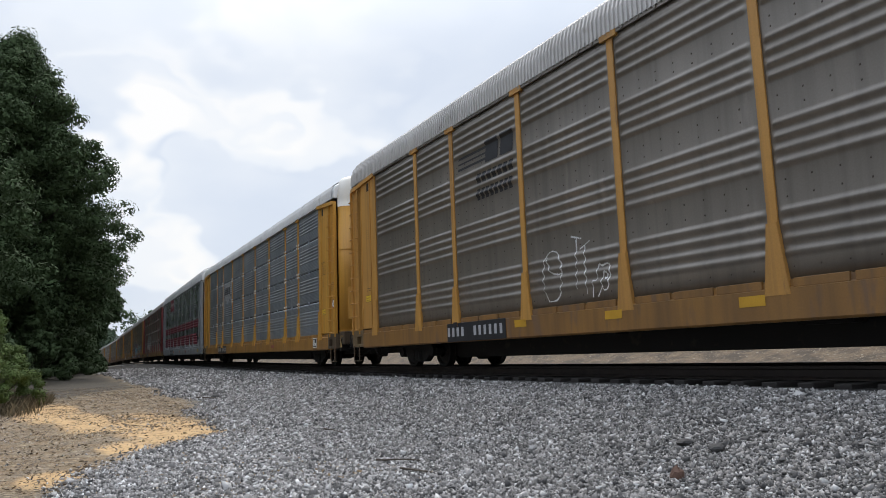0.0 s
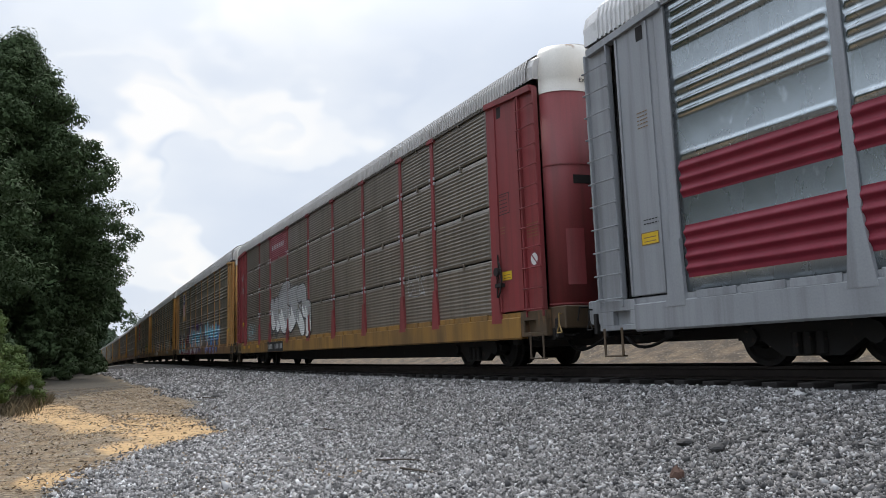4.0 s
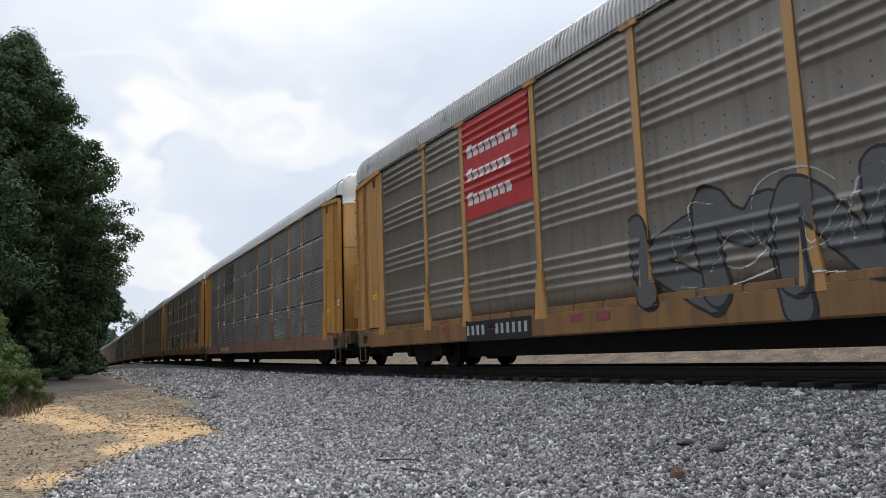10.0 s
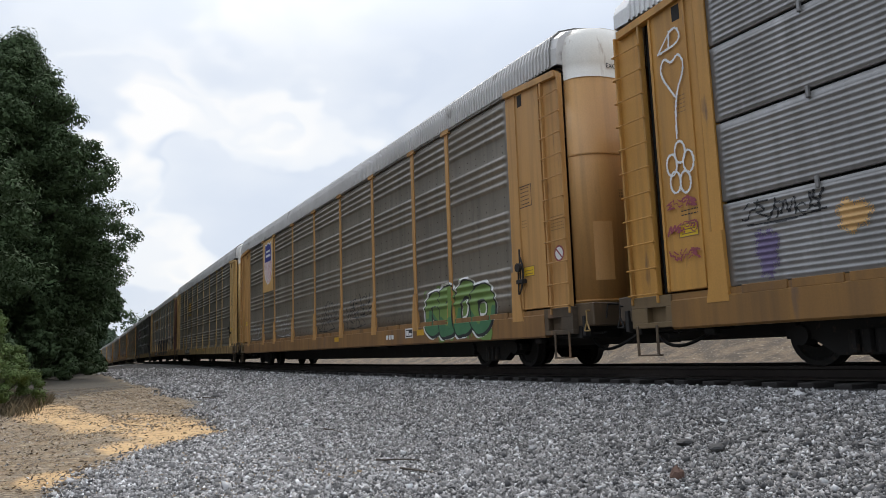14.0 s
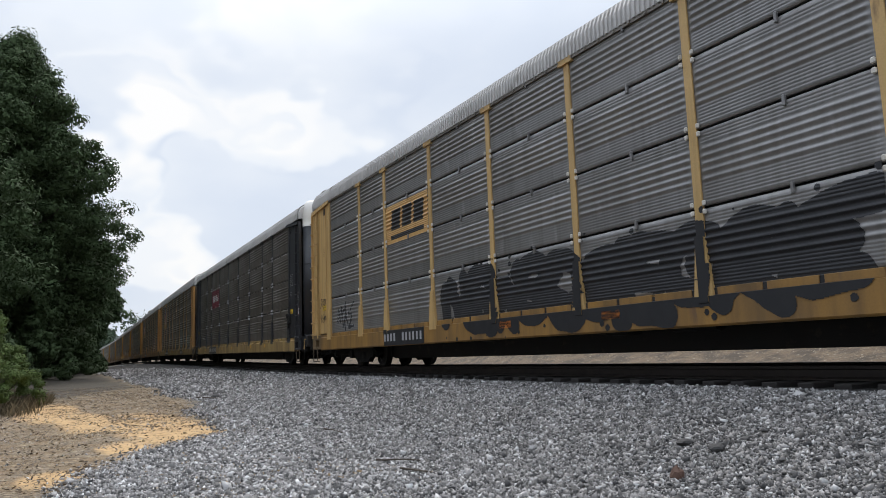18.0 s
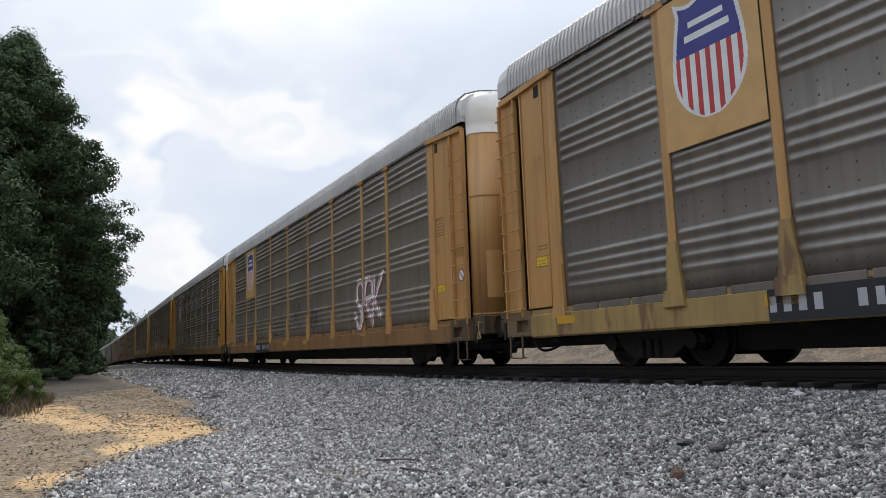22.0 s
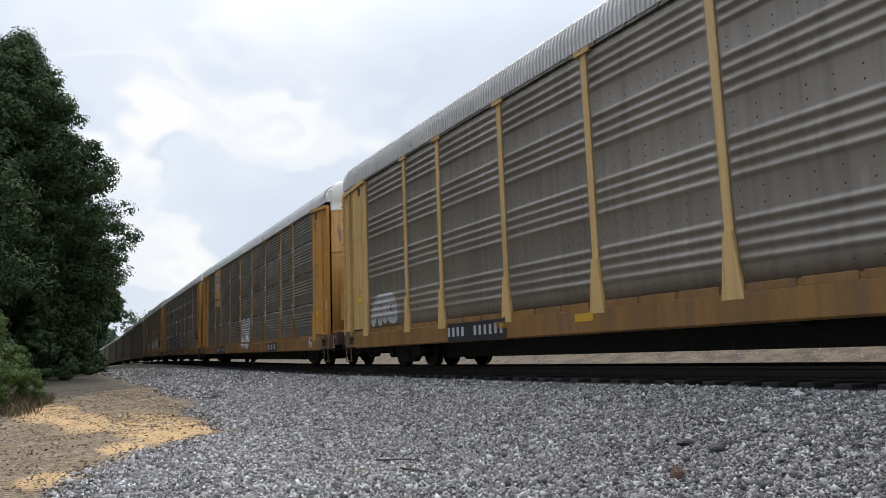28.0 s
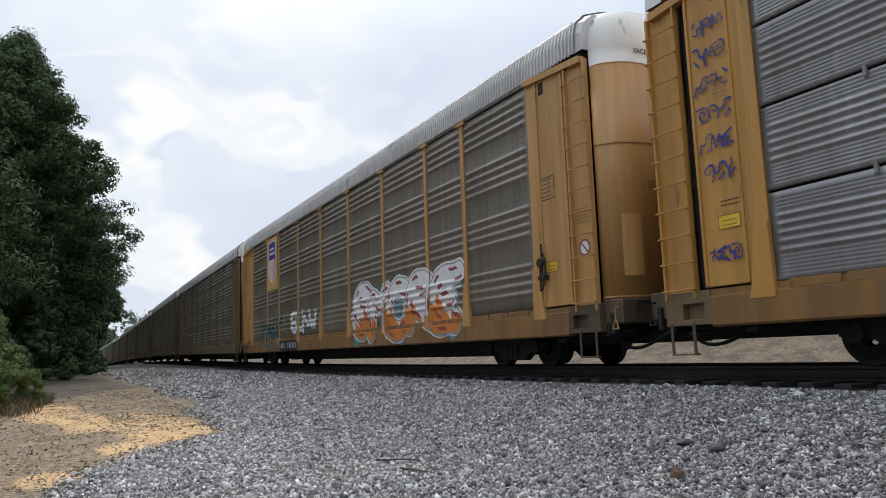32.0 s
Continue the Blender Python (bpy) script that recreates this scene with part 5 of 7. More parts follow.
def sketch():
    """A leaf, a heart and a flower in one thin white line."""
    ring = lambda cx_, cz_, a, b2, ph=0.0: [(cx_ + a * math.cos(t * 0.45 + ph), cz_ + b2 * math.sin(t * 0.45 + ph)) for t in range(15)]
    lines = [rounded([(0.05, 2.35), (0.42, 2.72), (0.55, 2.40), (0.05, 2.35)]), rounded([(0.30, 2.62), (0.28, 2.40)]), rounded([(0.33, 1.62), (0.05, 2.05), (0.16, 2.28), (0.30, 2.12), (0.46, 2.26), (0.56, 2.0), (0.33, 1.62), (0.30, 1.0)])]
    lines += [ring(0.32 + 0.17 * math.cos(k), 0.55 + 0.24 * math.sin(k), 0.10, 0.16, k) for k in (0.3, 1.5, 2.8, 4.0, 5.2)]
    d = strokes((228, 52), CELL, lines, 0.1)
    return np.where(d < 0.016, 1, 0).astype(np.int32), ["white"]


def excess_sign(car):
    me = shared("excess", lambda: text_mesh("EXCESS HEIGHT CAR", 0.12))
    part("lettering", me, INK["black"], car, "black warning lettering", at=pose(13.998, -0.30, 5.20, 90, 0, 90))
    part("lettering", shared("keep", lambda: plate_flat(0.56, 0.16)), None, car, "faded rows of small print", at=pose(13.955, -0.72, 2.85, 0, 0, 90 - 14))


def plate_flat(w, h):
    vs, fs = [], []
    for r in range(3):
        x = -w / 2
        while x < w / 2:
            n = len(vs)
            vs += [(x, -0.03, r * h / 3), (x + 0.035, -0.03, r * h / 3), (x + 0.035, -0.03, r * h / 3 + 0.035), (x, -0.03, r * h / 3 + 0.035)]
            fs.append((n, n + 1, n + 2, n + 3))
            x += 0.05
    return mesh_of("small_print", vs, fs, [INK["faint"]])


def sticker_mesh(w, h, cols, style):
    """A stencilled notice: a border, a filled label or rows of small bars."""
    c = 0.015
    nz, nx = int(h / c), int(w / c)
    g = np.zeros((nz, nx), dtype=np.int32)
    if style == "label":
        g[:] = 1
        g[0], g[-1], g[:, 0], g[:, -1] = 2, 2, 2, 2
        for r in range(3, nz - 3, 4):
            g[r:r + 1, 4:nx - 4] = 2
    elif style == "box":
        g[0], g[-1], g[:, 0], g[:, -1] = 1, 1, 1, 1
        for r in range(4, nz - 3, 5):
            for q in range(4, nx - 5, 5):
                g[r:r + 1, q:q + 4] = 1
    elif style == "print":
        for r in range(1, nz - 1, 4):
            for q in range(1, nx - 3, 4):
                g[r:r + 1, q:q + 3] = 1
    elif style == "round":
        zz, xx = np.mgrid[0:nz, 0:nx]
        d = np.hypot((xx - nx / 2) / (nx / 2), (zz - nz / 2) / (nz / 2))
        g[d < 0.98] = 2
        g[d < 0.76] = 1
        g[(d < 0.8) & (np.abs((xx - nx / 2) + (zz - nz / 2)) < 1.6)] = 2
    elif style == "plate":
        g[:] = 1
        g[2:-2, 2:-2] = 2
        g[4:-4, 4:nx // 2 - 1] = 1
        g[4:nz // 2, nx // 2 + 1:-4] = 1
    vs, fs, mi = [], [], []
    for r in range(nz):
        q = 0
        while q < nx:
            k, e = g[r, q], q + 1
            while e < nx and g[r, e] == k:
                e += 1
            if k:
                n = len(vs)
                vs += [(q * c, 0, r * c), (e * c, 0, r * c), (e * c, 0, (r + 1) * c), (q * c, 0, (r + 1) * c)]
                fs.append((n, n + 1, n + 2, n + 3))
                mi.append(int(k) - 1)
            q = e
    return mesh_of("notice", vs, fs, [INK[c_] for c_ in cols], mi)


def notice(car, x, z, w, h, cols, style, y=-SIDE - 0.062, label="", name="notice"):
    me = shared(("notice", w, h, cols, style), lambda: sticker_mesh(w, h, cols, style))
    tagged(part(name, me, None, car, label, at=pose(x, y, z)), kind="stuff")


def end_notices(car, dark):
    """Stencils and labels on both end panels, the sill and the curved door."""
    ink = "white" if dark else "faint"
    ink2 = "white" if dark else "black"
    a = HALF + 0.36
    notice(car, a, 2.95, 0.44, 0.42, (ink2,), "box", -SIDE - 0.036)
    notice(car, a + 0.05, 2.55, 0.24, 0.20, (ink,), "print", -SIDE - 0.036)
    notice(car, a + 0.05, 1.62 + (0.25 if dark else 0), 0.38, 0.20, ("sticker", "faint"), "label", -SIDE - 0.036, "yellow warning label", "warning_label")
    notice(car, 13.0, 2.35, 0.44, 0.34, (ink,), "print", -SIDE - 0.016)
    notice(car, 13.06, 1.78, 0.30, 0.30, ("white", "dull_red"), "round", -SIDE - 0.016, "round red and white notice")
    b_ = -12.45
    notice(car, b_, 1.75, 0.38, 0.20, ("sticker", "faint"), "label", -SIDE - 0.036, "yellow warning label", "warning_label")
    notice(car, b_ + 0.06, 2.05, 0.40, 0.14, (ink2,), "print", -SIDE - 0.036)
    notice(car, b_ + 0.08, 3.55, 0.26, 0.30, (ink,), "print", -SIDE - 0.036)


def backing_mesh():
    # added sheet, coloured black in place of the shaded inside of the car
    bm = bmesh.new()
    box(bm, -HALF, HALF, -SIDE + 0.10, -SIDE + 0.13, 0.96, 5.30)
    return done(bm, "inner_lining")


def autorack(frame_c, sheet_c, kind, sill_c=None, roof=None, words="", ends=None, brace=False, far=False, hand=True, hoods=True):
    """One autorack car: its empty stands on the rail at the middle of the car."""
    fm, sm = PAINTS[frame_c], SHEETS[sheet_c]
    sill = PAINTS[sill_c or {"tan": "rusttan", "yellow": "rustyellow", "pale": "rusttan", "bright": "brightsill"}.get(frame_c, frame_c)]
    car = new("autorack_car")
    tagged(car, f"{COLOUR_WORDS[frame_c]} autorack car, {SHEET_WORDS[sheet_c]} ribbed sheets{words}", "freight car", group="cars of the train")
    tall = 1.0 if kind == "full" else 0.76
    part("roof", shared(("roof", tall, far), lambda: roof_mesh(tall, 0.45 if far else 0.11)), roof or ROOF_GREY, car, "pale ribbed metal roof")
    part("eave_rail", shared("eave", eave_mesh), fm if frame_c == "silver" else SHEETS["dark"], car)
    part("far_side", shared("far_side", far_side_mesh), SHEETS["dark"], car)
    part("underframe", shared("deck", deck_mesh), GRIME, car, "black grimy underframe")
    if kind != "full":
        part("inner_lining", shared("backing", backing_mesh), GRIME, car, "black sheet added for the dark inside behind the slots")
    part("brake_gear", shared("brake", brake_gear_mesh), GRIME, car)
    part("side_sill", shared("sill", sill_mesh), sill, car)
    for i in range(9):
        a, b2 = bay(i)
        w = BAYS[i]
        if kind == "full":
            part("side_sheet", shared(("sheet", kind, w, sheet_c == "shiny" or far), lambda: sheet_mesh(kind, w, PANEL_Z, EAVE, sheet_c != "shiny" and not far)), sm, car, at=pose((a + b2) / 2, 0, 0))
        else:
            for r, (z0, z1) in enumerate(ROWS):
                sheet_ = part("side_sheet", shared(("sheet", kind, w, r), lambda: sheet_mesh(kind, w, z0, z1)), sm, car, at=pose((a + b2) / 2, 0, 0))
                if not far:
                    part("latch", shared("latch", latch_mesh), sm, sheet_, at=pose(0.12, 0, z1 + 0.02))
        part("sill_strip", shared(("ledge", w), lambda: ledge_mesh(w)), sm if brace and kind == "full" else sill, car, at=pose((a + b2) / 2, 0, 0))
    for i in range(1, 9):
        post = part("post", shared(("post", brace), lambda: post_mesh("brace" if brace else "")), fm, car, at=pose(POSTS[i], 0, 0))
        if brace:
            part("foot", shared("foot", foot_mesh), sill if frame_c != "bright" else fm, post, "worn bolted foot")
        if kind != "full" and not far:
            for z in JOINTS:
                for q in (-0.112, 0.112):
                    for v in (-0.060, 0.060):
                        part("clip", shared("clip", clip_mesh), WHITE if sheet_c in ("blue", "grey") else INK["silverink"], post, at=pose(q, 0, z + v))
    car_end(car, 1, fm, kind, frame_c, hand and not far, *(ends or ()))
    car_end(car, -1, fm, kind, frame_c, False)
    if not far:
        excess_sign(car)
        end_notices(car, frame_c == "black")
    for s in (-1, 1):
        truck = part("truck", shared("bolster", bolster_mesh), GRIME, car, "grimy cast-steel truck", at=pose(10.06 * s, 0, -DROP))
        part("side_frame", shared("side_frame", frame_side_mesh), STEEL, truck)
        part("side_frame", shared("side_frame", frame_side_mesh), STEEL, truck, at=pose(0, 0, 0, 0, 0, 180))
        for q in (-0.89, 0.89):
            ws = part("wheelset", shared("wheelset", wheelset_mesh), STEEL, truck)
            ws.matrix_parent_inverse = Matrix.Translation((q, 0, WHEEL_R))
            WHEELSETS.append(ws)
    CARS.append(car)
    return car


def mark_numbers(car, kind, x, w=2.5, groups=(4, 6), back="black"):
    put_paint(car, kind, "number_band", plate(w, 0.42, back, "silverink" if back else "white", groups, 0.45, 0.5), x, 0.47, "black band with white characters" if back else "worn painted characters")


def sill_patches(car, kind, xs, col="gold", w=0.42):
    for x in xs:
        put_paint(car, kind, "reflector", (np.ones((int(0.14 / CELL), int(w / CELL)), dtype=np.int32), [col]), x, 0.68, "yellow reflector strip")


def sill_mark(car, kind, x, col="dull_red", back=None):
    put_paint(car, kind, "sill_mark", plate(0.62 if not back else 1.55, 0.16 if not back else 0.34, back, col, (3,), 0.6, 0.24 if not back else 0.5), x, 0.60 if not back else 0.50)


def car_shield(car, kind, i=1, top=5.26, tall=2.24, small=False):
    a, b2 = bay(i)
    w = b2 - a - 0.15
    put_paint(car, kind, "emblem_panel", shield(w, tall, "tan", small), a + 0.075, top - tall, "tan panel with a blue, white and red striped shield", flat=-SIDE - 0.043)


STRIPE_BARS = [(0.04, 0.62, 0.70, 0.73, 0.1), (0.04, 0.62, 0.78, 0.81, 0.1), (0.04, 0.62, 0.86, 0.89, 0.1), (0.52, 0.72, 0.66, 0.96, 0.1), (0.76, 0.95, 0.66, 0.96, 0.1),
           *[(0.40 + 0.085 * k, 0.46 + 0.085 * k, 0.40, 0.54, 0.05) for k in range(7)], *[(0.40 + 0.073 * k, 0.45 + 0.073 * k, 0.16, 0.32, 0.05) for k in range(8)]]
BLOCK3 = [(0.14, 0.36, 0.34, 0.86, 0.06), (0.41, 0.63, 0.34, 0.86, 0.06), (0.68, 0.90, 0.34, 0.86, 0.06)]

# -- the cars, from the first to pass onwards --
c = autorack("yellow", "dark", "full", words=", white scrawl", sill_c="rustyellow")
a0, b0 = bay(2)
put_paint(c, "full", "railway_mark", block_logo(2.5, 1.5, None, "black", STRIPE_BARS), a0 + 0.15, 3.20, "black striped railway mark")
mark_numbers(c, "full", -7.45)
put_paint(c, "full", "graffiti", tag(3, 0.62, 1.05, "O", "white", 0.02, 0.1), -3.65, 1.0, "thin white sprayed outline")
put_paint(c, "full", "graffiti", tag(31, 0.5, 0.55, "U", "white", 0.02, 0.6), -3.5, 1.45)
put_paint(c, "full", "graffiti", tag(32, 0.6, 1.25, "TT", "white", 0.02, 0.5), -2.8, 0.98, "thin white sprayed outline")
put_paint(c, "full", "graffiti", tag(33, 0.55, 0.75, 2, "white", 0.018, 0.8), -2.25, 0.98)
sill_patches(c, "full", (bay(4)[0] - 0.5, bay(5)[0] - 0.6, bay(2)[1] - 0.4))

c = autorack("bright", "blue", "band", roof=ROOF_WHITE, words=", white roof", hand=False, brace=True)
a0, b0 = bay(2)
put_paint(c, "band", "railway_mark", block_logo(2.6, 1.04, "patch", "black", BLOCK3[:0] + [(0.22 + 0.1 * 0, 0.40, 0.42, 0.80, 0.1), (0.43, 0.58, 0.42, 0.80, 0.1), (0.61, 0.78, 0.42, 0.80, 0.1)] + [(0.18, 0.22, 0.06, 0.16, 0), (0.25, 0.29, 0.06, 0.16, 0), (0.70, 0.74, 0.06, 0.16, 0), (0.77, 0.81, 0.06, 0.16, 0)], brackets=True), a0 + 0.12, 3.20, "pale panel with a black bracketed block mark")
mark_numbers(c, "band", -8.2)
sill_mark(c, "band", 4.75)
notice(c, 11.0, 0.55, 0.46, 0.33, ("white", "black"), "plate", -SIDE - 0.064, "black and white plate", "plate")

c = autorack("silver", "shiny", "full", roof=ROOF_WHITE, words=", red lower ribs")
for i in range(9):
    a0, b0 = bay(i)
    g = np.zeros((int(2.14 / CELL), int((b0 - a0 - 0.16) / CELL)), dtype=np.int32)
    for r in range(g.shape[0]):
        if 1.17 < 0.98 + r * CELL < 1.93 or 2.32 < 0.98 + r * CELL < 2.86:
            g[r, :] = 1
    put_paint(c, "full", "red_ribs", (g, ["crimson"]), a0 + 0.08, 0.98, "red painted ribs", lift=0.003)
a0, b0 = bay(2)
put_paint(c, "full", "railway_mark", block_logo(2.6, 1.0, "crimson", "white", [(0.08, 0.14, 0.35, 0.8, 0.1), (0.16, 0.22, 0.25, 0.7, 0.1), *[(0.32 + 0.075 * k, 0.375 + 0.075 * k, 0.42, 0.66 if k % 3 else 0.76, 0.05) for k in range(8)], *[(0.5 + 0.05 * k, 0.53 + 0.05 * k, 0.24, 0.32, 0) for k in range(7)]]), a0 + 0.1, 4.30, "red placard with white bars", flat=-SIDE - 0.055)
mark_numbers(c, "full", -6.8)
sill_mark(c, "full", 4.65, "maroon")
notice(c, 6.5, 0.52, 0.50, 0.33, ("white", "black"), "plate", -SIDE - 0.064, "black and white plate", "plate")
notice(c, bay(8)[1] - 0.1, 0.63, 0.40, 0.22, ("sticker", "black"), "label", -SIDE - 0.064, "yellow warning label", "warning_label")
sill_patches(c, "full", (bay(2)[1] + 0.3, bay(4)[1] - 0.9, bay(6)[0] + 0.1), "orange")

c = autorack("red", "brown", "fine", sill_c="soot", words=", large white graffiti", hand=True)
put_paint(c, "fine", "railway_mark", block_logo(2.6, 1.0, "dull_red", "silverink", [(0.1 + 0.11 * k, 0.17 + 0.11 * k, 0.42, 0.62, 0.15) for k in range(7)]), bay(2)[0] + 0.1, 4.28, "faded red panel with pale bars")
put_paint(c, "fine", "graffiti", piece(41, 6.2, 2.3, 4, 0.30, ("patch", "white"), "black", None, ("dark_patch",)), bay(2)[0] - 0.1, 0.9, "large pale sprayed letters")
put_paint(c, "fine", "graffiti", tag(42, 1.5, 0.8, 5, "pale_blue"), bay(0)[0] + 0.4, 1.05)
panel_tags(c, [(44, 3.9, 0.45, 3, "patch"), (45, 3.2, 0.5, 3, "patch")])
put_paint(c, "fine", "graffiti", tag(43, 1.1, 0.9, 3, "patch"), bay(7)[0] + 0.3, 1.6)
mark_numbers(c, "fine", -7.3)
sill_patches(c, "fine", (-HALF - 0.5, bay(0)[0] + 0.5, bay(1)[0] - 0.4))

c = autorack("tan", "brown", "full", words=", blue graffiti along the base", hand=False)
car_shield(c, "full")
put_paint(c, "full", "graffiti", piece(52, 5.6, 2.35, "YMAA", 0.20, ("cyan", "blue", "white"), "purple", "white", ("maroon", "purple", "blue"), wild=0.5), 2.9, 0.46, "large blue and white sprayed letters")
put_paint(c, "full", "graffiti", piece(53, 6.9, 1.95, "NAMSAKO", 0.16, ("cyan", "white", "blue", "white"), "purple", "white", ("dull_purple", "dull_red", "maroon"), wild=0.75, rim=0.03, halo_w=0.06), -4.9, 0.46, "large blue and white sprayed letters over purple")
put_paint(c, "full", "graffiti", piece(54, 4.3, 1.75, "ONER", 0.15, ("black", "cyan", "white"), "white", None, ("maroon", "dull_red", "dull_purple"), wild=0.4), -11.2, 0.46, "black and cyan letters edged in white")
put_paint(c, "full", "graffiti", cloud_patch(569, 14.0, 0.40, "maroon"), -12.4, 0.46, "dark red spray along the sill", lift=0.002)
for k, (x_, z_, w_, h_, col_) in enumerate(((-7.3, 0.99, 1.3, 0.75, "dull_red"), (-6.3, 1.15, 1.0, 0.9, "maroon"), (-5.7, 1.05, 0.9, 1.1, "dull_red"), (-5.5, 1.7, 1.3, 0.9, "dull_purple"), (-3.6, 2.1, 1.6, 0.6, "dull_purple"), (-1.4, 2.0, 1.8, 0.7, "purple"), (0.6, 1.9, 1.5, 0.8, "dull_purple"))):
    put_paint(c, "full", "graffiti", cloud_patch(570 + k, w_, h_, col_), x_, z_, "sprayed splash of colour", lift=0.003)
put_paint(c, "full", "graffiti", piece(55, 1.2, 0.95, 4, 0.05, ("pale_blue",), "blue", None, ("blue",)), 8.1, 1.25, "blue sprayed patch")
put_paint(c, "full", "graffiti", tag(56, 0.8, 0.9, 2, "silverink"), 2.1, 1.7)
mark_numbers(c, "full", -7.4, back=None)

c = autorack("yellow", "dark", "full", words=", white bubble graffiti")
put_paint(c, "full", "railway_mark", block_logo(1.9, 0.4, None, "black", [(0.04 + 0.105 * k, 0.12 + 0.105 * k, 0.2, 0.8 if k % 2 else 0.95, 0) for k in range(9)]), bay(2)[0] + 0.2, 3.60, "small dark lettering bars")
put_paint(c, "full", "graffiti", piece(61, 2.6, 1.65, "SEN", 0.15, ("patch", "white"), "maroon", "white", wild=0.3), -4.5, 0.47, "white and dark red sprayed letters")
put_paint(c, "full", "graffiti", tag(62, 1.5, 1.0, 3, "white", 0.018, 0.9), -1.0, 1.0)
put_paint(c, "full", "graffiti", piece(63, 2.75, 1.55, "CREM", 0.15, ("silverink", "patch"), "black", "green", wild=0.25, rim=0.05, halo_w=0.025), 5.95, 0.48, "white bubble letters outlined in black")
put_paint(c, "full", "graffiti", tag(64, 0.75, 0.85, "A", "white", 0.02, 0.6), 4.7, 1.35)
put_paint(c, "full", "graffiti", tag(66, 1.1, 0.5, 2, "white", 0.016, 0.8), 5.0, 0.98)
put_paint(c, "full", "graffiti", tag(65, 2.5, 0.30, 12, "black", 0.014), 3.4, 0.50)
mark_numbers(c, "full", -6.9, back=None)

c = autorack("tan", "brown", "full", words=", grey graffiti, red placard", hand=False)
put_paint(c, "full", "placard", block_logo(2.62, 2.2, "red", "white", [(0.06 + 0.10 * k, 0.135 + 0.10 * k, 0.62, 0.72 if k else 0.75, 0.03) for k in range(8)] + [(0.06 + 0.10 * k, 0.135 + 0.10 * k, 0.38, 0.48 if k else 0.51, 0.03) for k in range(7)] + [(0.06 + 0.10 * k, 0.135 + 0.10 * k, 0.14, 0.24 if k else 0.27, 0.03) for k in range(7)]), bay(2)[0] + 0.1, 3.08, "red placard with three rows of white bars", lift=0.012)
put_paint(c, "full", "graffiti", piece(71, 7.0, 2.1, "KMNWA", 0.20, ("dark_patch",), "black", None, None, wild=0.7, rim=0.04, halo_w=0.0), -1.75, 0.46, "large dark grey sprayed letters")
put_paint(c, "full", "graffiti", tag(711, 4.6, 1.5, "CANW", "silverink", 0.022, 0.5), 0.6, 1.1, "thin silver outlines")
put_paint(c, "full", "graffiti", piece(72, 4.1, 1.75, "HOB", 0.16, ("green", "green", "dark_green"), "black", None, None, rim=0.04, wild=0.5), 6.0, 0.62, "green sprayed letters outlined in black")
put_paint(c, "full", "graffiti", tag(712, 1.9, 1.7, "WKH", "black", 0.03, 0.8), 10.2, 1.05, "thin black scrawl")
for k in range(3):
    put_paint(c, "full", "graffiti", tag(74 + k, 1.9, 1.5 - 0.2 * k, 2, "white", 0.016, 0.9), -0.9 + 2.2 * k, 0.9, "thin white scrawl")
put_paint(c, "full", "graffiti", tag(73, 1.4, 0.6, 4, "maroon"), bay(8)[0] + 0.7, 0.64)
mark_numbers(c, "full", -7.05)
sill_patches(c, "full", (bay(1)[0] + 0.8, bay(2)[0] + 0.9, bay(3)[0] + 0.9, bay(3)[0] + 1.6), "dull_red", 0.34)

c = autorack("yellow", "grey", "fine", sill_c="rusty", roof=ROOF_WHITE, words=", pale faded patches", brace=True, hand=False)
put_paint(c, "fine", "railway_mark", block_logo(2.6, 1.5, "dark_patch", "black", STRIPE_BARS), bay(2)[0] + 0.1, 3.66, "black striped railway mark")
rp = random.Random(77)
for i in range(14):
    w_, h_ = rp.uniform(0.25, 1.3), rp.uniform(0.3, 1.1)
    gx_ = int(w_ / CELL)
    g = (np.random.RandomState(900 + i).uniform(0, 1, (int(h_ / CELL), gx_)) < np.linspace(0.2, 0.95, gx_)[None, :]).astype(np.int32)
    put_paint(c, "fine", "faded_patch", (g, ["patch"]), rp.uniform(-HALF + 0.3, HALF - 1.6), rp.uniform(1.0, 2.9), "pale scrubbed patch", lift=0.005)
put_paint(c, "fine", "graffiti", tag(78, 1.9, 0.9, 2, "patch", 0.05), bay(6)[0] + 0.2, 1.1)
mark_numbers(c, "fine", -7.85, back=None)

c = autorack("yellow", "grey", "fine", roof=ROOF_WHITE, words=", black and white graffiti", hand=False)
put_paint(c, "fine", "railway_mark", block_logo(2.4, 1.3, None, "black", STRIPE_BARS), bay(2)[0] + 0.15, 3.25, "black striped railway mark")
put_paint(c, "fine", "graffiti", piece(81, 6.4, 1.75, "SAUNE", 0.17, ("black",), "black", "white", ("dark_green",), wild=0.9, rim=0.0, halo_w=0.04), -6.9, 0.56, "black letters edged in white over green")
put_paint(c, "fine", "graffiti", piece(82, 1.6, 1.1, 3, 0.06, ("dull_purple",), "patch"), -8.75, 0.95, "purple sprayed letters")
put_paint(c, "fine", "graffiti", tag(83, 1.75, 1.3, "SNR", "dull_red", 0.06, 0.2), 4.4, 1.0, "red sprayed letters")
put_paint(c, "fine", "graffiti", tag(88, 1.35, 0.22, 5, "dull_red", 0.03, 0.3), 4.7, 0.55)
put_paint(c, "fine", "graffiti", tag(89, 0.34, 0.9, 3, "red", 0.024, 0.7), POSTS[7] - 0.17, 0.95)
put_paint(c, "fine", "graffiti", tag(84, 0.6, 0.5, 2, "dull_red", 0.02), 6.2, 1.35)
put_paint(c, "fine", "graffiti", tag(85, 0.5, 0.75, "C", "patch", 0.06), 7.45, 1.2)
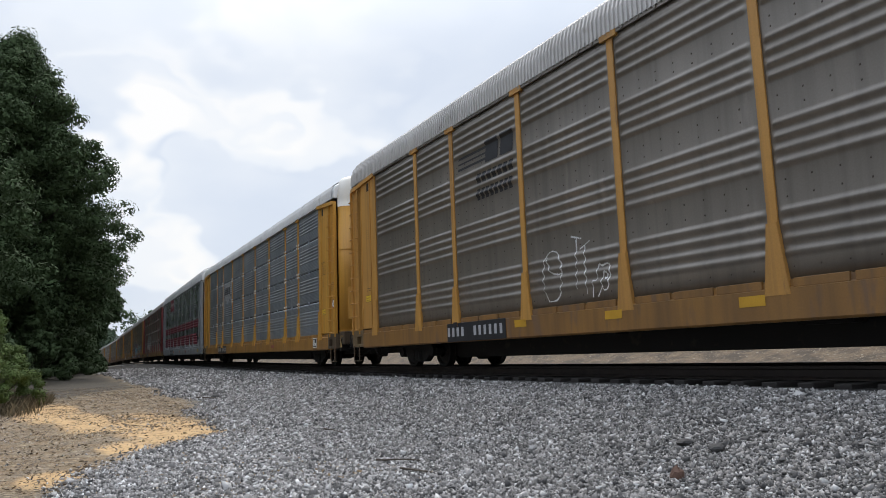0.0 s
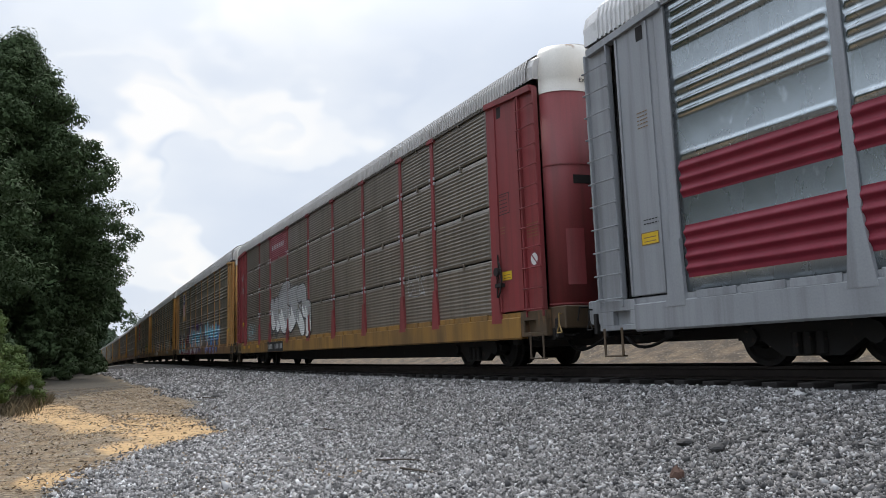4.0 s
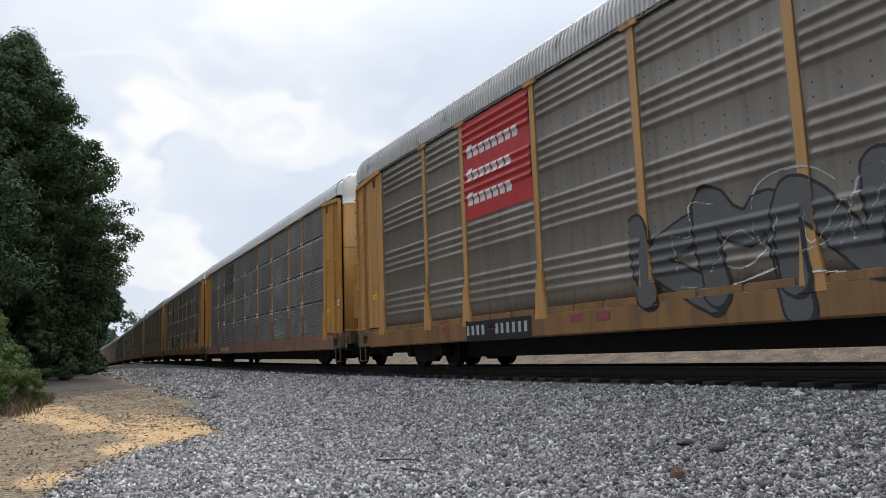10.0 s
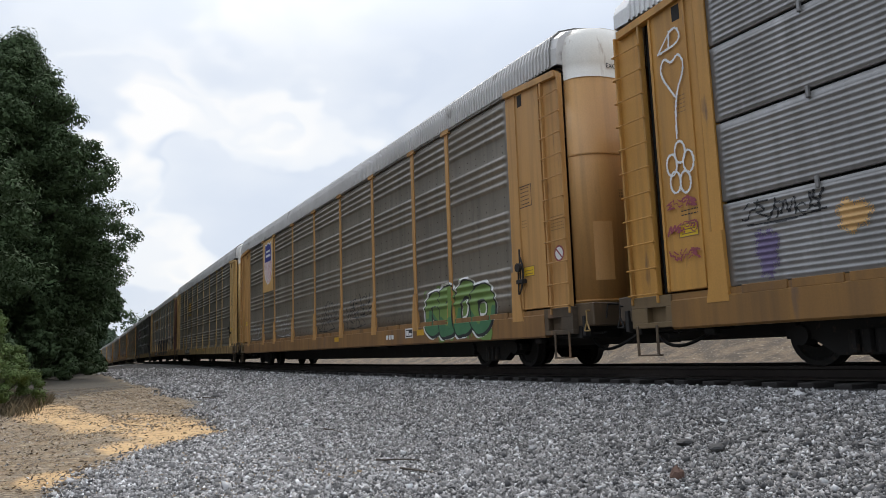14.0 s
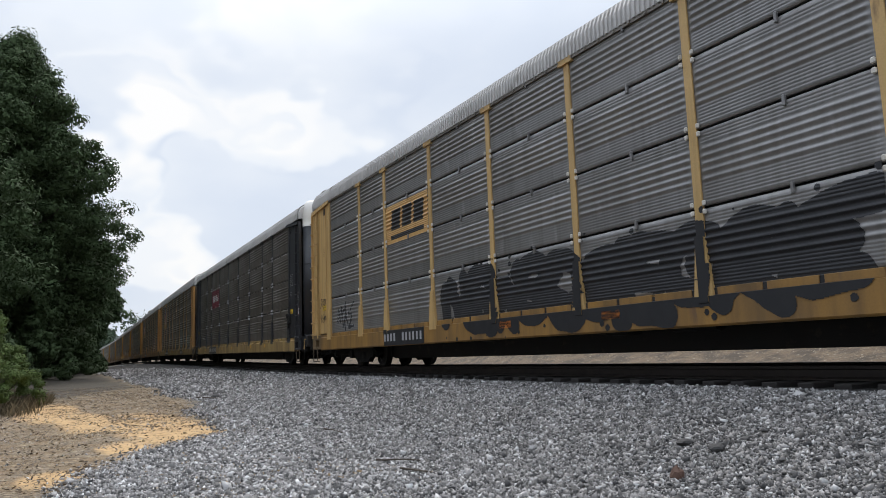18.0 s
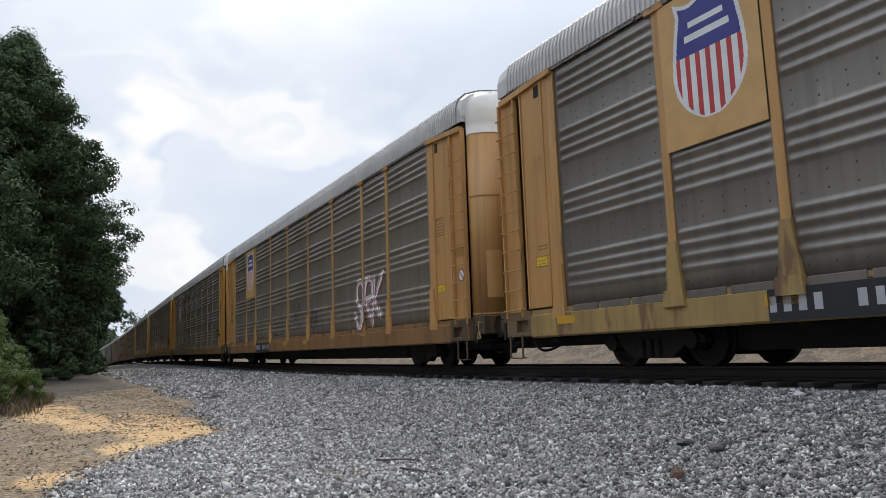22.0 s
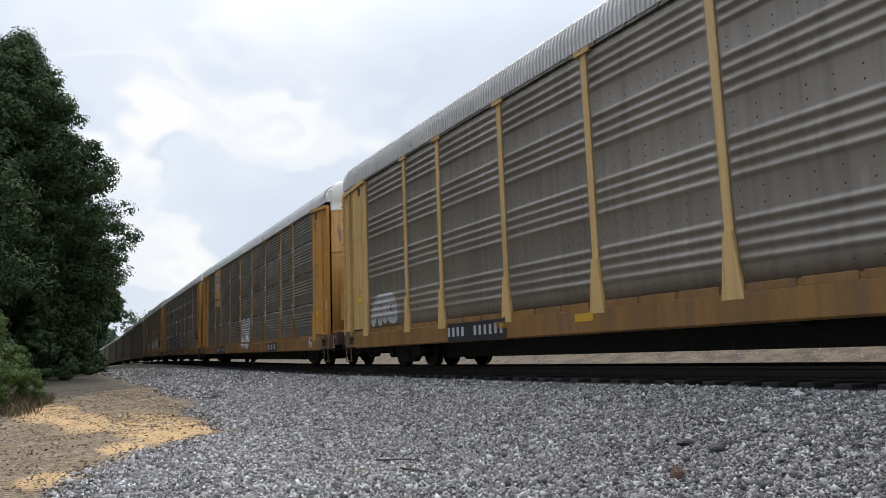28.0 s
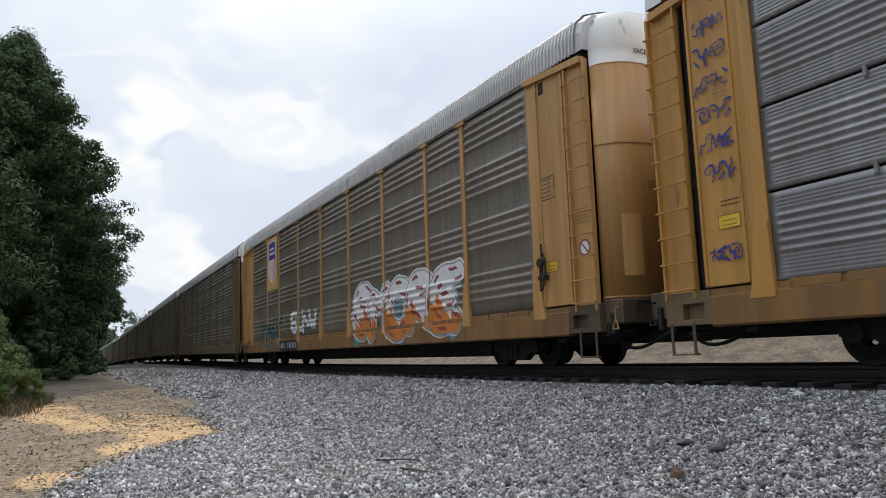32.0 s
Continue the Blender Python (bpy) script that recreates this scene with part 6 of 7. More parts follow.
put_paint(c, "fine", "graffiti", piece(86, 2.3, 1.1, 4, 0.10, ("maroon",), "black", None, ("dark_patch",)), bay(8)[0] + 0.2, 1.1, "dark red sprayed letters")
put_paint(c, "fine", "graffiti", sketch(), -12.62, 2.2, "thin white sketch of a leaf, a heart and a flower", flat=-SIDE - 0.060)
panel_tags(c, [(90, 2.1, 0.3, 4, "dull_red"), (861, 1.75, 0.3, 4, "dull_red"), (862, 1.35, 0.3, 4, "dull_red")])
put_paint(c, "fine", "graffiti", cloud_patch(864, 0.42, 0.75, "dull_purple"), -11.2, 0.99, "purple sprayed patch")
put_paint(c, "fine", "graffiti", cloud_patch(865, 0.5, 0.45, "tan"), -10.05, 1.4, "orange sprayed patch")
put_paint(c, "fine", "graffiti", tag(863, 1.3, 0.4, 6, "black", 0.02), bay(0)[0] + 0.3, 1.7)
sill_patches(c, "fine", (bay(4)[0] + 0.3, bay(6)[0] - 0.6), "faint")

c = autorack("tan", "brown", "full", words=", green graffiti near one end")
car_shield(c, "full")
put_paint(c, "full", "graffiti", piece(91, 3.5, 1.4, "GBOO", 0.16, ("green", "dark_green"), "black", "white", ("green",), wild=0.4), 7.5, 0.47, "green sprayed letters")
put_paint(c, "full", "graffiti", tag(92, 2.3, 1.0, 4, "silverink"), bay(0)[0] + 0.2, 1.0)
put_paint(c, "full", "graffiti", tag(93, 2.4, 1.1, 3, "silverink"), bay(2)[0] + 0.3, 1.0)
for k in range(4):
    put_paint(c, "full", "graffiti", tag(94 + k, 1.9, 0.8, 4, "black", 0.022), bay(4 + k // 2)[0] + 0.3 + 0.5 * (k % 2), 1.0 + 0.3 * (k % 2))
sill_mark(c, "full", bay(6)[0] + 0.9, "white")
notice(c, bay(7)[0] - 0.6, 0.63, 0.46, 0.24, ("white", "black"), "plate", -SIDE - 0.064, "black and white plate", "plate")
sill_patches(c, "full", (bay(5)[0] - 0.6, bay(7)[0] + 0.1))

c = autorack("pale", "dark", "full", sill_c="patchy", words=", gold mark, white scrawls", brace=True)
put_paint(c, "full", "railway_mark", block_logo(1.85, 1.25, None, "gold", BLOCK3, under=True), -6.45, 3.15, "gold block mark with a bar below")
for k, (x_, z_, w_, n_) in enumerate(((-11.3, 0.98, 1.9, "ASRTA"), (-8.5, 1.0, 1.65, "SMOKN"), (-6.6, 1.15, 1.55, "TOR"), (-5.7, 1.3, 1.2, "EMN"))):
    put_paint(c, "full", "graffiti", tag(101 + k, w_, 0.9, n_, "white", 0.022, 0.8), x_, z_, "white scrawl")
notice(c, -12.62, 3.95, 0.56, 0.60, ("tan", "black"), "label", -SIDE - 0.060, "tan panel with dark bars", "placard")
mark_numbers(c, "full", -7.64)
sill_patches(c, "full", (-HALF - 0.3, bay(2)[1] - 0.7, bay(4)[0] + 0.4, bay(5)[0] + 0.6), "gold", 0.5)

c = autorack("pale", "grey", "band", sill_c="soot", words=", black soot-like graffiti", ends=(PAINTS["maroon"], None))
put_paint(c, "band", "railway_mark", block_logo(2.6, 1.04, "tan", "black", BLOCK3, under=True), bay(2)[0] + 0.1, 3.18, "tan panel with a black block mark")
put_paint(c, "band", "graffiti", piece(111, 10.8, 1.7, "NEASOSEGRE", 0.17, ("black",), "black", None, ("black",), wild=0.5), -3.9, 0.47, "wide black sprayed letters")
put_paint(c, "band", "graffiti", piece(112, 1.7, 1.1, 3, 0.045, ("black",), "patch", rim=0.02), bay(0)[0] + 0.5, 0.95, "black sprayed marks edged in grey")
panel_tags(c, [(114, 1.75, 0.5, 4, "black"), (115, 1.3, 0.4, 3, "black")])
put_paint(c, "band", "graffiti", tag(113, 1.6, 0.8, 3, "patch", 0.024), bay(8)[0] + 0.4, 1.05)
mark_numbers(c, "band", -7.2)
sill_patches(c, "band", (bay(4)[0] + 0.2, bay(5)[0] + 0.6), "orange", 0.45)

c = autorack("black", "sooty", "band", sill_c="patchy", words=", maroon placard", hand=True)
put_paint(c, "band", "placard", block_logo(2.62, 1.02, "maroon", "white", [(0.16, 0.29, 0.34, 0.72, 0.1), (0.32, 0.45, 0.34, 0.72, 0.1), (0.51, 0.65, 0.34, 0.72, 0.1), (0.68, 0.76, 0.34, 0.58, 0.1), (0.785, 0.82, 0.34, 0.58, 0.1), (0.845, 0.88, 0.34, 0.74, 0.1)]), bay(2)[0] + 0.1, 3.18, "maroon placard with white bars")
mark_numbers(c, "band", -7.6)
sill_patches(c, "band", (-HALF - 0.2, bay(1)[0] - 0.3, bay(3)[0] + 1.0, bay(4)[0] + 1.2, bay(5)[1] + 0.4, bay(7)[0] + 0.5), "gold", 0.3)
put_paint(c, "band", "graffiti", tag(121, 0.9, 0.4, 4, "patch"), bay(0)[0] + 1.3, 1.2)
put_paint(c, "band", "graffiti", tag(122, 1.6, 0.5, 4, "patch", 0.018), bay(3)[0] + 1.5, 1.1)

c = autorack("tan", "dark", "full", sill_c="patchy", words=", pale blue graffiti", brace=True, hand=False)
car_shield(c, "full")
put_paint(c, "full", "graffiti", tag(131, 2.6, 1.5, "OBN", "pale_blue", 0.045, 0.3), 4.5, 0.98, "pale blue outlined letters")
put_paint(c, "full", "graffiti", tag(132, 1.2, 0.35, 6, "pale_blue", 0.014), 7.4, 1.45)
for k, (word_, x_, z_, w_, h_) in enumerate((("TEXAS", 9.6, 2.05, 0.85, 0.34), ("SAN", 9.3, 1.62, 0.6, 0.34), ("ANTONIO", 9.25, 1.25, 0.9, 0.34), ("TEXAS", 9.3, 0.99, 0.8, 0.26), ("ORTN", 10.2, 1.55, 0.8, 0.45), ("RD", 10.35, 1.05, 0.55, 0.45))):
    put_paint(c, "full", "graffiti", tag(133 + k, w_, h_, word_, "pale_blue", 0.026, 0.3), x_, z_, "pale blue sprayed letters")
mark_numbers(c, "full", -7.4)
sill_mark(c, "full", 5.25, "silverink", "black")
sill_patches(c, "full", (-HALF - 0.2, bay(2)[0] - 0.4, bay(4)[0] + 0.3, bay(7)[0] + 0.6), "gold", 0.5)

c = autorack("tan", "brown", "full", words=", dark scrawls", hand=False)
car_shield(c, "full")
for k, (x_, z_, w_, h_) in enumerate(((-7.0, 0.99, 1.8, 1.35), (-3.8, 1.05, 1.7, 1.15), (-0.9, 1.2, 1.4, 1.1), (1.7, 0.99, 0.9, 1.15))):
    put_paint(c, "full", "graffiti", tag(141 + k, w_, h_, (2, 4, 4, 3)[k], "black", 0.022, 0.8), x_, z_, "black scrawl")
put_paint(c, "full", "graffiti", piece(146, 2.4, 1.75, "SRK", 0.05, ("white",), "dull_red", "white", None, rim=0.04, halo_w=0.03, wild=0.5), 6.3, 0.82, "red and white sprayed tag")
panel_tags(c, [(147, 2.72, 0.34, 4, "black"), (148, 2.36, 0.34, 4, "black"), (149, 2.0, 0.34, 4, "black")])
mark_numbers(c, "full", -6.75)
sill_patches(c, "full", (bay(3)[0] - 0.5, bay(4)[0] - 0.5, bay(5)[0] - 0.6))
sill_mark(c, "full", bay(6)[0] + 0.8, "faint")

c = autorack("yellow", "teal", "full", words=", clean sides with a shield", brace=True)
car_shield(c, "full")
for words_, i, dx in (("BUILDING", 2, 1.62), ("AMERICA", 3, 1.05)):
    part("lettering", text_on_ribs(words_, 0.46, 4.57), INK["black"], c, "black painted lettering", at=pose(bay(i)[0] + dx, -SIDE, 4.57, 90, 0, 0))
mark_numbers(c, "full", -6.5)
sill_patches(c, "full", (-HALF - 0.3, bay(2)[0] + 1.5), "gold", 0.5)
sill_mark(c, "full", bay(6)[0] + 0.7, "black")

c = autorack("yellow", "dark", "full", words=", low white graffiti")
put_paint(c, "full", "graffiti", piece(161, 4.2, 1.4, "SAKNE", 0.05, ("white",), None, wild=0.7, rim=0, halo_w=0), -4.6, 0.95, "white sprayed letters")
put_paint(c, "full", "graffiti", tag(162, 1.2, 1.2, 2, "silverink", 0.03), -5.9, 1.0)
for k in range(3):
    put_paint(c, "full", "graffiti", tag(163 + k, 1.5, 0.6, 5, "white", 0.026), bay(5 + k)[0] + 0.4, 1.2)
mark_numbers(c, "full", -7.0)

c = autorack("pale", "brown", "full", sill_c="rustyellow", words=", dark scrawl")
put_paint(c, "full", "graffiti", piece(171, 1.9, 1.0, "ATO", 0.10, ("patch",), "silverink"), -11.5, 0.99, "pale grey tag")
put_paint(c, "full", "graffiti", tag(172, 1.7, 1.3, 4, "black", 0.03, 0.3), bay(7)[0] + 0.1, 1.0, "black scrawl")
put_paint(c, "full", "graffiti", tag(173, 1.7, 0.9, 3, "black", 0.022, 0.7), bay(8)[0] + 0.3, 1.05)
mark_numbers(c, "full", -6.75)
sill_patches(c, "full", (bay(3)[0] - 0.5, bay(4)[0] - 0.6, bay(6)[0] - 0.3, bay(7)[0] + 1.2, bay(8)[1] - 0.1), "gold", 0.5)
sill_mark(c, "full", bay(6)[0] + 0.8, "black")
notice(c, bay(7)[0] + 0.3, 0.63, 0.46, 0.24, ("white", "black"), "plate", -SIDE - 0.064, "black and white plate", "plate")

c = autorack("yellow", "dark", "band", roof=ROOF_WHITE, words=", tan shield panel, white tag", hand=False, brace=True)
car_shield(c, "band", 1, 5.28, 2.1, True)
part("lettering", text_mesh("BUILDING AMERICA", 0.16), INK["black"], c, "black painted lettering", at=pose(sum(bay(1)) / 2, -SIDE - 0.048, 3.52, 90, 0, 0))
put_paint(c, "band", "graffiti", piece(181, 2.1, 1.5, "GAR", 0.12, ("patch", "white"), "grey", "white", ("patch",)), -1.1, 0.62, "white sprayed tag")
panel_tags(c, [(182, 4.2, 0.8, 2, "black"), (183, 3.3, 0.8, 2, "black"), (184, 2.5, 0.6, 3, "black"), (185, 1.25, 0.45, 3, "black")])
mark_numbers(c, "band", -7.9)
sill_mark(c, "band", 4.95, "silverink", "black")
notice(c, 11.25, 0.60, 0.38, 0.32, ("white", "black"), "plate", -SIDE - 0.064, "black and white plate", "plate")

c = autorack("yellow", "grey", "band", roof=ROOF_WHITE, words=", purple graffiti", brace=True)
put_paint(c, "band", "railway_mark", block_logo(1.9, 1.15, None, "black", BLOCK3, under=True), bay(2)[0] + 0.3, 3.22, "black block mark with a bar below")
put_paint(c, "band", "graffiti", piece(191, 7.6, 1.35, "SOKABNE", 0.11, ("dull_purple",), "dark_patch", None, ("dull_purple",), wild=0.6), -6.6, 0.98, "faded purple sprayed letters")
put_paint(c, "band", "graffiti", tag(192, 4.0, 0.3, 14, "navy", 0.012), 1.9, 1.55)
put_paint(c, "band", "graffiti", tag(198, 2.8, 0.22, 9, "black", 0.012), 2.0, 0.58)
mark_numbers(c, "band", -7.2)
sill_mark(c, "band", 5.05, "silverink", "black")
panel_tags(c, [(193 + i, 4.45 - 0.42 * i, 0.40, 3, "navy") for i in range(6)] + [(199, 1.25, 0.36, 4, "navy")])

c = autorack("tan", "brown", "full", words=", orange and white graffiti", hand=True)
car_shield(c, "full")
put_paint(c, "full", "graffiti", piece(201, 7.3, 2.0, "SMORE", 0.25, ("white", "orange", "dull_red"), "grey", "white", ("teal", "grey"), wild=0.4), 1.6, 0.47, "orange and white sprayed letters over teal")
put_paint(c, "full", "graffiti", piece(202, 3.6, 1.1, "SUNW", 0.10, ("white",), "dark_patch"), -5.4, 0.98, "white sprayed letters")
put_paint(c, "full", "graffiti", piece(203, 3.4, 1.4, "MANK", 0.07, ("black",), "teal"), -9.8, 0.60, "black and teal sprayed letters")
mark_numbers(c, "full", -6.8)

# -- the rest of the train, never close to the verge --
# their frames wear the brown that has the woods' shade painted in
TAIL = [("dim", "brown", k_) for k_ in ("full", "full", "fine", "full", "full", "fine", "full", "full")]
for f_, s_, k_ in TAIL:
    autorack(f_, s_, k_, far=True, words=", far down the line", roof=ROOF_WHITE if k_ == "fine" else None)
for i in range(6):
    src = CARS[21 + i % 8]
    cp = copy_thing(src, Matrix.Identity(4))
    WHEELSETS += [q for q in cp.children_recursive if q.name.startswith("wheelset")]
    CARS.append(cp)


# ---- trees, bushes and woods ----
def leaf_material(name, dark, light, yellow):
    m, n, l, b = nodes_of(name)
    geo = n.new("ShaderNodeNewGeometry")
    ramp = n.new("ShaderNodeValToRGB")
    cr = ramp.color_ramp
    cr.elements[0].color, cr.elements[1].color = (*dark, 1), (*yellow, 1)
    e = cr.elements.new(0.7)
    e.color = (*light, 1)
    l.new(geo.outputs["Random Per Island"], ramp.inputs[0])
    q = n.new("ShaderNodeTexNoise")
    q.inputs["Scale"].default_value = 0.6
    l.new(geo.outputs["Position"], q.inputs["Vector"])
    hs = n.new("ShaderNodeHueSaturation")
    rg_ = n.new("ShaderNodeMapRange")
    rg_.inputs[3].default_value, rg_.inputs[4].default_value = 0.78, 1.22
    l.new(q.outputs[0], rg_.inputs[0])
    l.new(rg_.outputs[0], hs.inputs["Value"])
    l.new(ramp.outputs[0], hs.inputs["Color"])
    l.new(hs.outputs[0], b.inputs["Base Color"])
    b.inputs["Roughness"].default_value = 0.85
    b.inputs["Specular IOR Level"].default_value = 0.2
    b.inputs["Subsurface Weight"].default_value = 0.0
    return m


LEAF = leaf_material("oak_leaves", (0.050, 0.074, 0.031), (0.054, 0.081, 0.033), (0.060, 0.092, 0.037))
LEAF_BUSH = leaf_material("bush_leaves", (0.070, 0.108, 0.030), (0.10, 0.145, 0.042), (0.135, 0.175, 0.06))
# paler, bluer leaves for distant woods: the haze is painted into the colour
LEAF_HAZED = leaf_material("hazed_leaves", (0.05, 0.075, 0.045), (0.085, 0.115, 0.075), (0.12, 0.15, 0.10))
DRY = leaf_material("dry_grass", (0.10, 0.082, 0.05), (0.16, 0.13, 0.08), (0.22, 0.18, 0.115))
BARK = surface("bark", (0.050, 0.040, 0.032), (0.085, 0.070, 0.056), rough=0.9, scale=4.0, stretch=(3, 3, 0.5), bump=0.6)


def leaf_cloud(centres, radii, per, size, r, squash=0.75, droop=0.0):
    """Leaf sprays round given twig ends: small folded quads, loosely facing outwards."""
    n = len(centres) * per
    c = np.repeat(centres, per, 0)
    rad = np.repeat(radii, per)
    d = r.normal(size=(n, 3))
    d /= np.linalg.norm(d, axis=1)[:, None]
    p = c + d * (rad * r.uniform(0.2, 1.0, n) ** 0.5)[:, None] * np.array([1, 1, squash])
    p[:, 2] -= droop * rad * r.uniform(0, 1, n)
    nor = 1.4 * d + r.normal(scale=0.4, size=(n, 3)) + np.array([0, 0, 0.35])
    nor /= np.linalg.norm(nor, axis=1)[:, None]
    t = np.cross(nor, r.normal(size=(n, 3)))
    t /= np.linalg.norm(t, axis=1)[:, None]
    u = np.cross(nor, t)
    s = size * r.uniform(0.5, 1.3, n)[:, None]
    v = np.stack([p - t * s, p + u * s * 0.42 - nor * s * 0.12, p + t * s, p - u * s * 0.42 - nor * s * 0.12], 1)
    return v.reshape(-1, 3), np.arange(4 * n).reshape(-1, 4)


def limb(bm, a, b2, r0, r1, q, depth):
    """A tapered, slightly crooked limb that forks."""
    a, b2 = Vector(a), Vector(b2)
    pts = [a.lerp(b2, i / 4) + Vector((q.uniform(-1, 1), q.uniform(-1, 1), q.uniform(-0.5, 0.5))) * (b2 - a).length * 0.05 * (0 < i < 4) for i in range(5)]
    for i in range(4):
        u, w = pts[i], pts[i + 1]
        m = Matrix.Translation((u + w) / 2) @ (w - u).to_track_quat("Z", "Y").to_matrix().to_4x4()
        bmesh.ops.create_cone(bm, cap_ends=False, segments=7, radius1=r0 + (r1 - r0) * i / 4, radius2=r0 + (r1 - r0) * (i + 1) / 4, depth=(w - u).length * 1.04, matrix=m)
    return pts


CROWN = ((0.0, 0.30), (0.10, 0.66), (0.22, 0.90), (0.36, 1.0), (0.52, 0.96), (0.68, 0.80), (0.82, 0.56), (0.93, 0.30), (1.0, 0.05))


def tree(x, y, height, spread, seed, bare=0.05, leaf=None, label="tall broad-leaved tree, dense dark green crown", lean=0.0, boughs=150, per=90, size=0.15):
    """Boughs leave the trunk at all heights, rise and droop; sprays of leaves sit along each, smaller towards its tip."""
    q, r = random.Random(seed), np.random.RandomState(seed)
    z = float(ground_z(np.array([x]), np.array([y]))[0])
    root = tagged(new("tree"), label, "tree", group="trees along the verge")
    root.matrix_basis = pose(x, y, z - 0.1)
    bm = bmesh.new()
    limb(bm, (0, 0, 0), (lean, q.uniform(-0.4, 0.4), height * 0.80), 0.020 * height, 0.004 * height, q, 0)
    part("trunk", done(bm, "trunk", True), BARK, root)
    bm = bmesh.new()
    us, rs_ = zip(*CROWN)
    centres, radii = [], []
    for i in range(boughs):
        u = (i + q.random()) / boughs
        a = i * 2.39996 + q.uniform(-0.4, 0.4)
        lob = 1 + 0.13 * math.sin(3 * a + 7 * u + seed) + 0.10 * math.sin(9 * u + 2 * a + seed)
        reach = spread * float(np.interp(u, us, rs_)) * lob * (q.uniform(0.86, 1.0) if i % 4 else q.uniform(0.45, 0.8))
        h = height * (bare + (1 - bare) * u)
        h0 = max(height * bare * 0.8, h - 0.32 * reach)
        ca, sa = math.cos(a), math.sin(a)
        if i % 3 == 0:
            limb(bm, (lean * h0 / height, 0, h0), (lean * u + 0.85 * reach * ca, 0.85 * reach * sa, h), 0.0045 * height, 0.0012 * height, q, 1)
        steps = max(3, int(reach / 0.85))
        for k in range(steps):
            t = 0.30 + 0.72 * (k + q.uniform(0.1, 0.9)) / steps
            rise = h0 + (h - h0) * min(1.0, 1.35 * t) - 0.10 * reach * max(0, t - 0.7) ** 1.2
            side = q.gauss(0, 0.11) * reach * t
            centres.append((lean * u + reach * t * ca - side * sa, reach * t * sa + side * ca, rise + q.gauss(0, 0.22)))
            radii.append((1.25 - 0.40 * t) * q.uniform(0.75, 1.3) * (0.55 + 0.07 * spread))
    part("branchwork", done(bm, "branchwork", True), BARK, root)
    v, f = leaf_cloud(np.array(centres), np.array(radii), per, size, r, squash=0.62, droop=0.2)
    part("crown", soup("crown", v, f, [leaf or LEAF]), None, root, "dense dark green leaves")
    return root


def bush(x, y, height, spread, seed, leaf, label, per=60, size=0.09, puffs=90, name="bush"):
    q, r = random.Random(seed), np.random.RandomState(seed)
    z = float(ground_z(np.array([x]), np.array([y]))[0])
    root = tagged(new(name), label, "bush", group="bushes on the verge")
    root.matrix_basis = pose(x, y, z - 0.05)
    bm = bmesh.new()
    ends = []
    for i in range(puffs):
        a, k, u = q.uniform(0, 6.283), q.uniform(0, 1) ** 0.5, q.uniform(0.08, 1)
        w = spread * k * (1.0 - 0.55 * u * u)
        ends.append((w * math.cos(a), w * math.sin(a), height * u * (0.75 + 0.25 * math.sin(2 * a + seed))))
    for e in ends[:22]:
        limb(bm, (e[0] * 0.15, e[1] * 0.15, 0), e, 0.022, 0.006, q, 1)
    part("branchwork", done(bm, "branchwork"), BARK, root)
    v, f = leaf_cloud(np.array(ends), r.uniform(0.16, 0.34, len(ends)) * spread * 0.55, per, size, r)
    part("foliage", soup("foliage", v, f, [leaf]), None, root, "fresh green leaves")
    return root


tree(-60, -2.4, 24.2, 7.1, 1, boughs=340, per=125, size=0.155)
tree(-46, -8.4, 19.6, 7.4, 2, boughs=300, per=120, size=0.13)
tree(-76, -2.2, 21.0, 7.6, 3, boughs=220, per=100, size=0.17)
tree(-66, -8.4, 23.5, 8.0, 10, boughs=150, per=80, size=0.2)
tree(-36, -12.8, 17.0, 6.5, 6, boughs=170, per=120, size=0.105)
for x_, y_, h_, s_, k_ in ((-90, -1.0, 20.0, 7.6, 4), (-104, 0.2, 21.0, 7.6, 5), (-119, 0.6, 21.0, 7.8, 7), (-135, 1.2, 22.0, 8.0, 11), (-152, 1.6, 22.0, 8.2, 12), (-171, 2.0, 22.0, 8.4, 13), (-192, 2.4, 23.0, 8.6, 14), (-216, 2.6, 23.0, 9.0, 15), (-243, 1.0, 20.0, 9.4, 16)):
    tree(x_, y_, h_, s_, k_, boughs=190, per=60, size=0.26 + 0.0012 * -x_)
tree(-58, -16.0, 24.0, 8.5, 8, boughs=120, per=60, size=0.26)
tree(-82, -16.5, 26.0, 9.0, 9, boughs=120, per=60, size=0.3)
bush(-25.6, -1.5, 3.1, 1.5, 21, LEAF_BUSH, "bright green bush at the edge of the wood", per=260, size=0.040, puffs=150)
bush(-22.5, -2.2, 3.6, 1.6, 22, LEAF_BUSH, "bright green bush at the edge of the wood", per=260, size=0.040, puffs=140)
bush(-29, -1.6, 2.0, 1.2, 23, LEAF_BUSH, "low green bush at the edge of the wood", per=200, size=0.040)
DARK_BUSH = "dark green bush under the trees"
for x_, y_, h_, s_, k_ in ((-40, -3.4, 3.4, 2.4, 24), (-47, -2.8, 3.0, 2.4, 25), (-56, -0.6, 3.2, 2.6, 26), (-68, 0.5, 3.2, 2.8, 27), (-35, -3.9, 3.2, 2.4, 31), (-51, -4.2, 4.2, 3.0, 32), (-62, -2.3, 4.6, 3.0, 33), (-76, 2.0, 3.4, 2.8, 34), (-84, 2.6, 3.6, 3.0, 28), (-95, 3.2, 3.8, 3.0, 35), (-105, 3.6, 4.0, 3.2, 29), (-118, 4.2, 4.0, 3.4, 36)):
    bush(x_, y_, h_, s_, k_, LEAF, DARK_BUSH, per=85, size=0.05 + 0.002 * -x_)


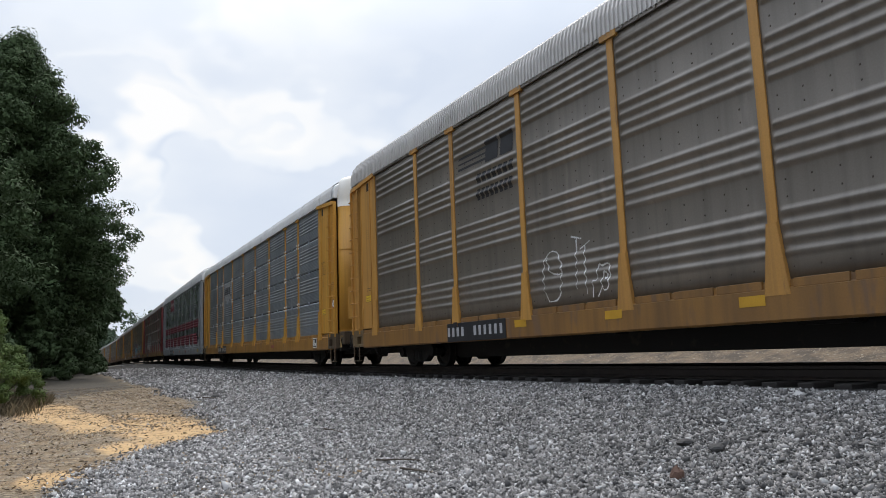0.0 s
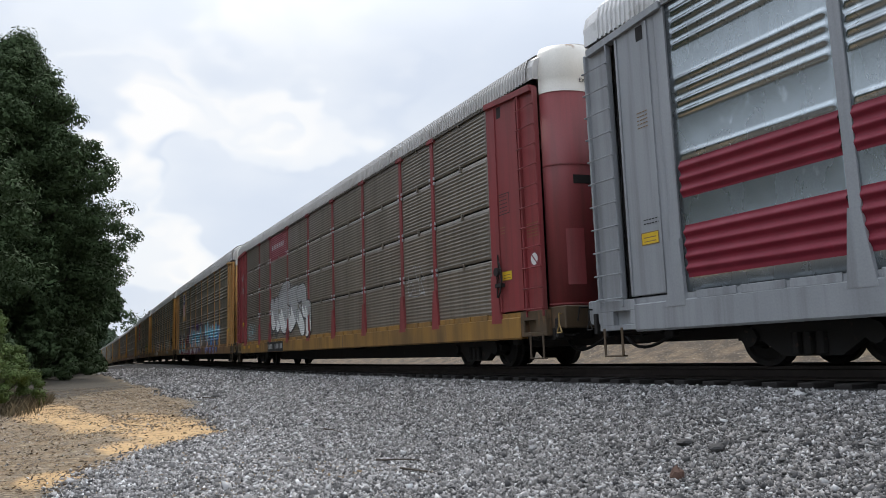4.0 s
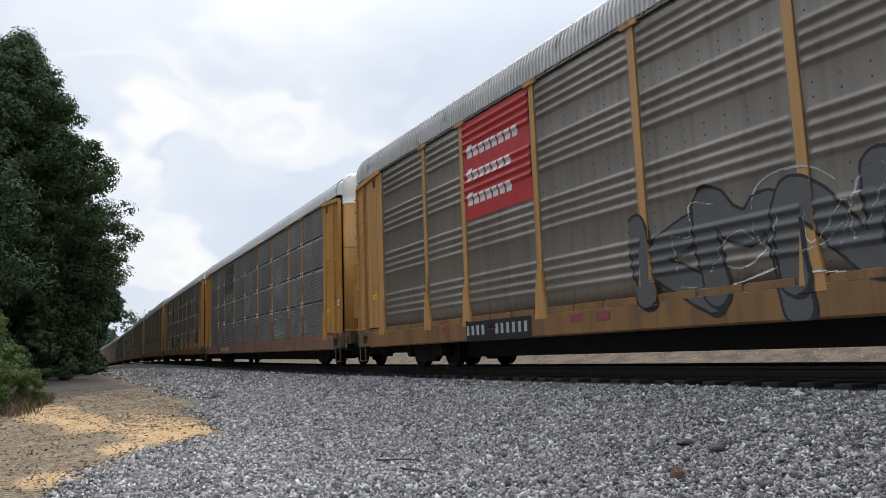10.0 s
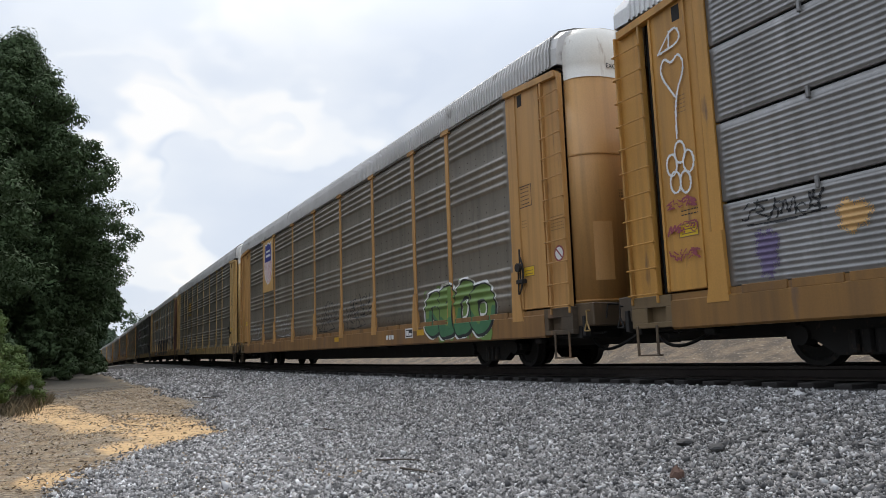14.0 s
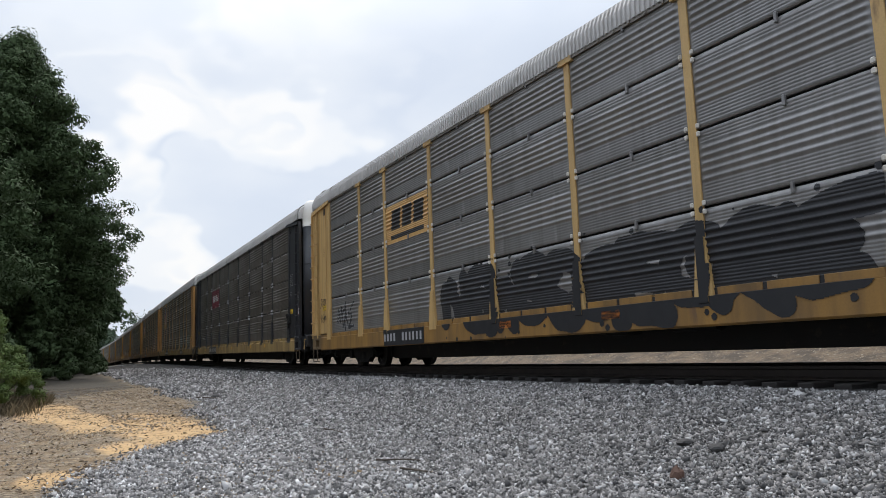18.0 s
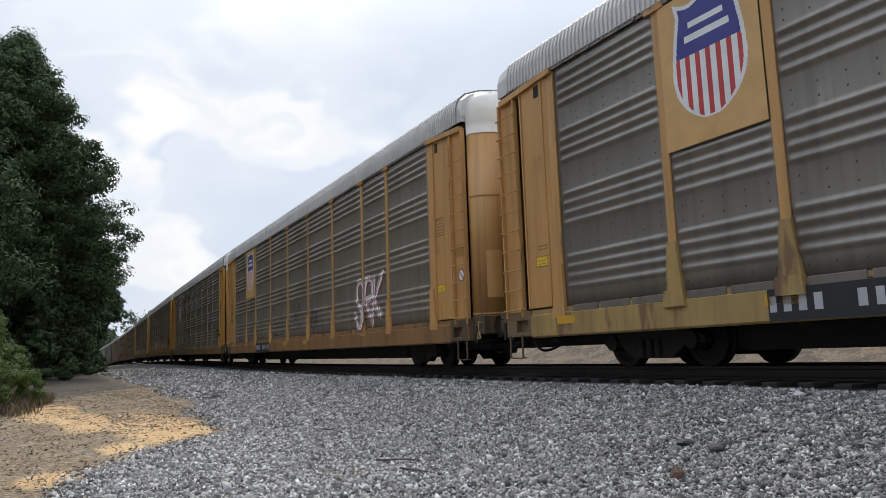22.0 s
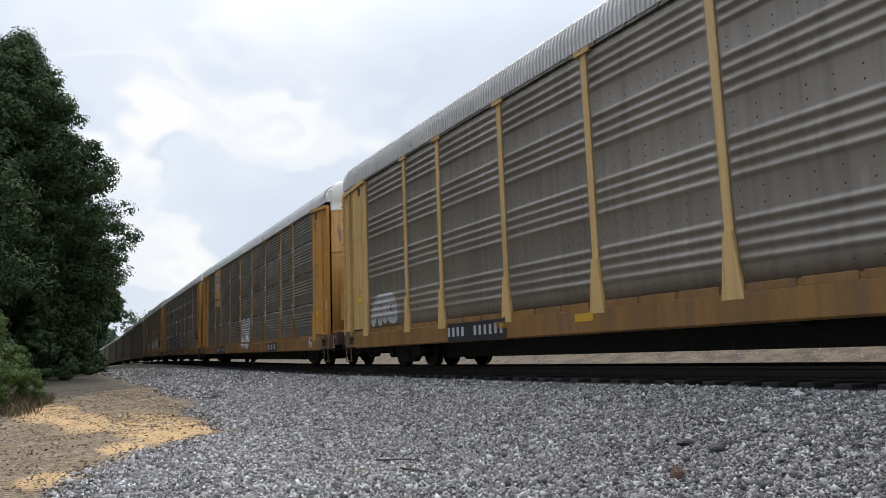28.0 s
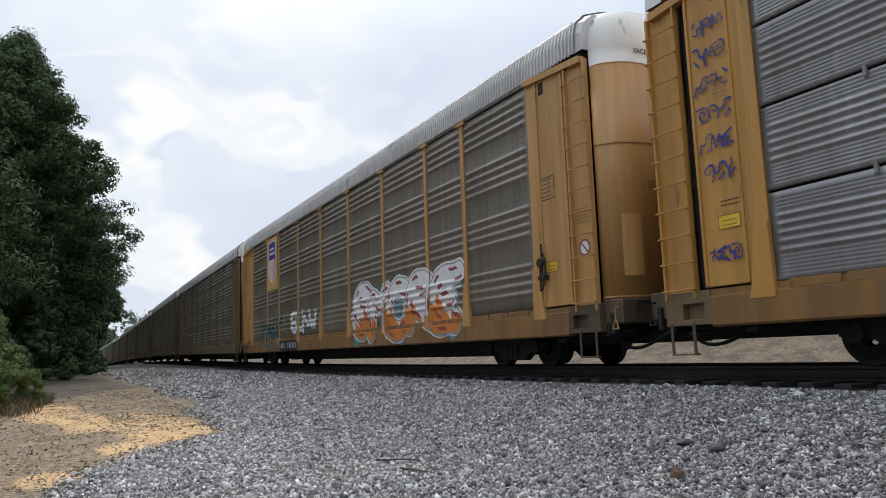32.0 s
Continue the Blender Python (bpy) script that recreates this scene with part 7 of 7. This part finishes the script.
def grass(name, n, x0, x1, y0, y1, h, seed, mat, label, keep=None):
    r = np.random.RandomState(seed)
    xs, ys = r.uniform(x0, x1, n), r.uniform(y0, y1, n)
    k = (lumps(xs, ys, 1.3, seed) > -0.1) if keep is None else keep(xs, ys)
    xs, ys = xs[k], ys[k]
    n = len(xs)
    z = ground_z(xs, ys) - 0.02
    a = r.uniform(0, 6.283, n)
    hh = h * r.uniform(0.35, 1.2, n)
    lean = r.normal(0, 0.35, (n, 2)) * hh[:, None]
    w = 0.003 + 0.003 * r.uniform(0, 1, n) + 0.005 * hh
    b0 = np.stack([xs - np.cos(a) * w, ys - np.sin(a) * w, z], -1)
    b1 = np.stack([xs + np.cos(a) * w, ys + np.sin(a) * w, z], -1)
    m = np.stack([xs + lean[:, 0] * 0.35, ys + lean[:, 1] * 0.35, z + hh * 0.6], -1)
    t = np.stack([xs + lean[:, 0], ys + lean[:, 1], z + hh], -1)
    off = np.stack([np.cos(a) * w * 0.7, np.sin(a) * w * 0.7, 0 * a], -1)
    v = np.stack([b0, b1, m + off, t], 1).reshape(-1, 3)
    ob = new(name, soup(name, v, np.arange(4 * n).reshape(-1, 4), [mat]))
    return tagged(ob, label, "grass", kind="stuff")


grass("dry_grass", 26000, -38, -20, -3.6, 1.2, 0.34, 61, DRY, "dry straw-coloured grass at the foot of the bushes", keep=lambda a, b2: ((a + 27) / 6.5) ** 2 + ((b2 + 1.3) / 1.5) ** 2 + 0.9 * lumps(a, b2, 1.8, 65) < np.random.RandomState(66).uniform(0, 1, len(a)))
grass("verge_weeds", 500, -30, -8, -3.0, 3.0, 0.10, 62, DRY, "thin dry weeds on the bare verge", keep=lambda a, b2: lumps(a, b2, 2.0, 63) > 0.25)
grass("green_grass", 3500, -60, -24, -5.5, -1.8, 0.5, 64, LEAF_BUSH, "green grass along the wood")


def far_woods(name, x0, y0, x1, y1, n, h, seed, depth, per=22, size=1.5, leaf=None, label="far green woods, haze painted into the leaf colour"):
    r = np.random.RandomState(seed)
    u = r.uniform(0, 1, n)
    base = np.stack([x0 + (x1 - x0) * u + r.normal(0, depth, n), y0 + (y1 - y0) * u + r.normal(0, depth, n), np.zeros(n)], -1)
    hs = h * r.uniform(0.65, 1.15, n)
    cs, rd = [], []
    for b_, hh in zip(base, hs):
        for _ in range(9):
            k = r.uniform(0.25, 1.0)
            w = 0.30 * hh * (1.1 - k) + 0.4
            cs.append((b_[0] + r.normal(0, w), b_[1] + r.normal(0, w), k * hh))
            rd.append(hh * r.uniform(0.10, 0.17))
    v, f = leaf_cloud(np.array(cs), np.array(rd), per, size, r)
    return tagged(new(name, soup(name, v, f, [leaf or LEAF_HAZED])), label, "woods", kind="stuff")


# out of view: added so the lower sheets reflect something dark
far_woods("wood_behind", -66, -42, 60, -30, 52, 18.5, 75, 2.5, 44, 0.8, LEAF, "unseen woods behind the camera, added to darken the train's side")
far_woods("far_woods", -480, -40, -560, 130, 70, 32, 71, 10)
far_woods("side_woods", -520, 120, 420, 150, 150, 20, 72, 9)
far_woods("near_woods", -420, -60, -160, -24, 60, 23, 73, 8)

far_woods("wood_edge", -64, -15, -340, -7, 100, 25, 74, 2.0, 60, 0.55, LEAF, "dark green woods along the line")

# sticks, lumps and iron on the stones
stick(-6.9, 3.25, 25, 0.42, 0.013)
stick(-7.8, 3.45, 60, 0.5, 0.012)
stick(-11.5, 4.0, 10, 0.6, 0.016)
stick(-24, 4.4, 40, 0.9, 0.03)
stick(-19, 3.6, -20, 0.8, 0.025)
lump(-24.5, 4.7, 0.26, DARK_ROCK, "rock", "dark rock on the ballast", "rock")
lump(-5.0, 4.8, 0.12, RUSTY_IRON, "tie_plate", "rusty iron scrap standing in the ballast", "scrap iron", 1.4)
lump(-5.3, 5.6, 0.16, DARK_ROCK, "rock", "dark rock on the ballast", "rock")
lump(-5.7, 5.6, 0.14, DARK_ROCK, "rock", "dark rock on the ballast", "rock")


# ---- what moves ----
def lag(t):
    """Slack runs in and out along the couplings: how far the train is ahead of its steady roll."""
    return float(np.interp(t, (0, 1, 3, 6, 8, 10, 12, 14, 17, 19, 21, 24, 24.3, 25, 28, 29, 30, 32), (-0.14, 0.0, 0.08, 0.15, 0.23, 0.18, 0.09, -0.02, -0.12, -0.02, 0.0, 0.07, 0.07, -0.53, -0.22, -0.05, 0.10, 0.19)))


def car_pose(mid):
    """Where a car stands whose middle has reached mid along the line."""
    (ya, za), (yb, zb) = track(mid - 10.06), track(mid + 10.06)
    return pose(mid, (ya + yb) / 2, (za + zb) / 2, 0, -math.degrees(math.atan2(zb - za, 20.12)), math.degrees(math.atan2(yb - ya, 20.12)))


def motions():
    for k, car in enumerate(CARS):
        rows = []
        for i in [*range(25), 24.3, 24.65, *range(25, 33)]:
            rows.append((float(i), car_pose(MOVED(i) + lag(i) + HALF - PITCH * k)))
        walk(car, rows)
    # all wheels roll alike: the first is keyed at every step, the others take over its turning
    first = WHEELSETS[0]
    turn = [(i / FPS, pose(0, 0, 0, 0, 0, 0) @ Matrix.Rotation((MOVED(i / FPS) - MOVED(0)) / WHEEL_R, 4, "Y")) for i in range(32 * FPS + 1)]
    walk(first, turn)
    for ob in WHEELSETS[1:]:
        ob.rotation_mode = "QUATERNION"
        keys = ob.animation_data_create()
        keys.action = first.animation_data.action
        keys.action_slot = first.animation_data.action_slot


motions()
